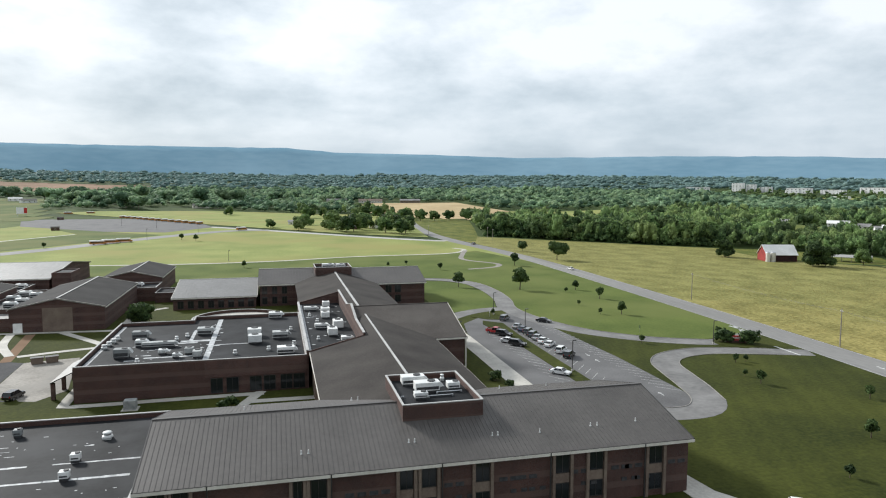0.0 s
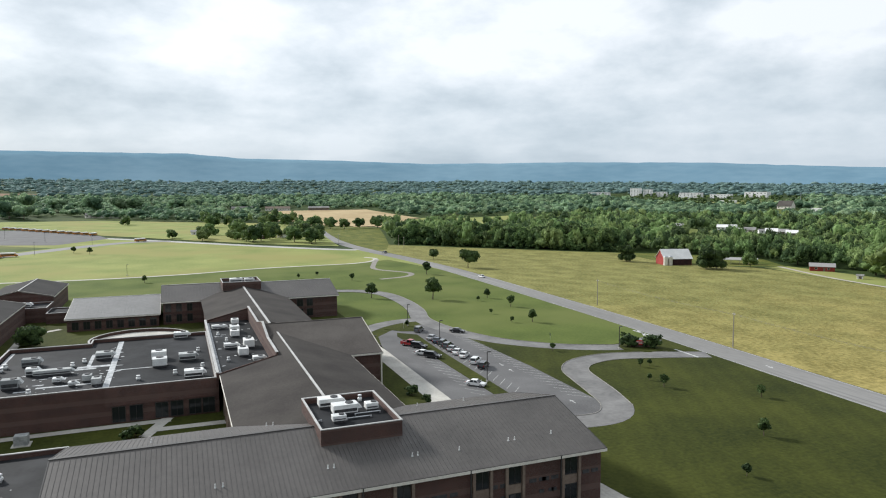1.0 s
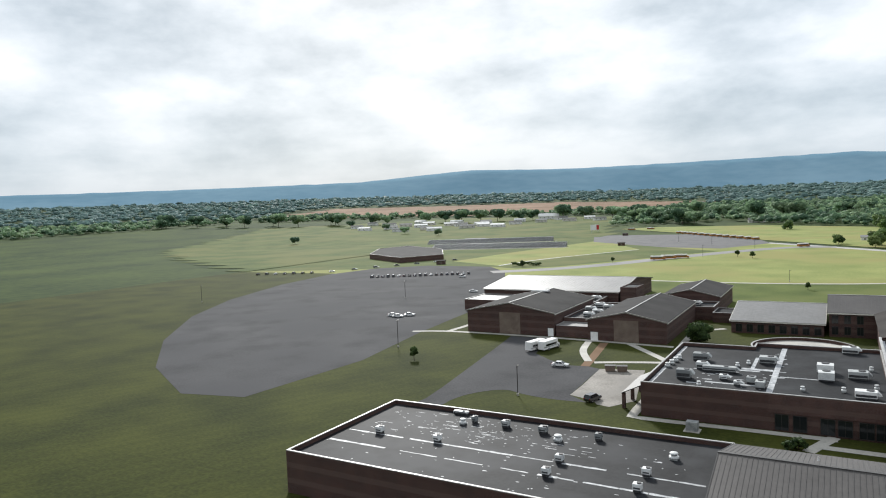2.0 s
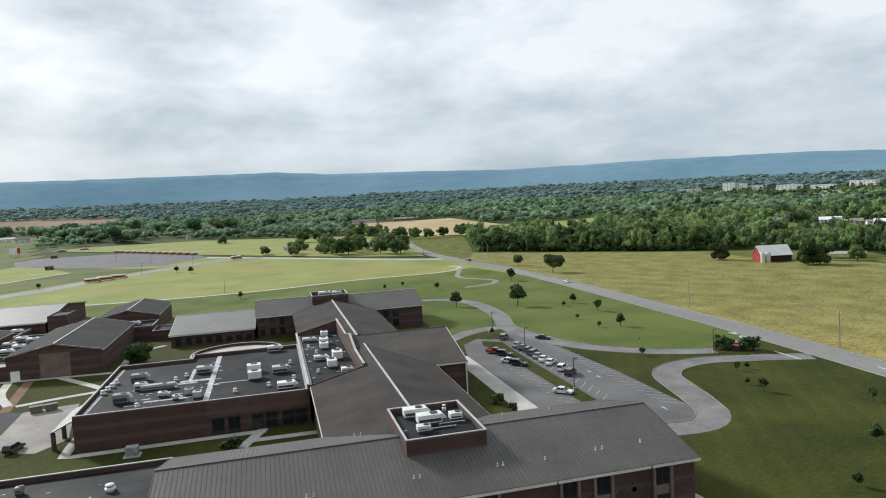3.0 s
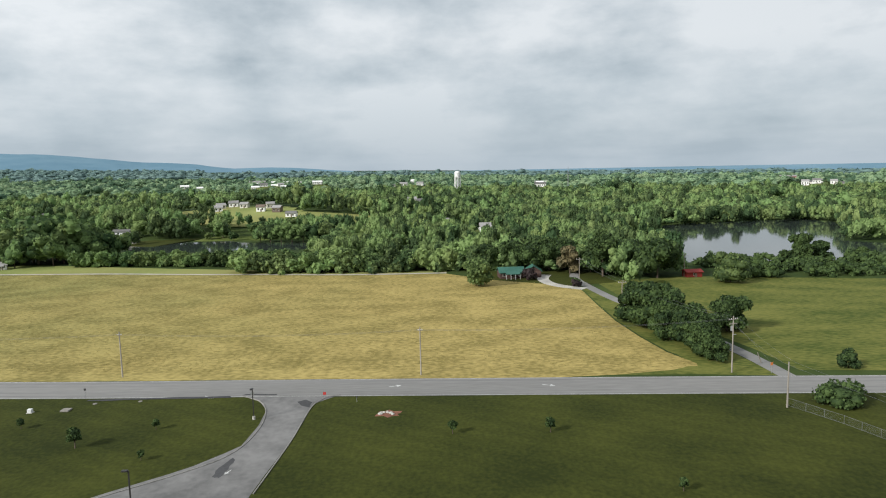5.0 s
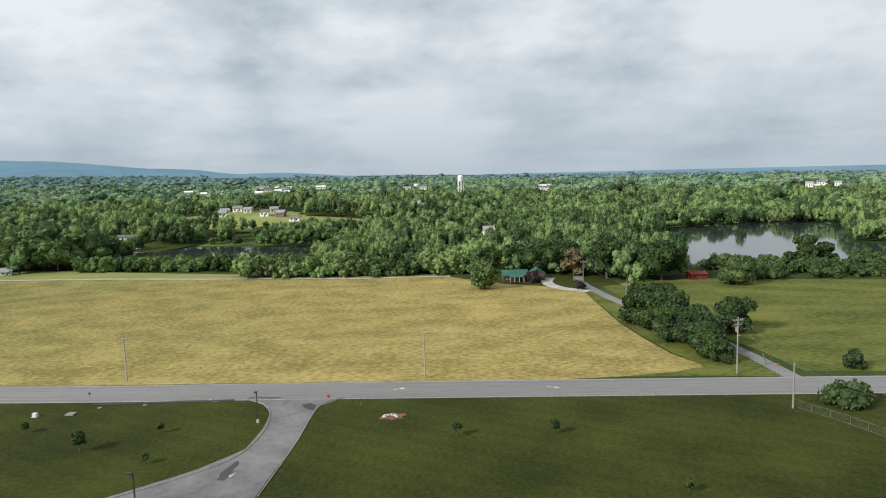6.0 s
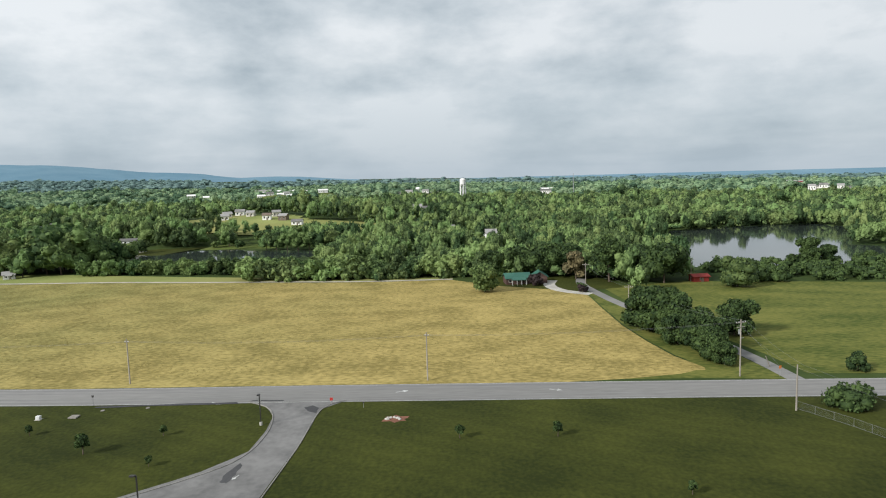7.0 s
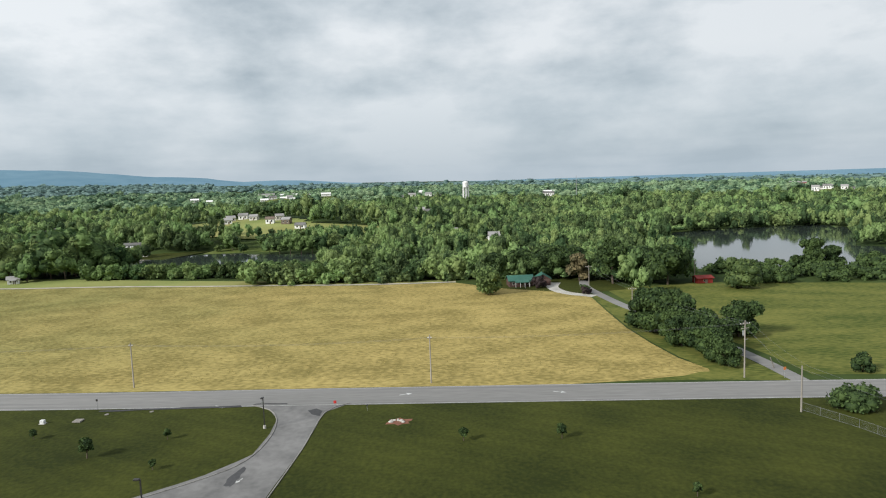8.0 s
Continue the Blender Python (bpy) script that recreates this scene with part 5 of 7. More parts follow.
def crown(rng, lumps, cards, size, core, flop=0.8, single=False):
    """Triangles of a crown: an uneven core and small leaf sprays over it."""
    V, F, n = [], [], 0
    cv, cf = core
    for c in lumps:
        w = cv * (0.88 * c[3:6]) * (1 + rng.normal(0, 0.10, (len(cv), 1))) + c[:3]
        V.append(w)
        F.append(cf + n)
        n += len(w)
    p = (lumps[:, 3] * lumps[:, 5])
    k = rng.choice(len(lumps), cards, p=p / p.sum())
    u = rng.normal(0, 1, (cards, 3))
    u[:, 2] += 0.35
    u /= np.linalg.norm(u, axis=1, keepdims=True)
    pos = lumps[k, :3] + u * lumps[k, 3:6] * rng.uniform(0.82, 1.08, (cards, 1))
    nrm = u + rng.normal(0, flop, (cards, 3))
    nrm /= np.linalg.norm(nrm, axis=1, keepdims=True)
    t = np.cross(nrm, rng.normal(0, 1, (cards, 3)))
    t /= np.linalg.norm(t, axis=1, keepdims=True)
    b = np.cross(nrm, t)
    s = size * rng.uniform(0.6, 1.35, (cards, 1))
    q = np.stack([pos - t * s * 0.5 - b * s * 0.35, pos + t * s * 0.5 - b * s * 0.30, pos + t * s * 0.38 + b * s * 0.5, pos - t * s * 0.42 + b * s * 0.42], 1)
    V.append(q.reshape(-1, 3))
    i = n + 4 * np.arange(cards)[:, None]
    F += [i + [0, 1, 2]] if single else [i + [0, 1, 2], i + [0, 2, 3]]
    return np.concatenate(V), np.concatenate(F)


def trunk_shape(rng, h, r, spread, limbs=5):
    s = Shape()
    s.tube((0, 0, 0), (0.02 * h, 0, 0.25 * h), r, r * 0.75, 7).tube((0.02 * h, 0, 0.25 * h), (0, 0.01 * h, 0.62 * h), r * 0.75, r * 0.35, 6)
    for i in range(limbs):
        a = 2 * math.pi * i / limbs + rng.uniform(-0.4, 0.4)
        z0 = h * rng.uniform(0.24, 0.45)
        s.tube((0.01 * h, 0, z0), (0.55 * spread * math.cos(a), 0.55 * spread * math.sin(a), z0 + 0.25 * h), r * 0.4, r * 0.12, 5)
    return s


def tree(name, x, y, h, spread, seed, leaf=LEAF, label="", category="tree", cards=700, low=0.35, size=None, group=""):
    rng = np.random.default_rng(seed)
    t = thing(name, pose(x, y, float(rise(x, y)), 0, 0, 57 * seed % 360), label, category, group)
    part("trunk", trunk_shape(rng, h, 0.022 * h + 0.03, spread), BARK, t)
    v, f = crown(rng, lumps_for(rng, h, spread, 9, low), cards, size or (0.10 * h + 0.25) * 0.8, ICO1 if h > 6 else ICO0)
    v[:, 2] = np.maximum(v[:, 2], 0.06 * h)
    part("crown", fast_mesh("crown", v, f, leaf), leaf, t)
    return t


def plant(t, spots):
    """Copies of a tree at (x, y, scale)."""
    for i, (x, y, k) in enumerate(spots):
        copy_thing(t, pose(x, y, float(rise(x, y)), 0, 0, (i * 83) % 360) @ Matrix.Scale(k, 4))


AZ_LOW, AZ_HIGH = -76, 127
OPEN = [
    [(296, 64), (298, 300), (334, 300), (336, 236), (372, 232), (376, 130), (392, 84)],
    [(960, 1120), (1180, 1000), (1420, 1220), (1640, 1560), (1180, 1720), (1000, 1560)],
    [(900, 800), (1040, 860), (1060, 960), (980, 960)],
    [(490, 440), (540, 440), (570, 530), (520, 570), (490, 520)],
    [(325, 255), (345, 255), (345, 290), (325, 290)],
    [(-1400, -500), (160, -500), (160, 500), (132, 520), (150, 700), (164, 860), (124, 966), (0, 1050), (-100, 1120), (-150, 1220), (-330, 1110), (-420, 1500), (-900, 1560), (-1400, 1250)],
    [(150, -60), (160, 500), (166, 550), (206, 504), (240, 472), (270, 438), (298, 414), (324, 390), (350, 332), (334, 296), (330, 207), (312, 133), (300, 80), (293, 0), (282, -8), (280, -44), (271, -54), (258, -58), (250, -60), (150, -75)],
    [(120, -420), (160, -70), (262, -64), (266, -90), (258, -150), (244, -260), (222, -430)],
    [(250, -105), (262, -94), (300, -95), (345, -106), (402, -119), (438, -130), (466, -144), (471, -176), (472, -203), (479, -238), (486, -250), (466, -256), (440, -247), (398, -224), (366, -206), (355, -226), (344, -310), (300, -330), (230, -430)],
    [(358, 240), (356, 150), (354, 105), (364, 76), (400, 74), (411, 92), (418, 122), (436, 116), (454, 128), (450, 160), (428, 176), (436, 196), (432, 240), (400, 240)],
    [(468, 62), (473, 150), (490, 197), (522, 222), (570, 238), (598, 200), (590, 182), (566, 165), (564, 140), (535, 118), (530, 54)],
    [(160, 890), (232, 790), (345, 776), (524, 858), (504, 986), (350, 1010), (356, 1336), (170, 1336), (124, 1080)],
    [(130, 500), (160, 500), (168, 550), (190, 640), (236, 800), (180, 900), (145, 760), (124, 600)],
    [(1125, 1115), (1335, 1145), (1385, 1335), (1155, 1345)],
    [(-1560, 1480), (-700, 1640), (-410, 1790), (-290, 2310), (-900, 2520), (-1760, 2110)],
]
CLEARINGS = [(850, -3, 14), (800, -3, 10), (462, -21, 20), (947, 860, 60), (543, 637, 24), (436, 228, 26), (317, 220, 12), (467, 59, 14), (690, 40, 22), (480, 297, 16), (600, 370, 20), (1430, 80, 60), (1440, 370, 80), (1330, 530, 40), (1290, -165, 45), (1080, -580, 75), (1380, -680, 40), (535, 150, 16), (1190, 1240, 60), (830, 270, 30), (120, 1360, 60), (220, 1330, 70)]


def wood_spots(rng, r0, r1, gap):
    """Jittered planting points in a ring, outside the open land."""
    n = int((r1 * r1 - r0 * r0) / 2 * radians(AZ_HIGH - AZ_LOW) / (gap * gap))
    r = np.sqrt(rng.uniform(r0 * r0, r1 * r1, n * 2))
    a = np.radians(rng.uniform(AZ_LOW, AZ_HIGH, n * 2))
    x, y = r * np.sin(a), r * np.cos(a)
    cell = {}
    key = np.stack([np.floor(x / gap), np.floor(y / gap)], 1).astype(int)
    _, first = np.unique(key, axis=0, return_index=True)
    x, y = x[first], y[first]
    keep = np.ones(len(x), bool)
    for poly in OPEN:
        keep &= ~inside(x, y, poly)
    for cx, cy, cr in CLEARINGS + [(m[0], m[1], 2.1 * m[3]) for m in MOUNDS]:
        keep &= np.hypot(x - cx, y - cy) > cr
    az, d = np.degrees(np.arctan2(x, y)), np.hypot(x, y)
    thin = np.array([noise.noise((a * 0.011, b * 0.011, 3.3)) + 0.6 * noise.noise((a * 0.03, b * 0.03, 8.1)) for a, b in zip(x, y)])
    keep &= thin < 0.42
    keep &= ~((az > 70) & (d > 3100))
    return x[keep], y[keep]


def woodland(name, seed, r0, r1, gap, tall, wide, cards, size, core, lump_count, label, kinds=6, leaf=LEAF):
    rng = np.random.default_rng(seed)
    x, y = wood_spots(rng, r0, r1, gap)
    protos = [crown(rng, lumps_for(rng, 1.0, 0.5, lump_count, 0.22), cards, size, core, 0.75, True) for _ in range(kinds)]
    V, F, n = [], [], 0
    which = rng.integers(0, kinds, len(x))
    z = rise(x, y)
    for k, (pv, pf) in enumerate(protos):
        i = np.flatnonzero(which == k)
        a = rng.uniform(0, 2 * np.pi, len(i))
        swell = np.array([1 + 0.35 * noise.noise((u * 0.016, v * 0.016, 1.7)) for u, v in zip(x[i], y[i])])
        grow = rng.uniform(0.58, 1.25, len(i)) + 0.35 * (rng.random(len(i)) > 0.9)
        north = 1 + 0.4 * np.clip((y[i] - 360) / 140, 0, 1) * np.clip((340 - x[i]) / 60, 0, 1) * (r1 < 1000)
        h = tall * grow * swell * north
        w = wide * (0.35 + 0.65 * grow) * rng.uniform(0.85, 1.2, len(i))
        ca, sa = np.cos(a)[:, None], np.sin(a)[:, None]
        vx = (pv[None, :, 0] * ca - pv[None, :, 1] * sa) * w[:, None] + x[i][:, None]
        vy = (pv[None, :, 0] * sa + pv[None, :, 1] * ca) * w[:, None] + y[i][:, None]
        vz = (pv[None, :, 2] * 1.12 - 0.08) * h[:, None] + z[i][:, None]
        V.append(np.stack([vx, vy, vz], 2).reshape(-1, 3))
        F.append((pf[None] + (np.arange(len(i)) * len(pv))[:, None, None]).reshape(-1, 3) + n)
        n += len(i) * len(pv)
    ob = new(name, fast_mesh(name, np.concatenate(V), np.concatenate(F), leaf))
    return tagged(ob, label, "woods", "", "stuff")


woodland("woodland", 11, 250, 560, 6.5, 11.3, 7.6, 200, 0.10, ICO0, 4, "dense green broadleaf woods along the fields")
woodland("undergrowth", 16, 250, 560, 12.5, 6.0, 10.0, 80, 0.16, ICO0, 2, "low green undergrowth at the woods' edge", kinds=4)
woodland("woodland", 12, 560, 1000, 9.6, 12.2, 11.0, 60, 0.14, ICO0, 2, "dense green woods beyond the water")
# the two outer rings carry distance haze in their leaf colour
woodland("woodland", 13, 1000, 2000, 19.0, 12.0, 22.0, 24, 0.20, ICO0, 1, "wooded plain with haze painted into its closed canopy", leaf=LEAF_HAZED)
woodland("woodland", 14, 2000, 4000, 34.0, 14.0, 42.0, 4, 0.30, ICO0, 0, "far woods on the rising plain, blued by painted haze", leaf=LEAF_HAZED_BLUE)


def bush_row(name, spots, h, w, seed, label, leaf=LEAF, cards=60):
    """A thicket of low shrubs."""
    rng = np.random.default_rng(seed)
    V, F, n = [], [], 0
    for x, y in spots:
        k = h * rng.uniform(0.6, 1.3)
        v, f = crown(rng, lumps_for(rng, k, w * rng.uniform(0.7, 1.2), 4, 0.1), cards, 0.11 * h + 0.25, ICO0)
        v[:, 2] = np.maximum(v[:, 2] * 1.05 - 0.1 * k, 0)
        V.append(v + [x, y, float(rise(x, y))])
        F.append(f + n)
        n += len(v)
    return tagged(new(name, fast_mesh(name, np.concatenate(V), np.concatenate(F), leaf)), label, "shrubs", "", "stuff")


rs = random.Random(5)
bush_row("thicket", [(rs.uniform(256, 300), -108 - i * 1.1 + rs.uniform(-4, 4)) for i in range(300)], 4.8, 4.2, 21, "low green thicket along the lake shore", LEAF_DARK, 100)
bush_row("thicket", [(293 + 4 * math.sin(i * 1.7) - 0.04 * i, 96 - i * 1.5) for i in range(88)], 9.0, 4.6, 27, "leafy wood edge along the lane", cards=260)
bush_row("thicket", [(rs.uniform(318, 326) - 0.16 * max(0, 150 - (182 - i * 1.1)), 182 - i * 1.1) for i in range(110)], 7.0, 3.8, 22, "dense green hedgerow behind the hay field", LEAF_MID, 180)
bush_row("thicket", [(172 + i * 1.06 + rs.uniform(-2, 5), 549 - i * 1.12 + rs.uniform(-2, 5)) for i in range(118)], 6.5, 4.2, 23, "dark undergrowth along the field's north edge", LEAF_MID, 150)
bush_row("thicket", [(486 + 0.9 * max(0, i - 40) * 0.4 + rs.uniform(0, 34), -140 - i * 1.6 + rs.uniform(-4, 4)) for i in range(76)], 10.5, 5.5, 33, "leafy trees along the far lake shore", LEAF, 110)

bush_row("town_wood", [(rs.uniform(980, 1560), rs.uniform(1060, 1660)) for i in range(240)], 11, 7, 29, "scattered leafy trees between the town buildings", LEAF_MID, 30)

# trees that stand alone
sapling = tree("sapling", 98.8, 91.5, 3.6, 1.25, 3, LEAF_DARK, "young leafy lawn tree with slim trunk", cards=420, low=0.28, size=0.32, group="lawn saplings")
plant(sapling, [(x, y, h / 3.6) for x, y, h in ((106.8, 63.7, 3.8), (102.5, 123.4, 3.3), (103.1, 129.3, 1.8), (108.8, 140.2, 2.4), (111.8, 140.4, 1.9), (116.9, 109.4, 3.0), (114.3, 53.5, 2.1), (101.6, 50.4, 1.9), (82.3, 79.2, 2.2), (115.6, 78.2, 2.1), (97.2, 163.9, 2.5), (112.4, 203.1, 4.7), (119.6, 233.4, 4.8), (120.0, 255.8, 4.3), (105.8, 222.0, 2.1), (113.5, 250.6, 2.3), (105.5, 204.9, 2.3), (110.4, -14.8, 2.8), (110.4, 1.6, 2.6), (89.1, -29.9, 2.2), (-15.2, 363.8, 4.0), (81.3, 332.3, 4.0), (57.9, 351.8, 2.7), (68.6, 357.3, 2.7), (70.3, 212.0, 2.3), (-113, 171, 4.4), (-70, 560, 5.4), (-205, 462, 5.4), (-150, 505, 4.3))])
lawn_tree = tree("lawn_tree", 75.3, 274.4, 7.0, 2.4, 6, LEAF_DARK, "round dark green lawn tree", cards=600, low=0.38, size=0.55, group="lawn trees")
plant(lawn_tree, [(98.0, 261.7, 1.4), (124.4, 341.6, 1.05), (-58, 545, 0.8)])
shrub = tree("shrub", 47.2, 139, 2.6, 1.7, 8, LEAF_DARK, "round clipped shrub by the wall", "shrub", cards=300, low=0.1, size=0.3, group="shrubs")
plant(shrub, [(48.5, 133, 0.8), (-8, 133.6, 1.0), (-9.5, 132.8, 0.8), (119.7, 160.3, 1.6), (120.9, 159.4, 1.4), (124.6, 156.6, 1.6), (125.7, 155.9, 1.5), (248, -43.5, 1.2)])
tree("courtyard_tree", -40, 226, 6.5, 4.6, 9, LEAF_DARK, "bushy dark green courtyard tree", cards=700, low=0.12, size=0.6)
roadside = tree("roadside_tree", 157.5, 362, 11, 6.2, 14, LEAF_DARK, "dark spreading tree beside the road", cards=900, group="roadside trees")
plant(roadside, [(156, 415, 0.62)])
tree("round_tree", 249.5, -8.2, 11.2, 5.2, 15, LEAF_MID, "round green tree at the field corner", cards=2600, low=0.06, size=0.8)
clump = tree("clump_tree", 188, -49.5, 11.6, 5.8, 16, LEAF_DARK, "dense dark green tree in a roadside clump", cards=2600, low=0.12, size=0.62, group="roadside clump")
plant(clump, [(184.5, -51.5, 1.1), (179, -52.5, 1.1), (173.5, -54, 0.9), (186, -57, 1.05), (168, -53, 0.72), (164, -55.5, 0.88), (158.5, -57, 0.8), (153.5, -57, 0.72), (149.5, -57.5, 0.5), (172, -60, 0.8), (176, -70.2, 0.88), (177.5, -72.0, 0.72), (192, -54, 1.0), (262.5, 354.5, 0.98), (279, 303.5, 1.15), (284, 300.5, 1.0)])
tree("lone_bush", 143, -83, 4.2, 2.6, 17, LEAF_DARK, "dark conical bush in the pasture", "bush", cards=500, low=0.1, size=0.4)
tree("sprawling_bush", 121, -69, 3.6, 4.8, 18, LEAF_DARK, "wide pale green bush by the fence", "bush", cards=900, low=0.1, size=0.45)
tree("sprawling_bush", 112, -78, 3.2, 4.0, 19, LEAF_DARK, "dark green bush behind the fence", "bush", cards=600, low=0.1, size=0.45)
tree("willow", 247.5, -100, 11.6, 7.0, 24, LEAF_PALE, "pale drooping willow by the lake", cards=1400, low=0.05, size=0.7)
broad = tree("broad_tree", 259.5, -77, 16.5, 10.5, 25, LEAF_DARK, "broad bright green tree at the wood's edge", cards=2600, low=0.2, size=1.0)
plant(broad, [(270, -60, 0.72), (277, -66, 0.85), (276, -72, 0.85), (283, -30, 0.68), (284, -39, 0.74), (281, -48, 0.62), (277, -55, 0.7), (289, -46, 0.85), (289, -24, 0.8), (288, -12, 0.72), (292, -35, 0.85)])
tree("dark_oak", 265.5, -57.5, 19.5, 7.2, 33, LEAF_DARK, "tall dark tree at the end of the lane", cards=2200, low=0.1, size=0.9)
tree("bare_tree", 274, -46, 12, 4.6, 26, LEAF_RUST, "rusty half-dead tree by the lane", cards=900, low=0.1)
shore_tree = tree("shore_tree", 300, -152, 12.5, 4.6, 28, LEAF_DARK, "tall shore tree above the thicket", cards=1100, low=0.05, group="shore trees")
plant(shore_tree, [(292, -150, 0.7), (296, -158, 0.75), (288, -196, 0.5), (290, -216, 0.55), (290, -140, 0.5)])
plum = tree("plum_bush", 243.3, -43.0, 3.0, 2.2, 27, LEAF_PURPLE, "round dark purple bush on the lawn", "bush", cards=400, low=0.1, size=0.35, group="plum bushes")
plant(plum, [(261, -28, 1.5)])
edge_tree = tree("field_tree", 24, 672, 13, 7.5, 30, LEAF_MID, "leafy field tree by the cross road", cards=520, low=0.14, group="cross road trees")
plant(edge_tree, [(x, y, k * (1.1 if y > 500 else 1.0)) for x, y, k in [(62, 612, 1.1), (70, 622, 1.25), (80, 640, 1.0), (96, 600, 1.05), (106, 575, 1.0), (112, 590, 1.2), (48, 655, 0.7), (88, 665, 1.1), (58, 690, 1.1), (30, 730, 0.9), (100, 640, 1.0), (115, 650, 1.1), (120, 700, 1.1), (90, 720, 1.0), (60, 760, 1.1), (170, 800, 1.0), (185, 790, 0.9), (205, 800, 0.9), (150, 820, 1.0), (225, 790, 1.1), (165, 850, 1.0), (330, 235, 1.25), (326, 224, 1.0), (345, 300, 1.0), (308, 300, 0.7), (332, 228, 1.5), (338, 246, 1.4), (330, 205, 1.6), (327, 196, 1.3), (336, 196, 1.9), (345, 205, 1.8), (340, 214, 1.9), (330, 188, 0.9), (352, 195, 1.7), (350, 222, 1.8), (322, 212, 0.9), (360, 214, 1.8), (340, 184, 1.2), (348, 176, 1.1), (417, 120, 0.8), (414.5, 113, 0.9), (413, 106, 0.85), (411, 99, 0.95), (410, 92, 0.9), (409, 85, 0.85), (414, 79, 1.0), (428, 140, 0.45), (434, 158, 0.4), (436, 252, 1.0), (412, 196, 0.7), (418, 214, 0.75), (432, 230, 0.8), (446, 208, 0.9), (444, 185, 1.0), (438, 150, 0.9), (440, 128, 0.8), (448, 110, 1.0)] + [(rs.uniform(-10, 130), rs.uniform(600, 780), rs.uniform(0.4, 0.8)) for i in range(9)] + [(rs.uniform(-120, 140), rs.uniform(860, 1080), rs.uniform(0.7, 1.2)) for i in range(12)]])
hedge_tree = tree("hedge_tree", 176, 550, 15, 7.0, 37, LEAF_MID, "tall leafy tree in the field hedge", cards=900, low=0.1, group="hedge trees")
plant(hedge_tree, [(180 + 5.6 * i + rs.uniform(-2, 3), 546 - 5.8 * i + rs.uniform(-2, 4), rs.uniform(0.8, 1.2)) for i in range(22)] + [(190 + 5.9 * i + rs.uniform(-3, 3), 552 - 5.9 * i + rs.uniform(-3, 3), rs.uniform(0.95, 1.4)) for i in range(21)])
# haze over these distant trees is put into their leaf colour
park_tree = tree("park_tree", -310, 1330, 20, 12, 31, LEAF_HAZED, "large leafy park tree in a hazy grey-green", cards=450, group="park trees")
plant(park_tree, [(-330 + 46 * i + rs.uniform(-14, 14), 1340 + 40 * math.sin(i) + rs.uniform(-30, 30), rs.uniform(1.2, 1.7)) for i in range(9)] + [(-200 - 24 * i + rs.uniform(-12, 12), 1150 + 28 * i + rs.uniform(-15, 15), rs.uniform(1.0, 1.5)) for i in range(8)] + [(-430 - 44 * i + rs.uniform(-18, 18), 1420 - 14 * i + rs.uniform(-50, 50), rs.uniform(1.15, 1.75)) for i in range(24)] + [(-560, 940, 0.6), (-650, 980, 0.7), (-760, 1080, 0.7), (-900, 1150, 0.8), (-700, 760, 0.6)])

# ---- rooftop equipment ----
def rooftop_unit(x, y, z, w, d, h, turn=0, mat=UNIT, hood=True, label="white packaged rooftop air unit"):
    t = thing("rooftop_unit", pose(x, y, z, 0, 0, turn), label, "air unit", "rooftop units")
    part("curb", Shape().box(-w / 2 + 0.1, w / 2 - 0.1, -d / 2 + 0.1, d / 2 - 0.1, 0, 0.35), GRILLE, t, "dark roof curb")
    part("casing", Shape().box(-w / 2, w / 2, -d / 2, d / 2, 0.35, h), mat, t, bevel=0.04)
    part("grille", Shape().box(-w / 2 + 0.15, w / 2 - 0.15, -d / 2 - 0.03, -d / 2 + 0.02, 0.55, h * 0.62), GRILLE, t, "dark intake grille")
    part("fan_guard", Shape().tube((w * 0.2, 0, h), (w * 0.2, 0, h + 0.14), min(w, d) * 0.3, None, 14), GRILLE, t, "round fan guard")
    if hood:
        part("hood", Shape().prism([(w / 2, -d * 0.4, h * 0.5), (w / 2 + 0.75, -d * 0.4, h * 0.55), (w / 2 + 0.1, -d * 0.4, h * 0.98), (w / 2, -d * 0.4, h * 0.98)], (0, d * 0.8, 0)), mat, t, "sloping intake hood")
    return t


def exhaust_fan(x, y, z, r=0.7, label="white mushroom exhaust fan"):
    t = thing("exhaust_fan", pose(x, y, z), label, "roof fan", "roof fans")
    part("curb", Shape().box(-r * 0.8, r * 0.8, -r * 0.8, r * 0.8, 0, 0.3), UNIT_GREY, t)
    part("skirt", Shape().tube((0, 0, 0.3), (0, 0, 0.5), r * 1.05, r * 1.0, 16).tube((0, 0, 0.5), (0, 0, 0.62), r * 1.0, r * 0.7, 16), UNIT, t, "flared metal skirt")
    part("drum", Shape().tube((0, 0, 0.62), (0, 0, 0.85), r * 0.66, r * 0.66, 16), GALV, t)
    part("cap", Shape().tube((0, 0, 0.85), (0, 0, 0.97), r * 0.88, r * 0.88, 16).dome((0, 0, 0.97), r * 0.86, r * 0.86, r * 0.22, 16, 3), UNIT, t)
    return t


W1 = 11.56
rooftop_unit(21.4, 102.4, W1, 3.5, 1.9, 1.5)
rooftop_unit(22.8, 98.4, W1, 3.7, 2.0, 1.6)
rooftop_unit(21.2, 95.0, W1, 2.0, 1.4, 1.1, hood=False)
rooftop_unit(27.0, 98.6, W1, 1.9, 1.5, 1.25, hood=False)
exhaust_fan(26.5, 103.6, W1, 0.35)
for x0, x1, y in ((22.4, 26.2, 95.4), (24, 28, 97.0), (18.4, 18.9, 96)):
    solo("roof_pipe", Shape().tube((x0, y, W1 + 0.25), (x1, y, W1 + 0.25), 0.09).box(x0, x0 + 0.2, y - 0.15, y + 0.15, W1, W1 + 0.2).box(x1 - 0.2, x1, y - 0.15, y + 0.15, W1, W1 + 0.2), GALV, "pale gas pipe on roof blocks", "pipe")
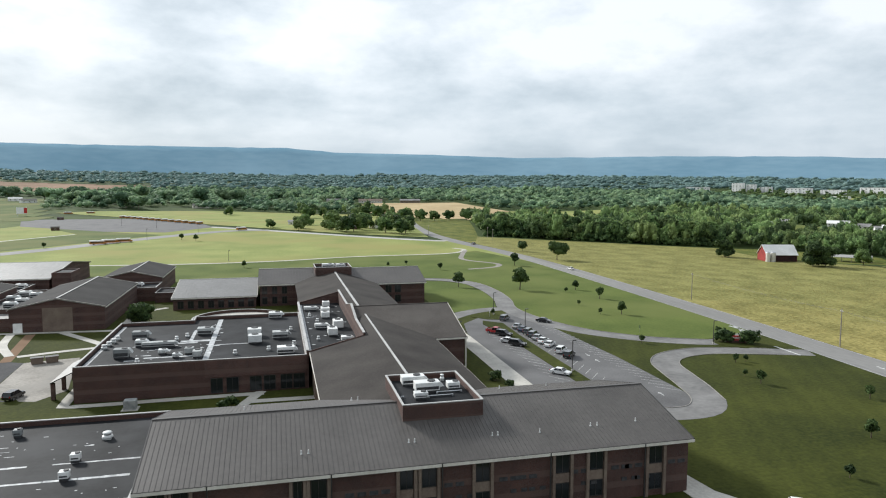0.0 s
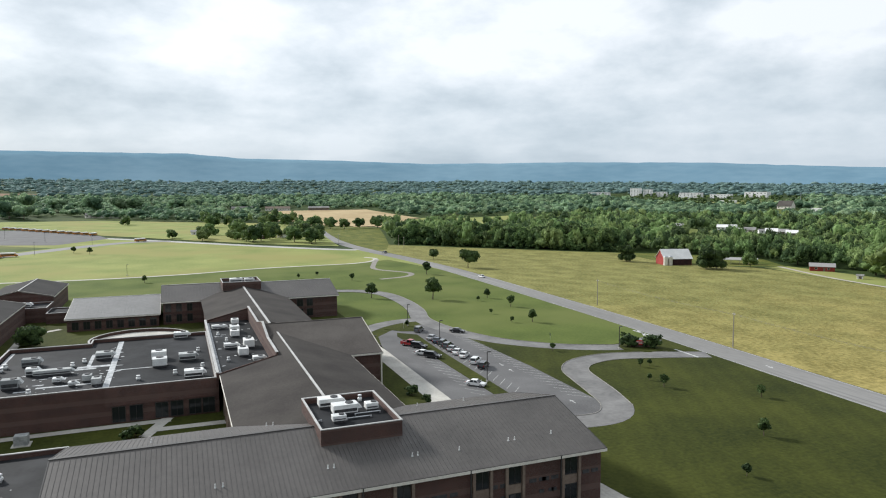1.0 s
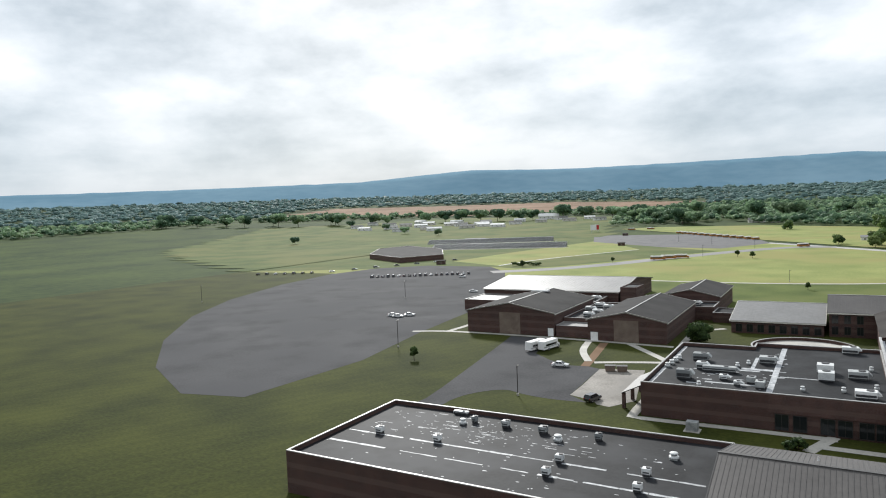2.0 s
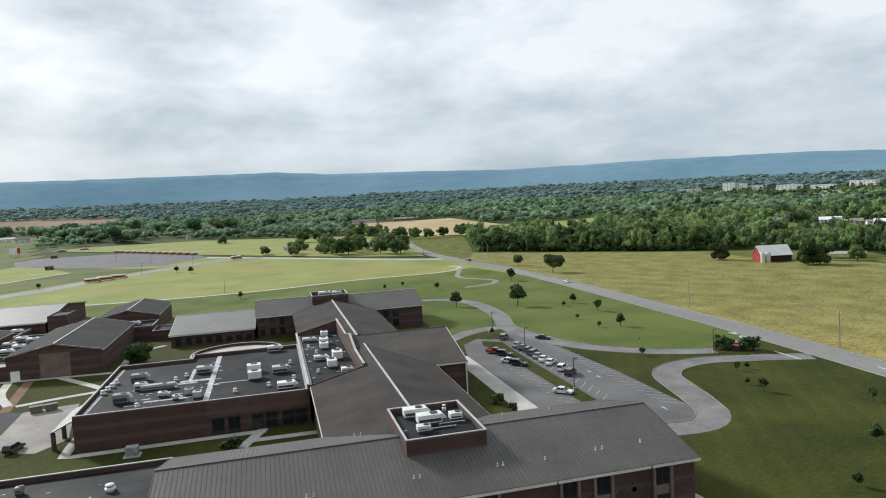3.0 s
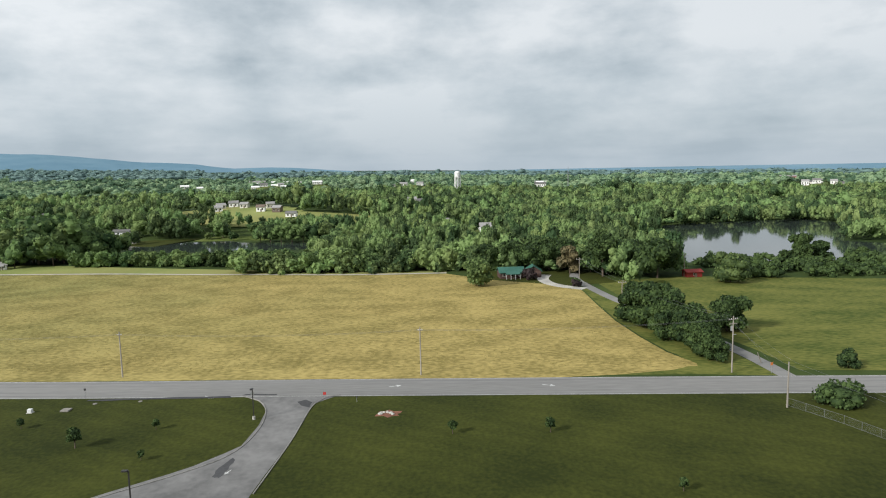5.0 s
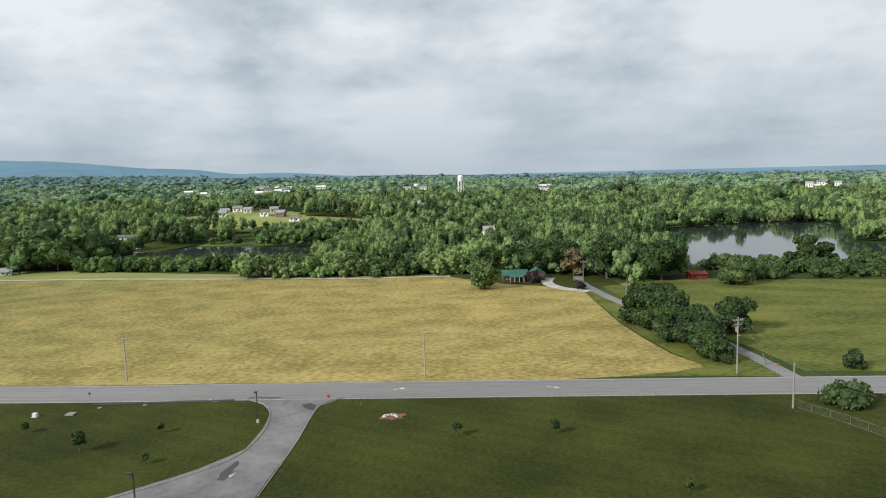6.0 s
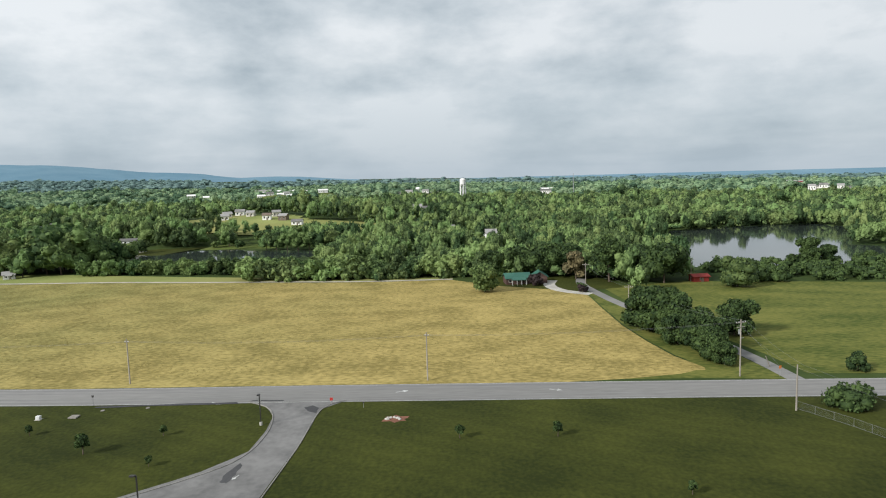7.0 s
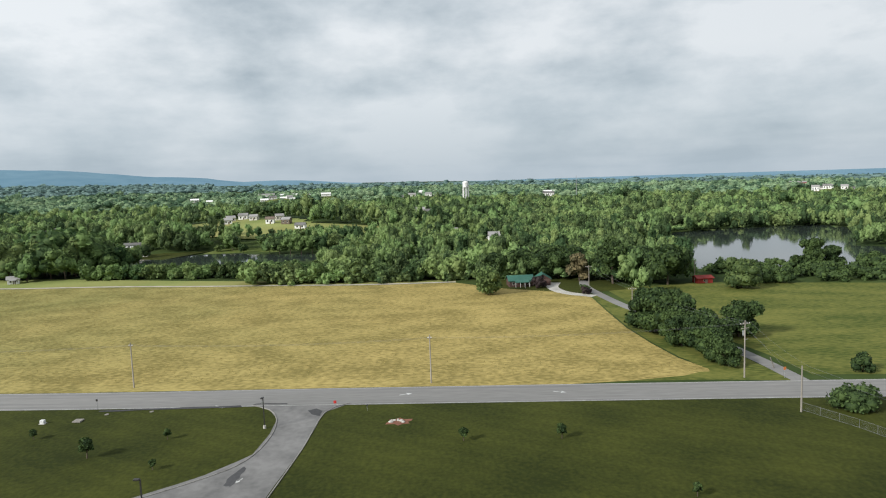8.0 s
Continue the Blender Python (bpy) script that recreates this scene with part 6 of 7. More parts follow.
rooftop_unit(19.5, 253.5, 12.16, 4.2, 2.2, 1.6)
rooftop_unit(24.0, 253.5, 12.16, 3.0, 2.0, 1.4)
CZ = 6.42
for x, y, w, d, h, tn, m in ((-30.6, 171, 3.4, 2.2, 1.8, 0, UNIT_GREY), (-29.0, 162.5, 2.2, 2.0, 1.6, 0, UNIT), (-31, 152.5, 3.0, 2.0, 2.0, 0, UNIT_GREY), (-25, 160.8, 7.0, 1.6, 1.3, 0, UNIT_GREY), (-16.2, 172.5, 3.4, 2.4, 1.7, 0, UNIT_GREY), (-23.2, 154, 1.6, 1.4, 1.1, 0, UNIT), (-17.6, 153, 2.0, 1.8, 1.4, 90, UNIT_GREY), (-15.6, 149.6, 2.4, 1.8, 1.5, 90, UNIT_GREY),
                             (-4.4, 167.3, 2.6, 3.2, 2.0, 90, UNIT), (-4.1, 160.5, 2.6, 3.0, 1.9, 90, UNIT), (1.6, 164, 3.6, 2.3, 1.7, 0, UNIT_GREY), (2.6, 148.6, 3.6, 2.2, 1.6, 0, UNIT), (0.4, 189.5, 3.4, 2.2, 1.7, 0, UNIT), (-20, 150, 1.3, 1.2, 1.0, 0, UNIT)):
    rooftop_unit(x, y, CZ, w, d, h, tn, m, label="grey packaged rooftop air unit" if m is UNIT_GREY else "white packaged rooftop air unit")
for i in range(4):
    exhaust_fan(-36.4 + 0.3 * i, 161.5 + 3 * i, CZ, 0.6)
for x, y in ((-27, 147), (-8, 150), (4.6, 156), (4.2, 172), (-20, 170), (-1, 152), (-22, 167)):
    exhaust_fan(x, y, CZ, 0.45, "small pale roof exhaust fan")
for x, y, w, d, h, tn in ((14.8, 199, 2.6, 2.0, 1.5, 90), (13.8, 187, 3.4, 2.3, 1.9, 90), (13.4, 181.5, 2.4, 2.2, 1.7, 90), (15.6, 168, 3.6, 2.4, 2.0, 90), (13.6, 160, 3.4, 2.2, 1.8, 90), (11.4, 168, 3.0, 1.8, 1.3, 0), (16.2, 153, 2.4, 1.8, 1.2, 0), (10, 193, 3.4, 1.5, 1.2, 0)):
    rooftop_unit(x, y, 7.41, w, d, h, tn)
for x, y in ((10, 155), (11, 176), (9.4, 184), (16.5, 176)):
    exhaust_fan(x, y, 7.41, 0.4, "small pale roof exhaust fan")
FZ = 6.315
for x, y, r in ((-60.4, 105.8, 0.62), (-41.7, 104.2, 0.72), (-23.1, 103.6, 0.72)):
    exhaust_fan(x, y, FZ, r)
for x, y, w, m in ((-59.9, 95.9, 1.2, UNIT), (-71.6, 95.8, 1.3, UNIT), (-38.2, 95.6, 1.2, UNIT), (-25.2, 95.6, 1.2, UNIT), (-38.1, 89.9, 1.2, UNIT), (-25.0, 89.8, 1.2, UNIT), (-52.6, 107.4, 1.3, UNIT_GREY), (-45.4, 107.0, 1.4, UNIT_GREY), (-35.8, 107.2, 1.1, UNIT_GREY), (-58.8, 107.4, 1.0, UNIT_GREY)):
    rooftop_unit(x, y, FZ, w, w * 0.9, 1.2, 0, m, False, "small boxy rooftop vent unit")
rooftop_unit(-63.5, 110.8, FZ, 3.0, 0.9, 0.7, 0, UNIT, False, "flat pale roof hatch")
for x, y, z in ((-82.5, 246, 5.02), (-78, 240, 5.02), (-82, 256, 5.02), (-77.5, 252, 5.02), (-79, 233, 5.02), (-95, 270, 4.62), (-90.5, 278, 4.62), (-103, 275, 4.62), (-49.5, 272, 4.62)):
    rooftop_unit(x, y, z, 3.2, 2.2, 1.7, 0)
solo("skylight", Shape().box(-108, -101, 250, 252.5, 11.1, 11.7), UNIT, "pale ridge ventilator on the gymnasium", "ventilator", bevel=0.1)
box_d = thing("stair_tower", None, "dark square stair tower between the halls", "tower")
part("wall", ring_wall(rect(-82.8, -76, 287, 300), 0, 9.0), DARK_BRICK, box_d)
part("roof_deck", sheet(rect(-82.4, -76.4, 287.4, 299.6), 8.6, 0.2), MEMBRANE, box_d)


# ---- vehicles ----
def wheel_mesh(r, w):
    s = Shape().tube((0, -w / 2, 0), (0, w / 2, 0), r, r, 14)
    rim = Shape().tube((0, -w / 2 - 0.012, 0), (0, w / 2 + 0.012, 0), r * 0.6, r * 0.6, 10)
    return s.mesh("wheel", RUBBER), rim.mesh("rim", GALV)


CAR_WHEEL, TRUCK_WHEEL, BUS_WHEEL = wheel_mesh(0.33, 0.22), wheel_mesh(0.39, 0.26), wheel_mesh(0.48, 0.3)


def hull(profile, half, taper=0.06):
    """Solid from a side outline, drawn in at the flanks."""
    s, k = Shape(), len(profile)
    zs = [p[1] for p in profile]
    z0, z1 = min(zs), max(zs)
    for f, t in ((-1, 1), (-0.82, 0), (0.82, 0), (1, 1)):
        for x, z in profile:
            q = t * 0.05
            s.v.append((x * (1 - q * 0.4), f * (half - taper * max(0, (z - 0.55 * z1)) / max(0.1, z1)), z0 + (z - z0) * (1 - q) + q * 0.1))
    for j in range(3):
        s.f += [(j * k + i, j * k + (i + 1) % k, (j + 1) * k + (i + 1) % k, (j + 1) * k + i) for i in range(k)]
    s.f += [tuple(reversed(range(k))), tuple(3 * k + i for i in range(k))]
    return s


def cabin(x0, x1, x2, x3, z0, z1, half):
    """Glass house: foot from x0 to x3, roof from x1 to x2."""
    t = half - 0.16
    s = Shape()
    s.v = [(x0, -half, z0), (x3, -half, z0), (x3, half, z0), (x0, half, z0), (x1, -t, z1), (x2, -t, z1), (x2, t, z1), (x1, t, z1)]
    s.f = [(3, 2, 1, 0), (4, 5, 6, 7), (0, 1, 5, 4), (1, 2, 6, 5), (2, 3, 7, 6), (3, 0, 4, 7)]
    return s


def cabin_panes(*size):
    """The four glass sides of a cabin, each with a little thickness."""
    c = cabin(*size)
    mid = Vector((0.5 * (size[1] + size[2]), 0, 0.5 * (size[4] + size[5])))
    out = []
    for f in c.f[2:]:
        ring = [Vector(c.v[i]) for i in f]
        inward = (mid - sum(ring, Vector()) / 4).normalized() * 0.03
        out.append(Shape().prism(ring, inward))
    return out


KINDS = {
    "sedan": (4.8, 0.90, [(-2.4, 0.35), (-2.42, 0.75), (-2.2, 0.98), (-1.5, 1.02), (1.0, 0.98), (2.1, 0.82), (2.4, 0.6), (2.4, 0.32)], (-1.75, -1.0, 0.35, 1.15, 0.98, 1.45), 1.4),
    "suv": (4.7, 0.94, [(-2.35, 0.4), (-2.38, 0.9), (-2.3, 1.1), (1.0, 1.08), (2.15, 0.98), (2.35, 0.75), (2.35, 0.38)], (-2.3, -2.0, 0.35, 1.15, 1.07, 1.72), 1.42),
    "pickup": (5.6, 0.98, [(-2.8, 0.48), (-2.82, 1.12), (-0.6, 1.12), (1.3, 1.1), (2.6, 1.02), (2.8, 0.8), (2.8, 0.45)], (-0.75, -0.55, 0.75, 1.45, 1.1, 1.85), 1.75),
}


def car(kind, x, y, turn, paint, label, z=0.05, group=""):
    length, half, outline, glass, base = KINDS[kind]
    t = thing("pickup_truck" if kind == "pickup" else "car", pose(x, y, z, 0, 0, turn), label, "pickup" if kind == "pickup" else "car", group)
    part("body", hull(outline, half), paint, t)
    for pane, quad in zip(("side_window", "windscreen", "side_window", "rear_window"), cabin_panes(*glass, half - 0.05)):
        part(pane, quad, GLASS, t, "dark tinted glass")
    x0, x1, x2, x3, z0, z1 = glass
    part("roof", Shape().box(x1 - 0.05, x2 + 0.05, -half + 0.2, half - 0.2, z1 - 0.03, z1 + 0.05), paint, t, bevel=0.03)
    for px in (x1 - 0.02, (x1 + x2) / 2, x2 + 0.02):
        f = (px - x1) / (x2 - x1)
        fx = x0 + (x3 - x0) * f if kind != "sedan" else x0 + 0.3 + (x3 - x0 - 0.6) * f
        for s in (-1, 1):
            part("pillar", Shape().tube((fx, s * (half - 0.05), z0), (px, s * (half - 0.2), z1), 0.055, 0.05, 5), paint, t)
    if kind == "pickup":
        part("bed", Shape().box(-2.7, -0.85, -half + 0.12, half - 0.12, 1.122, 1.13), GRILLE, t, "dark open truck bed")
        for s in (-1, 1):
            part("bed_rail", Shape().box(-2.8, -0.8, s * (half - 0.08) - 0.06, s * (half - 0.08) + 0.06, 1.1, 1.3), paint, t)
        part("tailgate", Shape().box(-2.84, -2.76, -half + 0.1, half - 0.1, 1.1, 1.3), paint, t)
    w, rim = TRUCK_WHEEL if kind == "pickup" else CAR_WHEEL
    r = 0.39 if kind == "pickup" else 0.33
    for wx in (-base, base):
        for s in (-1, 1):
            k = part("wheel", w, RUBBER, t, "", pose(wx, s * (half - 0.10), r))
            part("rim", rim, GALV, k, "silver wheel rim")
    zl = 0.72 if kind == "sedan" else 0.85
    for s in (-1, 1):
        part("headlight", Shape().box(length / 2 - 0.16, length / 2 + 0.012, s * half * 0.72 - 0.2, s * half * 0.72 + 0.2, zl - 0.09, zl + 0.09), LAMP_LENS, t, "clear headlight")
        part("tail_light", Shape().box(-length / 2 - 0.03, -length / 2 + 0.12, s * half * 0.8 - 0.12, s * half * 0.8 + 0.12, zl, zl + 0.22), TAIL_LENS, t, "red tail light")
        part("mirror", Shape().box(x2 + 0.42, x2 + 0.6, s * (half + 0.1) - 0.09, s * (half + 0.1) + 0.09, z0 + 0.02, z0 + 0.18), paint, t)
    part("bumper", Shape().box(length / 2 - 0.1, length / 2 + 0.03, -half * 0.9, half * 0.9, 0.34, 0.52), GRILLE, t, "dark lower bumper")
    return t


G = "cars in the front lot"
for kind, x, y, a, paint, label in (
    ("pickup", 62.2, 184.6, -48, CAR_RED, "red pickup truck parked in the lot"),
    ("suv", 63.6, 181.0, -48, CAR_BLACK, "black off-roader parked beside the red pickup"),
    ("suv", 71.2, 202.6, 50, CAR_GREY, "dark grey hatchback by the island"),
    ("sedan", 71.0, 190.2, 48, CAR_SILVER, "silver-grey sedan nosed to the island"),
    ("sedan", 71.2, 186.0, 48, CAR_BLUE, "dark blue sedan nosed to the island"),
    ("suv", 71.4, 182.2, 48, CAR_GREY, "dark grey family car by the lamp"),
    ("suv", 71.4, 178.3, 48, CAR_GREY, "charcoal off-roader nosed to the island"),
    ("sedan", 71.2, 174.6, 48, CAR_SILVER, "grey sedan nosed to the island"),
    ("sedan", 71.2, 170.6, 48, CAR_WHITE, "white sedan nosed to the island"),
    ("sedan", 71.4, 166.4, 48, CAR_WHITE, "white sedan with dark windows"),
    ("suv", 71.6, 159.4, 48, CAR_WHITE, "white off-roader nosed to the island"),
    ("suv", 71.6, 154.4, 48, CAR_BLACK, "black off-roader by the lamp post"),
    ("suv", 63.2, 168.8, -46, CAR_BLACK, "black van parked across the stalls"),
    ("sedan", 62.0, 172.6, -46, CAR_WHITE, "white car hidden behind the van"),
    ("sedan", 63.2, 140.4, -44, CAR_WHITE, "white sedan parked alone by the island"),
    ("sedan", 82.0, 196.6, -42, CAR_BLACK, "black sedan at the lot's far edge"),
):
    car(kind, x, y, a, paint, label, 0.045, G)
car("pickup", 66.6, 71.6, 146, CAR_WHITE, "white pickup truck with red stripe at the kerb", 0.058)
car("sedan", 146.0, 318, 94, CAR_WHITE, "white car driving on the road", 0.066)
car("suv", 139, 470, 98, CAR_GREY, "grey car far along the road", 0.066)
car("sedan", -69.2, 178.2, 8, CAR_WHITE, "white police-style sedan in the service yard", 0.05)
car("suv", -50.6, 149.4, 75, CAR_BLACK, "dark off-roader beside the concrete slab", 0.06)
for i, (x, y) in enumerate(((-168, 240), (-164.4, 238.4), (-161.5, 243))):
    car("sedan", x, y, 20, CAR_WHITE, "white sedan parked in the wide lot", 0.055, "cars in the wide lot")
car("sedan", -172, 322, 12, CAR_WHITE, "white car crossing the wide lot", 0.055, "cars in the wide lot")
car("suv", -216, 390, 30, CAR_WHITE, "white off-roader in the wide lot", 0.055, "cars in the wide lot")
far_car = [car(k, -280, 378, 110, p, lb, 0.055, "row of parked cars") for k, p, lb in (("sedan", CAR_BLACK, "dark car in a long parked row"), ("sedan", CAR_WHITE, "white car in a long parked row"), ("suv", CAR_GREY, "grey off-roader in a long parked row"), ("sedan", CAR_BLUE, "blue car in a long parked row"))]
for i in range(18):
    f = (i + 1) / 18
    copy_thing(far_car[(i * 7 + i // 3) % 4], pose(-280 + 58 * f, 378 + 32 * f, 0.055, 0, 0, 115))
for i in range(14):
    copy_thing(far_car[(i * 5 + i // 4) % 4], pose(-345 + 4 * i, 400 + 9 * i, 0.06, 0, 0, 30) if i % 2 else pose(-390 + 3.2 * i, 380 + 1.5 * i, 0.055, 0, 0, 115))


def bus(x, y, turn, label, z=0.1, paint=BUS_YELLOW, length=11.0, group="school buses"):
    t = thing("school_bus" if paint is BUS_YELLOW else "coach", pose(x, y, z, 0, 0, turn), label, "bus", group)
    h = length / 2
    part("body", Shape().prism([(-h, -1.2, 0.55), (h - 1.4, -1.2, 0.55), (h - 1.4, -1.2, 2.75), (h - 1.7, -1.2, 2.95), (-h + 0.2, -1.2, 2.95), (-h, -1.2, 2.75)], (0, 2.4, 0)), paint, t)
    part("bonnet", Shape().prism([(h - 1.4, -1.0, 0.55), (h, -1.0, 0.55), (h, -1.0, 1.3), (h - 0.3, -1.0, 1.55), (h - 1.4, -1.0, 1.65)], (0, 2.0, 0)), paint, t)
    part("roof", Shape().box(-h - 0.01, h - 1.39, -1.225, 1.225, 2.16, 3.10), WHITE_PAINT, t, "white roof shell", bevel=0.12)
    for s in (-1, 1):
        n = 9
        for i in range(n):
            cx = -h + 0.9 + i * (length - 3.0) / n + 0.3
            part("side_window", Shape().box(cx - 0.38, cx + 0.38, s * 1.2 - 0.02, s * 1.2 + 0.03, 1.50, 2.14), GLASS, t)
        part("rub_rail", Shape().box(-h, h - 1.4, s * 1.2 - 0.03, s * 1.2 + 0.03, 1.2, 1.32), GRILLE, t, "black rub rail")
    part("windscreen", Shape().box(h - 1.41, h - 1.37, -1.0, 1.0, 1.75, 2.6), GLASS, t)
    for wx in (-h + 2.6, h - 1.0):
        for s in (-1, 1):
            k = part("wheel", BUS_WHEEL[0], RUBBER, t, "", pose(wx, s * 1.05, 0.48))
            part("rim", BUS_WHEEL[1], GALV, k)
    return t


b0 = bus(-188, 944, 62, "yellow school bus with white roof in a row")
for i in range(1, 13):
    copy_thing(b0, pose(-188 + 109 * i / 12.0, 944 - 165 * i / 12.0, 0.1, 0, 0, 62))
for x, y, a in ((-122, 528, 12), (-116, 537, 12), (-108, 545, 12), (-30, 668, 40), (-276, 1036, 10), (-250, 1046, 10)):
    copy_thing(b0, pose(x, y, 0.1 + float(rise(x, y)), 0, 0, a))
coach = bus(-84, 197, 78, "white activity bus parked in the service yard", 0.05, WHITE_PAINT, 9.0, "white buses")
copy_thing(coach, pose(-80.6, 199, 0.05, 0, 0, 78))


# ---- poles, lamps, signs, fence ----
def power_pole(x, y, h, label, turn=0, kit=True, arm=1.2):
    t = thing("power_pole", pose(x, y, 0, 0, 0, turn), label, "power pole", "power poles")
    part("pole", Shape().tube((0, 0, 0), (0, 0, h), 0.17, 0.11, 10), POLE_WOOD, t)
    if arm:
        part("crossarm", Shape().box(-0.06, 0.06, -arm, arm, h - 0.75, h - 0.62), POLE_WOOD, t)
    for s in ((-0.92 * arm, -0.42 * arm, 0.42 * arm, 0.92 * arm) if arm else ()):
        part("insulator", Shape().tube((0, s, h - 0.62), (0, s, h - 0.42), 0.06, 0.04, 8), UNIT, t)
    if kit:
        part("crossarm", Shape().box(-0.06, 0.06, -1.0, 1.0, h - 1.7, h - 1.57), POLE_WOOD, t)
        part("transformer", Shape().tube((0.35, 0, h - 3.2), (0.35, 0, h - 2.2), 0.28, 0.28, 12), UNIT_GREY, t, "grey transformer can")
        part("lamp_arm", Shape().tube((0, 0, h - 4), (-0.9, 0, h - 3.7), 0.04), GALV, t)
    return t


power_pole(145.1, 74.3, 10.2, "tall slim wooden power pole by the hay field", 0, False, 0.5)
power_pole(142.9, 8.4, 10.6, "tall slim wooden power pole by the hay field", 0, False, 0.5)
power_pole(141.0, -57.4, 12.2, "weathered power pole with crossarms and transformer", 20)
power_pole(146.7, 148, 10.2, "tall slim wooden power pole by the hay field", 0, False, 0.5)
power_pole(152.5, 223.8, 10.2, "tall slim wooden power pole by the hay field", 0, False, 0.5)
power_pole(120.1, -58.9, 8.5, "slender pale pole beside the fence", 0, False, 0)
for x, y in ((205, -50), (256, -46.5), (262, -88), (276, 372), (165, 505), (168, 528), (205, 560), (97, 612), (126, 560)):
    power_pole(x, y, 9.0, "wooden utility pole beside the lane", 0, False)


def wire(a, b, sag=0.5, r=0.014):
    c = bpy.data.curves.new("wire", "CURVE")
    c.dimensions, c.bevel_depth, c.bevel_resolution = "3D", r, 0
    s = c.splines.new("POLY")
    s.points.add(12)
    for i in range(13):
        f = i / 12
        s.points[i].co = (a[0] + (b[0] - a[0]) * f, a[1] + (b[1] - a[1]) * f, a[2] + (b[2] - a[2]) * f - 4 * sag * f * (1 - f), 1)
    c.materials.append(WORN_GALV)
    return tagged(new("power_line", c), "thin pale overhead power line", "cable", "power lines")


for d, z in ((-1.1, 11.8), (1.1, 11.8)):
    wire((141.0 + 0.3 * d, -57.4 + d, z), (205, -50 + d, min(z, 8.8)), 1.0)
    wire((141.0 + 0.3 * d, -57.4 + d, z), (120.1, -58.9 + d, min(z, 8.4)), 0.6)
    wire((120.1, -58.9 + d, min(z, 8.4)), (60, -80 + d, 8.4), 0.9)
wire((141, -57.4, 11.0), (134, -66, 0.2), 0.0)
RUN = ((141.0, -57.4, 11.6), (142.9, 8.4, 10.0), (145.1, 74.3, 9.6), (146.7, 148, 9.6), (152.5, 223.8, 9.6))
for a, b in zip(RUN, RUN[1:]):
    for d in (-0.42, 0.42):
        wire((a[0] + d, *a[1:]), (b[0] + d, *b[1:]), 0.8, 0.012)
solo("guy_stub", Shape().tube((147.5, -66.5, 0), (146.6, -65.2, 2.6), 0.12, 0.1, 8), POLE_WOOD, "short leaning wooden guy stub in the grass", "post")
for d in (-1.1, 1.1):
    wire((205, -50 + d, 8.6), (256, -46.5 + d, 8.6), 0.8)


def light_pole(x, y, h=7.5, turn=0, z=0.0):
    t = thing("light_pole", pose(x, y, z, 0, 0, turn), "dark bronze parking lot light pole", "street lamp", "light poles")
    part("base", Shape().tube((0, 0, 0), (0, 0, 0.6), 0.28, 0.26, 12), CONCRETE, t, "round concrete base")
    part("pole", Shape().box(-0.075, 0.075, -0.075, 0.075, 0.6, h), BLACK_METAL, t)
    head = part("lamp_head", Shape().box(0.1, 0.85, -0.22, 0.22, h - 0.12, h + 0.08), BLACK_METAL, t, bevel=0.02)
    part("lens", Shape().box(0.2, 0.75, -0.16, 0.16, h - 0.135, h - 0.122), LAMP_LENS, head, "pale lamp lens")
    return t


for x, y, h, a in ((66.8, 142.0, 7.35, 0), (69.4, 179.6, 7.8, 0), (115.5, 158.4, 6.45, 0), (118.4, 37.5, 5.85, 180), (83.3, 43.2, 6.8, 90), (70.5, 212, 7.4, 0), (-68.2, 147.0, 7.2, 90), (-128.4, 185.2, 9.0, 90), (-196, 292, 9.0, 0), (46.6, 168, 7.5, 0), (-300, 250, 9, 0), (-25, 398, 6, 0), (-66, 640, 9, 0), (-95, 560, 9, 0), (-150, 745, 9, 0), (-110, 700, 9, 0)):
    light_pole(x, y, h, a)


def road_sign(x, y, face, turn, mat, label, h=2.1):
    t = thing("road_sign", pose(x, y, 0, 0, 0, turn), label, "sign", "road signs")
    part("post", Shape().tube((0, 0, 0), (0, 0, h), 0.035, None, 6), GALV, t)
    part("panel", Shape().box(-0.03, -0.01, -face, face, h - 2 * face, h), mat, t)
    return t


road_sign(131.3, 75.1, 0.22, 0, BLACK_METAL, "small dark sign by the road")
road_sign(127.5, 40.4, 0.3, 0, GALV, "back of a stop sign at the drive")
road_sign(128.8, 26.6, 0.28, 0, SIGN_RED, "small red sign at the drive mouth", 1.4)
road_sign(126.5, 20, 0.15, 0, BLACK_METAL, "small dark marker post on the verge", 1.2)
road_sign(140.1, -65.3, 0.32, 20, ORANGE, "orange diamond road sign", 2.4)
road_sign(103.5, 176, 0.4, 0, LEAF_PALE, "yellow-green school crossing sign", 2.2)
road_sign(68, 208.5, 0.3, 0, GALV, "small pale sign in the parking lot")
cabinet = thing("utility_cabinet", pose(123.7, 81.6, 0), "white utility pedestal on the lawn", "utility box")
part("casing", Shape().box(-0.35, 0.35, -0.4, 0.4, 0.08, 0.75), UNIT, cabinet, bevel=0.03)
part("plinth", Shape().box(-0.5, 0.5, -0.55, 0.55, 0, 0.08), CONCRETE, cabinet)
cover = thing("manhole_box", pose(124.5, 75.2, 0), "low concrete drain box on the lawn", "drain")
part("lid", Shape().box(-0.8, 0.8, -0.8, 0.8, 0.02, 0.28), STAINED, cover, bevel=0.04)
for x, y in ((128.0, 71.5), (129.0, 63.0), (-27, 137)):
    solo("drain_lid", Shape().tube((x, y, 0.02), (x, y, 0.10), 0.42, 0.4, 14), STAINED, "round concrete drain lid in the grass", "drain")
tank = thing("yard_transformer", pose(-26.6, 137.0, 0), "green-grey transformer cabinet beside the walk", "utility box")
part("casing", Shape().box(-1.1, 1.1, -0.9, 0.9, 0.15, 1.9), UNIT_GREY, tank, bevel=0.04)
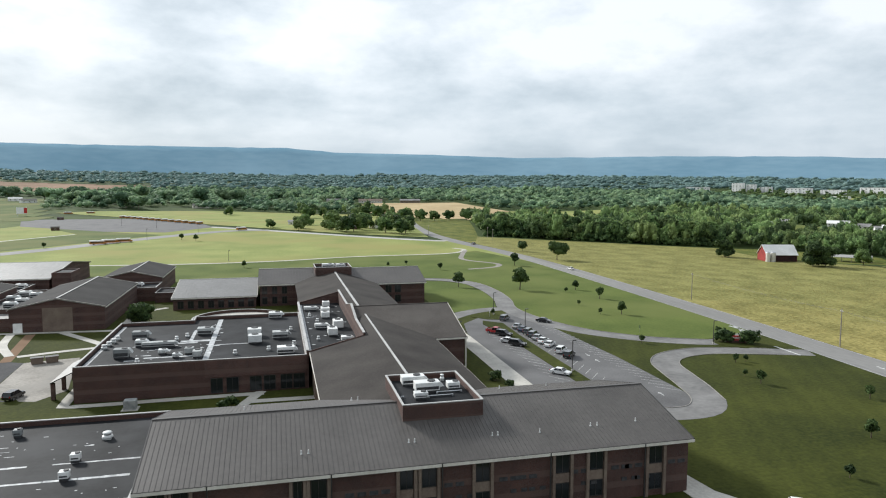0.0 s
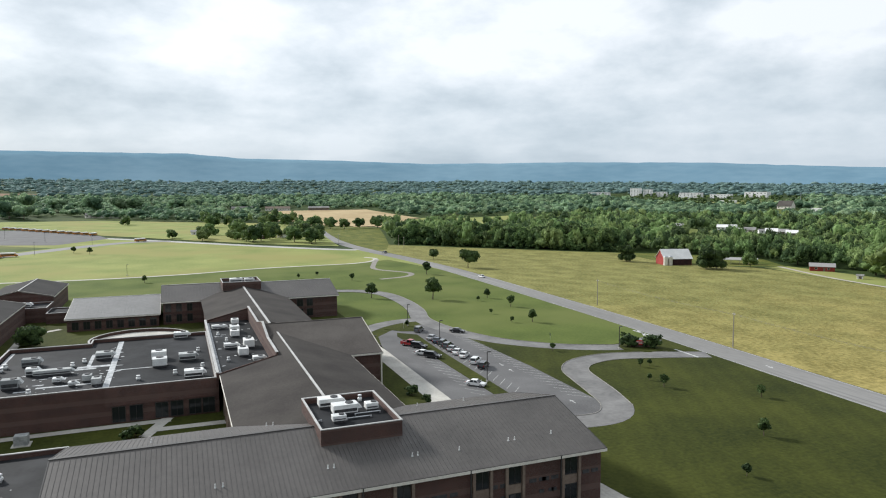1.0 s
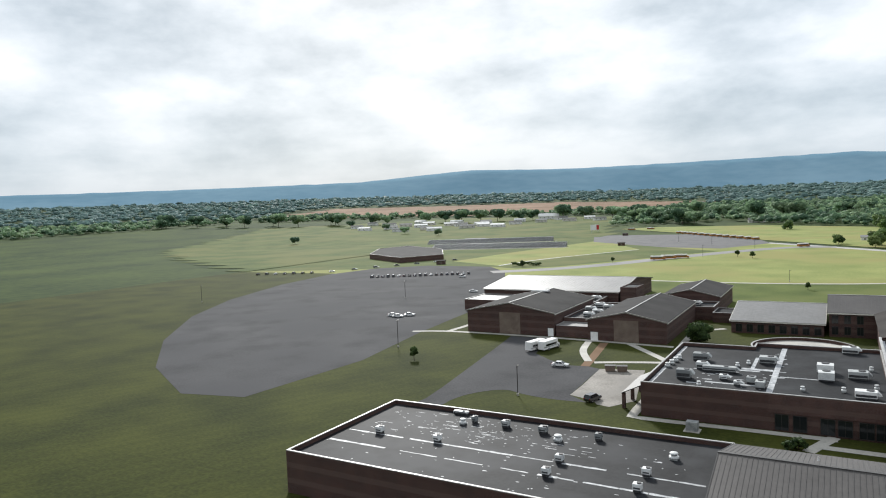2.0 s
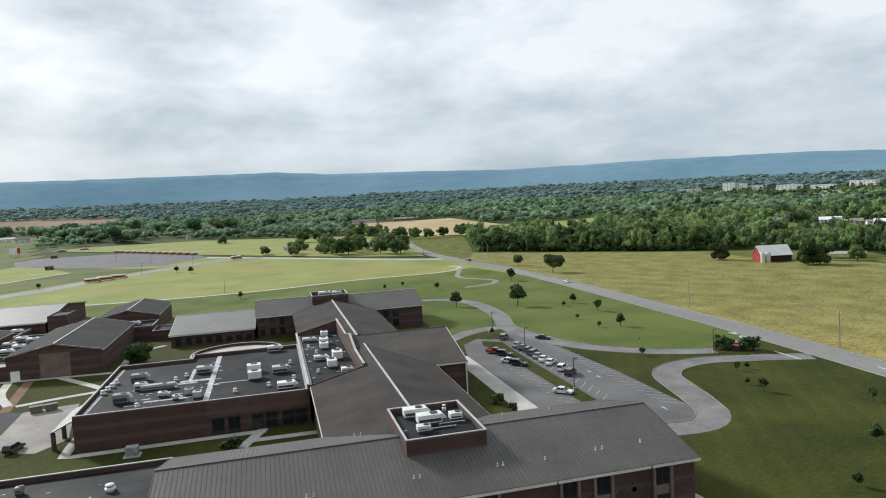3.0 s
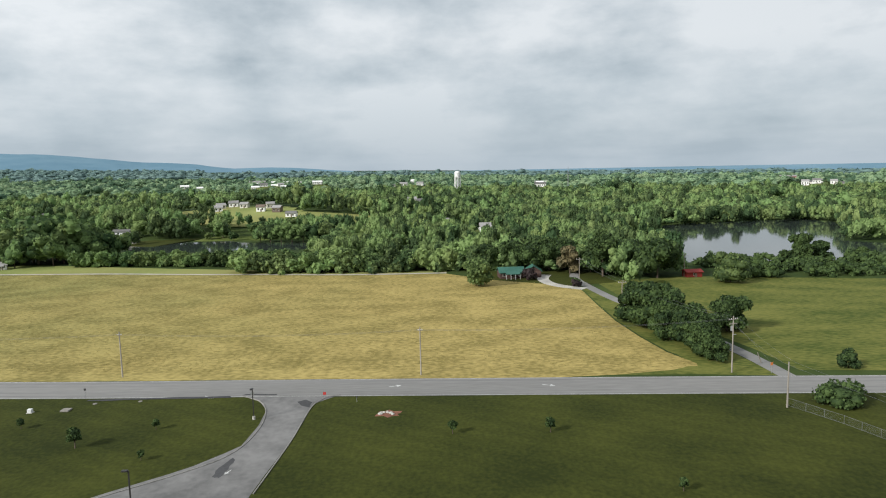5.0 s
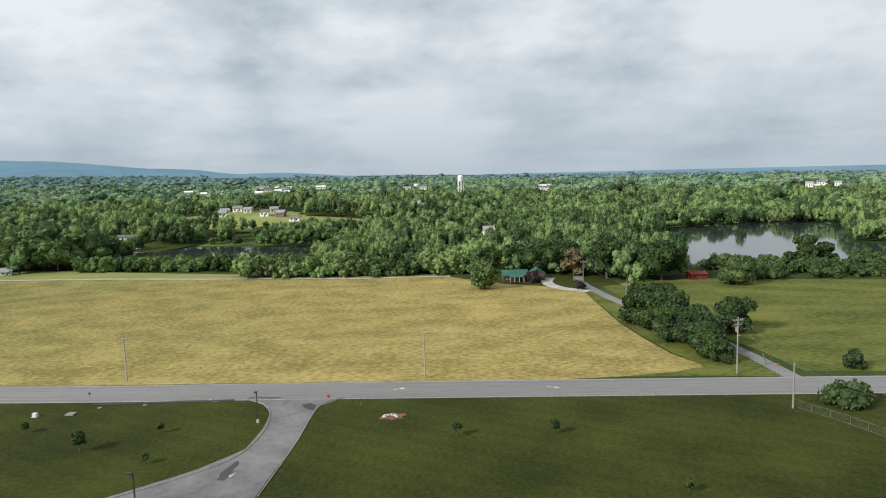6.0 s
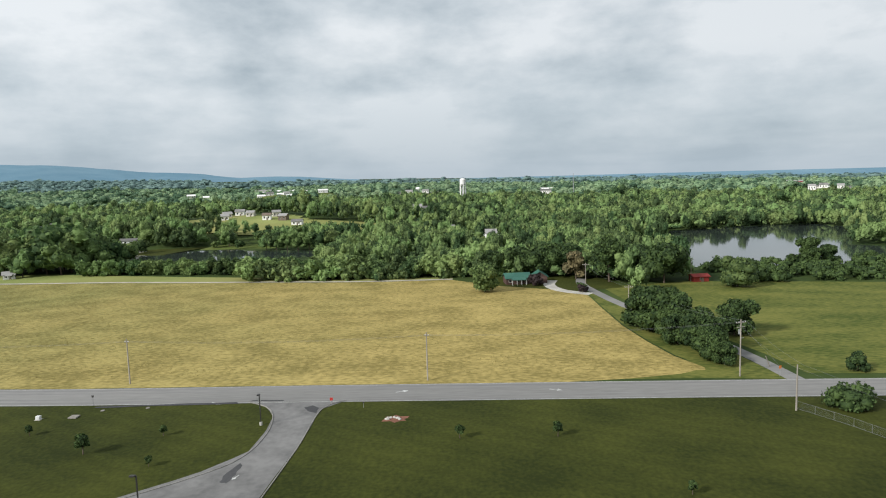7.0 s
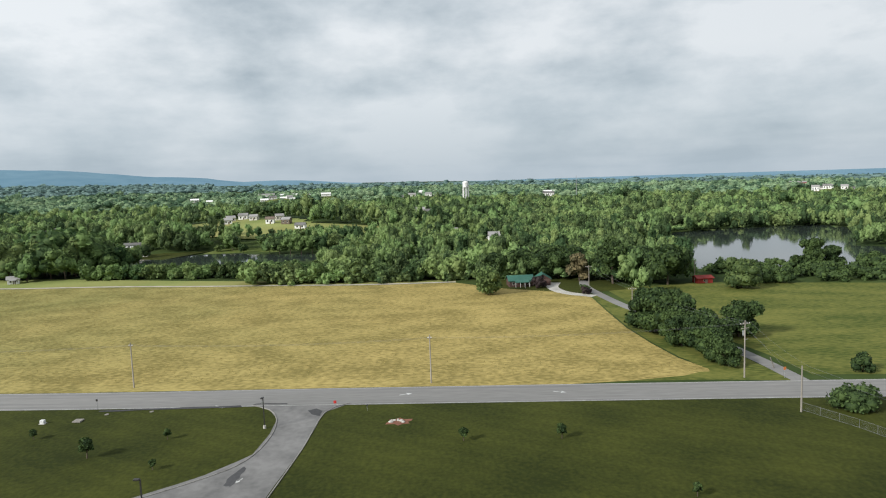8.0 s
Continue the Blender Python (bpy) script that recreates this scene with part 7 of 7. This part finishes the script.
part("pad", Shape().box(-1.5, 1.5, -1.3, 1.3, 0, 0.15), CONCRETE, tank)
bin_ = thing("dumpster", pose(-55, 178, 0.06, 0, 0, 15), "brown steel dumpster on the slab", "dumpster")
part("body", Shape().prism([(-1.2, -0.9, 0.1), (1.2, -0.9, 0.1), (1.4, -0.9, 1.5), (-1.4, -0.9, 1.5)], (0, 1.8, 0)), PILASTER, bin_)
part("lid", Shape().box(-1.45, 1.45, -0.95, 0.95, 1.5, 1.58), BLACK_METAL, bin_)
bin2 = copy_thing(bin_, pose(-52, 178.6, 0.06, 0, 0, 20))

# rocks in a washed-out patch
solo("bare_patch", Shape().prism([(120.2 + k * math.cos(a) * 0.9, 13.3 + k * 1.35 * math.sin(a), 0.0) for a, k in ((2 * math.pi * i / 14, (2.2, 1.5, 1.9, 1.2, 1.7, 2.3, 1.4)[i % 7]) for i in range(14))], (0, 0, 0.035)), RED_SOIL, "ragged red clay patch in the lawn", "bare earth", "structure")
rk = random.Random(9)
for i in range(9):
    x, y, r = 120.4 + rk.uniform(-0.8, 0.8), 13.4 + rk.uniform(-1.5, 1.5), rk.uniform(0.2, 0.45)
    v, f = ICO1
    s = Shape()
    s.v = [(x + r * p[0] * rk.uniform(0.8, 1.2), y + r * p[1] * rk.uniform(0.8, 1.2), 0.1 + r * 0.6 * p[2]) for p in v]
    s.f = [tuple(int(k) for k in q) for q in f]
    solo("rock", s, CONCRETE, "pale rough rock in the bare patch", "rock", group="rock pile")

sign = thing("entrance_sign", pose(122.4, 158.2, 0.05, 0, 0, -24), "red school entrance sign between dark shrubs", "sign")
part("plinth", Shape().box(-2.4, 2.4, -0.4, 0.4, 0, 0.7), BRICK, sign, bevel=0.03)
part("panel", Shape().box(-1.9, 1.9, -0.2, 0.2, 0.7, 2.0), SIGN_RED, sign, bevel=0.03)
for z in (1.1, 1.45):
    part("lettering", Shape().box(-1.3, 1.3, -0.215, -0.205, z, z + 0.18), WHITE_PAINT, sign, "pale lettering bar")
solo("sign_island", Shape().tube((122.6, 158, 0), (122.6, 158, 0.16), 6.2, 6.1, 24), LAWN, "grass island round the entrance sign", "island", "structure")


def chain_fence(points):
    t = thing("chain_fence", None, "grey chain-link fence along the verge", "fence")
    for (x0, y0), (x1, y1) in zip(points, points[1:]):
        n = max(1, int(math.hypot(x1 - x0, y1 - y0) / 3))
        for i in range(n):
            x, y = x0 + (x1 - x0) * i / n, y0 + (y1 - y0) * i / n
            part("post", Shape().tube((x, y, 0), (x, y, 1.5), 0.03, None, 6), WORN_GALV, t)
        for z in (1.46, 0.08):
            part("rail", Shape().tube((x0, y0, z), (x1, y1, z), 0.022, None, 5), WORN_GALV, t)
        m = Shape()
        k = int(math.hypot(x1 - x0, y1 - y0) / 0.3)
        for i in range(k):
            for s in (0, 1):
                f0, f1 = (i + s * 4) / k, (i + 4 - s * 4) / k
                if max(f0, f1) <= 1:
                    m.tube((x0 + (x1 - x0) * f0, y0 + (y1 - y0) * f0, 0.1), (x0 + (x1 - x0) * f1, y0 + (y1 - y0) * f1, 1.44), 0.004, None, 3)
        part("mesh", m, WORN_GALV, t, "woven wire mesh", kind="stuff")
    return t


chain_fence([(121, -59.5), (112, -64.5), (100, -69.5), (80, -78)])


# ---- houses, barn, tower, town ----
def house(x, y, w, d, h, rise_, turn, wall, roof, label, name="house", windows=3, group="", porch=False, z=None):
    t = thing(name, pose(x, y, float(rise(x, y)) if z is None else z, 0, 0, turn), label, name.replace("_", " "), group)
    part("wall", ring_wall(rect(-w / 2, w / 2, -d / 2, d / 2), 0, h, 0.25), wall, t)
    g = Shape()
    for s in (-1, 1):
        x_ = s * w / 2 - (0.25 if s > 0 else 0)
        g.prism([(x_, -d / 2, h), (x_, d / 2, h), (x_, 0, h + rise_)], (0.25, 0, 0))
    part("gable", g, wall, t)
    r = Shape()
    o, k = 0.5, rise_ / (d / 2)
    for s in (-1, 1):
        r.prism([(-w / 2 - o, 0, h + rise_ + 0.02), (-w / 2 - o, s * (d / 2 + o), h - k * o + 0.02), (-w / 2 - o, s * (d / 2 + o), h - k * o + 0.2), (-w / 2 - o, 0, h + rise_ + 0.2)], (w + 2 * o, 0, 0))
    part("roof", r, roof, t)
    for side, sy in (("front", -1), ("back", 1)):
        for i in range(windows):
            cx = -w / 2 + w * (i + 0.5) / windows
            f = part("window", Shape().box(cx - 0.6, cx + 0.6, sy * d / 2 - 0.05, sy * d / 2 + 0.05, h * 0.35, h * 0.8), TRIM, t)
            part("pane", Shape().box(cx - 0.5, cx + 0.5, sy * d / 2 - 0.06, sy * d / 2 + 0.06, h * 0.38, h * 0.77), GLASS, f)
    part("door", Shape().box(w * 0.08 - 0.5, w * 0.08 + 0.5, -d / 2 - 0.07, -d / 2, 0, min(2.1, h * 0.8)), PILASTER, t)
    if porch:
        part("porch_roof", Shape().prism([(-w * 0.3, -d / 2 - 2.4, h - 0.5), (-w * 0.3, -d / 2, h + 0.2), (-w * 0.3, -d / 2, h + 0.35), (-w * 0.3, -d / 2 - 2.4, h - 0.35)], (w * 0.6, 0, 0)), roof, t)
        for i in range(4):
            part("porch_post", Shape().box(-w * 0.29 + i * w * 0.19, -w * 0.29 + i * w * 0.19 + 0.14, -d / 2 - 2.3, -d / 2 - 2.16, 0, h - 0.45), WHITE_PAINT, t)
    return t


house(268, -21.5, 9.5, 7, 2.5, 1.5, -84, BRICK, GREEN_ROOF, "brick bungalow with green metal roof", porch=True)
house(269, -30.5, 5.5, 6, 2.6, 1.9, -2, BRICK, GREEN_ROOF, "brick garage wing with green metal roof", "garage", 1)
house(262, -91, 6, 4.5, 2.0, 0.7, -84, RED_PAINT, RED_PAINT, "small red shed by the willow", "shed", 1)
barn = house(279.5, 331.2, 17, 12, 4.0, 5.0, -15, RED_PAINT, WHITE_PAINT, "red barn with pale metal roof", "barn", 2)
# thin added sheet; its dark red stands for shade on the front wall
part("shaded_front", Shape().box(-8.3, 8.3, -6.10, -6.065, 0.1, 3.9), SHADED_RED, barn, "red front wall with its shade painted in")
for x, y in ((270.2, 327.1), (273.0, 326.3)):
    silo = thing("silo", pose(x, y, 0), "pale concrete silo beside the barn", "silo", "barn silos")
    part("drum", Shape().tube((0, 0, 0), (0, 0, 5.0), 1.25, 1.25, 18), TRIM, silo)
    part("dome", Shape().dome((0, 0, 5.0), 1.25, 1.25, 0.8, 18, 4), GALV, silo)
lean_to = thing("open_shed", pose(316, 316, 0, 0, 0, -45), "long open-sided farm shed with pale roof", "shed")
part("roof", Shape().prism([(-10, -4, 2.6), (-10, 4, 3.4), (-10, 4, 3.6), (-10, -4, 2.8)], (20, 0, 0)), GREY_ROOF, lean_to)
for i in range(5):
    for y in (-3.8, 3.8):
        part("post", Shape().box(-9.8 + i * 4.85, -9.6 + i * 4.85, y - 0.1, y + 0.1, 0, 2.7 if y < 0 else 3.4), POLE_WOOD, lean_to)
house(331, 272, 12, 6.5, 2.6, 1.5, -48, RED_PAINT, GREY_ROOF, "red shed with grey metal roof by the lane", "shed", 2)
house(318, 239.6, 2.6, 2.0, 1.7, 0.5, -50, WHITE_PAINT, GREY_ROOF, "tiny white hut beside the lane", "hut", 1)
house(318, 216, 5, 4, 2.3, 1.2, -60, WHITE_PAINT, GREY_ROOF, "white cottage under the big tree", windows=2, porch=True)

H = random.Random(12)
PALE = "pale mobile home among the trees"
for x, y, w, d, h, a, wall, roof, label, grp in (
    (548, 190, 11, 7, 3.4, -70, WHITE_PAINT, GREY_ROOF, "white house on the green slope", "slope houses"), (572, 196, 12, 7, 3.4, -60, TRIM, GREY_ROOF, "cream house on the green slope", "slope houses"),
    (588, 190, 13, 8, 3.8, -80, WHITE_PAINT, GREY_ROOF, "white house on the green slope", "slope houses"), (566, 174, 11, 7, 3.4, -90, TRIM, GREY_ROOF, "cream house on the green slope", "slope houses"),
    (536, 152, 11, 7, 3.8, -85, WHITE_PAINT, PILASTER, "pale house with brown roof", "slope houses"), (556, 150, 11, 7, 3.8, -70, TRIM, GREY_ROOF, "cream house on the green slope", "slope houses"), (532, 138, 11, 7, 3.8, -95, PILASTER, GREY_ROOF, "tan house on the green slope", "slope houses"),
    (510, 122, 13, 7, 2.8, -90, WHITE_PAINT, GREY_ROOF, "long white house in the clearing", "slope houses"), (484, 108, 14, 6, 2.6, -88, WHITE_PAINT, GREY_ROOF, "long white house in the clearing", "slope houses"),
    (466, -21, 10, 7, 4.5, -90, WHITE_PAINT, GREY_ROOF, "white two-storey house in the woods", "wood houses"), (467, 60, 7, 5, 3, -90, TRIM, GREY_ROOF, "small cream house in the woods", "wood houses"), (696, 40, 16, 9, 5, -90, TRIM, GREY_ROOF, "cream house in the woods", "wood houses"),
    (436, 240, 12, 4.5, 2.5, -78, TRIM, GREY_ROOF, PALE, "bank homes"), (425, 222, 12, 5, 3, -78, TRIM, GREY_ROOF, PALE, "bank homes"), (420, 204, 13, 4.5, 2.6, -80, WHITE_PAINT, GREY_ROOF, PALE, "bank homes"), (452, 221, 13, 5, 3, -80, WHITE_PAINT, GREY_ROOF, PALE, "bank homes"),
    (480, 298, 10, 7, 4, -60, WHITE_PAINT, GREY_ROOF, "white house in the woods", "wood houses"), (602, 370, 14, 8, 4, -60, WHITE_PAINT, GREY_ROOF, "white house in the woods", "wood houses"), (452, 92, 8, 6, 3, -80, TRIM, GREY_ROOF, "cream house near the pond", "wood houses"),
    (514, 529, 22, 6, 3, -46, WHITE_PAINT, WHITE_PAINT, PALE, "mobile homes"), (517, 467, 20, 6, 3, -46, TRIM, GREY_ROOF, PALE, "mobile homes"), (532, 498, 18, 6, 3, -30, WHITE_PAINT, GREY_ROOF, PALE, "mobile homes"), (545, 637, 14, 8, 4, -46, TRIM, GREY_ROOF, "cream house in the woods", "wood houses"), (500, 455, 16, 6, 3, -60, PILASTER, GREY_ROOF, "tan mobile home among the trees", "mobile homes"),
    (-118, 1190, 26, 12, 4.5, 10, TRIM, GREY_ROOF, "long low hall behind the bright field", "field halls"), (-90, 1180, 14, 9, 3.6, 10, TRIM, GREY_ROOF, "low annex behind the bright field", "field halls"),
    (96, 668, 9, 7, 3.4, -60, WHITE_PAINT, GREY_ROOF, "white cottage by the cross road", "cottages"), (74, 655, 10, 7, 3.4, -40, BRICK, GREY_ROOF, "brick cottage by the cross road", "cottages"), (20, 742, 12, 8, 3.6, 0, WHITE_PAINT, GREY_ROOF, "white cottage among trees", "cottages"),
    (184, 1345, 46, 14, 5, -10, TRIM, PILASTER, "long low brick school across the field", "far halls"), (262, 1338, 40, 12, 5, -10, PILASTER, GREY_ROOF, "long low tan hall across the field", "far halls"), (120, 1365, 40, 14, 5, -6, TRIM, GREY_ROOF, "long pale hall across the field", "far halls"),
    (1454, 78, 26, 14, 9, -90, WHITE_PAINT, WHITE_PAINT, "large white building on the wooded plain", "plain buildings"), (1466, 108, 18, 12, 8, -90, WHITE_PAINT, GREY_ROOF, "white building on the wooded plain", "plain buildings"), (1440, 366, 46, 14, 9, -80, WHITE_PAINT, WHITE_PAINT, "long white building on the wooded plain", "plain buildings"), (1470, 420, 34, 14, 9, -80, WHITE_PAINT, GREY_ROOF, "long white building on the wooded plain", "plain buildings"), (1430, 330, 26, 14, 8, -80, TRIM, WHITE_PAINT, "cream building on the wooded plain", "plain buildings"), (1330, 530, 24, 12, 8, -70, TRIM, GREY_ROOF, "cream building on the wooded plain", "plain buildings"), (1300, -166, 24, 12, 8, -95, WHITE_PAINT, WHITE_PAINT, "white building on the wooded plain", "plain buildings"),
    (1110, -600, 24, 10, 8, -120, WHITE_PAINT, GREY_ROOF, "white house beyond the lake", "lake houses"), (1080, -585, 22, 10, 8, -120, WHITE_PAINT, GREY_ROOF, "white house beyond the lake", "lake houses"), (1050, -572, 26, 10, 9, -115, WHITE_PAINT, GREY_ROOF, "large white house beyond the lake", "lake houses"), (1085, -560, 16, 9, 7, -115, TRIM, GREY_ROOF, "cream house beyond the lake", "lake houses"), (1380, -670, 30, 12, 10, -116, RED_PAINT, GREY_ROOF, "long brick building beyond the lake", "lake houses"),
):
    house(x, y, w * 0.58 if grp == "slope houses" else w, d, h, d * 0.22, a, wall, roof, label, "house", max(2, int(w / 5)), grp)
for x, y, w, h, a, wall in (
    (1120, 310, 16, 5, -75, WHITE_PAINT), (1128, 285, 14, 5, -60, WHITE_PAINT), (1140, 330, 18, 5, -80, WHITE_PAINT), (1108, 275, 12, 4, -70, TRIM), (1150, 300, 16, 5, -80, TRIM),
    (1080, 78, 16, 5, -85, WHITE_PAINT), (1084, 52, 14, 5, -95, WHITE_PAINT), (1098, 38, 16, 5, -85, TRIM), (1100, 90, 18, 5, -85, TRIM),
    (590, 36, 10, 4, -85, TRIM), (596, 22, 9, 4, -95, WHITE_PAINT), (402, -18, 8.5, 4.2, -88, WHITE_PAINT), (1150, 228, 22, 5, -78, WHITE_PAINT), (1000, -127, 22, 6, -97, WHITE_PAINT), (1110, 437, 18, 5, -68, WHITE_PAINT), (1118, 415, 14, 5, -70, TRIM), (455, 6, 6, 3, -90, WHITE_PAINT),
    (450, 466, 22, 3.4, -44, WHITE_PAINT), (456, 446, 12, 3, -44, TRIM), (446, 414, 12, 3.2, -48, WHITE_PAINT), (456, 402, 14, 3.2, -48, GREY_ROOF), (462, 418, 12, 3.2, -48, TRIM), (440, 514, 12, 3.2, -42, TRIM), (430, 520, 8, 3, -42, WHITE_PAINT), (908, -478, 13, 6, -118, WHITE_PAINT), (896, -494, 11, 6, -118, WHITE_PAINT), (898, -458, 12, 7, -115, WHITE_PAINT), (912, -512, 10, 6, -118, TRIM)):
    house(x, y, w * 0.72, 7, h * 0.8, 2.0, a, wall, H.choice((GREY_ROOF, GREY_ROOF, WHITE_PAINT)), "pale house on a grassy rise in the woods", "house", max(2, int(w / 4)), "rise houses")
for x, y in ((-800, 1066), (-768, 1108), (-700, 1040), (-672, 1085), (-640, 1060), (-835, 1200), (-730, 1160), (-690, 1210), (-655, 1190), (-625, 1220), (-600, 1180), (-812, 1290), (-560, 1240), (-530, 1300), (-480, 1330), (-422, 1345), (-590, 1330), (-860, 1120), (-760, 1240), (-780, 1180), (-720, 1290), (-650, 1290), (-610, 1130), (-900, 1230), (-520, 1390), (-460, 1400), (-560, 1160)):
    house(x, y, H.uniform(22, 30), 10, 5.0, 2.2, H.uniform(-10, 50), H.choice((WHITE_PAINT, TRIM, WHITE_PAINT)), H.choice((GREY_ROOF, WHITE_PAINT)), "pale low home on the park land", "mobile_home", 3, "park homes")
house(-560, 1420, 44, 22, 7, 6, 20, WHITE_PAINT, WHITE_PAINT, "large white-roofed hall among trees", "hall", 5)

# the town on the plain
def town_block(x, y, w, d, h, turn, wall, label, name="town_building", floors=3):
    z = float(rise(x, y))
    t = thing(name, pose(x, y, z, 0, 0, turn), label, "building", "town")
    part("wall", ring_wall(rect(-w / 2, w / 2, -d / 2, d / 2), 0, h, 0.5), wall, t)
    part("roof", sheet(rect(-w / 2, w / 2, -d / 2, d / 2), h - 0.6, 0.3), UNIT, t)
    n = max(2, int(w / 9))
    for k in range(floors):
        for i in range(n):
            cx, cz = -w / 2 + w * (i + 0.5) / n, h * (k + 0.35) / floors
            part("window", Shape().box(cx - w / n * 0.13, cx + w / n * 0.13, -d / 2 - 0.1, -d / 2 + 0.05, cz, cz + h / floors * 0.3), GLASS, t)
    return t


for x, y, w, d, h, a, wall, label, fl in (
    (1262, 1612, 22, 18, 20, -38, WHITE_PAINT, "pale tower block at the edge of town", 5), (1236, 1632, 28, 18, 23, -38, WHITE_PAINT, "tall pale block at the edge of town", 6), (1290, 1590, 30, 18, 14, -38, WHITE_PAINT, "pale stepped block at the edge of town", 4),
    (1129, 1659, 60, 20, 14, -34, WHITE_PAINT, "long white building in town", 2), (1345, 1530, 60, 20, 14, -40, WHITE_PAINT, "long pale building in town", 2), (1300, 1500, 34, 16, 10, -40, WHITE_PAINT, "white low building in town", 2), (1396, 1470, 56, 20, 11, -43, WHITE_PAINT, "long pale building in town", 2), (1500, 1445, 62, 26, 15, -46, WHITE_PAINT, "large white hall in town", 2), (1200, 1245, 40, 16, 7, -40, WHITE_PAINT, "low pale building in town", 1),
    (925, 770, 30, 14, 7, -50, WHITE_PAINT, "low pale building near the church", 1), (900, 748, 20, 10, 5, -50, WHITE_PAINT, "low white building near the church", 1)):
    town_block(x, y, w, d, h, a - 24, wall, label, floors=fl)
church = house(890, 800, 22, 14, 5, 8, -75, TRIM, SHINGLE, "tall-roofed pale church on the plain", "church", 4)
mast = thing("radio_mast", pose(1150, 1000, 0), "thin pale radio mast behind the church", "mast", "masts")
part("pole", Shape().tube((0, 0, 0), (0, 0, 40), 0.6, 0.3, 8), GALV, mast)
copy_thing(mast, pose(986, -165, -2))

tower = thing("water_tower", pose(850, -5.5, 0), "white water tower on straight legs", "water tower")
R, Z1 = 3.6, 29.2
part("tank", Shape().tube((0, 0, Z1), (0, 0, Z1 + 5.2), R, R, 24), WHITE_PAINT, tower)
part("tank_roof", Shape().dome((0, 0, Z1 + 5.2), R + 0.15, R + 0.15, 2.2, 24, 4), WHITE_PAINT, tower)
part("tank_bottom", Shape().tube((0, 0, Z1 - 1.6), (0, 0, Z1), R * 0.55, R, 24), WHITE_PAINT, tower)
for i in range(6):
    a = 2 * math.pi * i / 6 + 0.2
    part("leg", Shape().tube((4.2 * math.cos(a), 4.2 * math.sin(a), 0), (R * 0.97 * math.cos(a), R * 0.97 * math.sin(a), Z1 + 1), 0.5, 0.42, 8), WHITE_PAINT, tower)
part("riser", Shape().tube((0, 0, 0), (0, 0, Z1 - 1), 0.7, 0.7, 12), WHITE_PAINT, tower)

# ---- stadium and lower campus ----
def bleacher(x, y, turn, length, rows, label):
    t = thing("bleacher", pose(x, y, 0, 0, 0, turn), label, "grandstand", "stadium stands")
    for i in range(rows):
        part("row", Shape().box(-length / 2, length / 2, i * 1.5, i * 1.5 + 1.48, 0, 0.5 + i * 0.42), UNIT_GREY if i % 2 else ASPHALT, t)
    for s in (-1, 0, 1):
        part("aisle", Shape().box(s * length * 0.3 - 0.8, s * length * 0.3 + 0.8, 0, rows * 1.5, 0.02, 0.06), CONCRETE, t)
    part("walkway", Shape().box(-length / 2 - 4, length / 2 + 4, -3.2, -0.2, 0, 0.25), CONCRETE, t, "pale front walkway")
    return t


bleacher(-325, 664, 12, 150, 12, "long grey concrete grandstand facing the field")
bleacher(-385, 770, 20, 160, 12, "upper grey concrete grandstand")
press = house(-420, 800, 26, 6, 4, 0.8, 20, DARK_BRICK, GREY_ROOF, "dark press box above the stands", "press_box", 5)
solo("turf", sheet([(-289, 508), (-277, 631), (-249, 802), (-164, 640), (-213, 537), (-229, 471)], 0.06), MEADOW, "bright green playing field", "field", "structure")
solo("turf_line", ribbon([(-229, 473), (-214, 539), (-166, 640)], 2.4, 0.09), PAINT, "white line along the playing field", "field line", "structure")
low = flat_block("field_house", [(-440, 610), (-394, 530), (-331, 489), (-310, 527), (-354, 600), (-430, 655)], 4.6, 4.4, DARK_BRICK, "low dark brick field house", cop=BLACK_METAL, deck=DARK_SHINGLE)
score = thing("scoreboard", pose(-317, 985, 1, 0, 0, 18), "white and red scoreboard on posts", "scoreboard")
part("panel", Shape().box(-6, 6, -0.4, 0.4, 4, 12), WHITE_PAINT, score)
part("header", Shape().box(2.4, 6, -0.5, -0.41, 4.5, 11.5), SIGN_RED, score, "red side panel")
for x in (-4.5, 4.5):
    part("post", Shape().box(x - 0.3, x + 0.3, -0.3, 0.3, 0, 4), GALV, score)
for x, y in ((-198, 700), (-250, 905), (-285, 480)):
    shed = house(x, y, 7, 3.5, 3, 0.6, 15, DARK_BRICK, SHINGLE, "small dark shed by the lot", "shed", 1, "lot sheds")
bush_row("hedge", [(-215 + 2.4 * i, 470 + 1.0 * i) for i in range(8)], 3.0, 2.4, 41, "dark clipped shrubs by the bus road", LEAF_DARK)
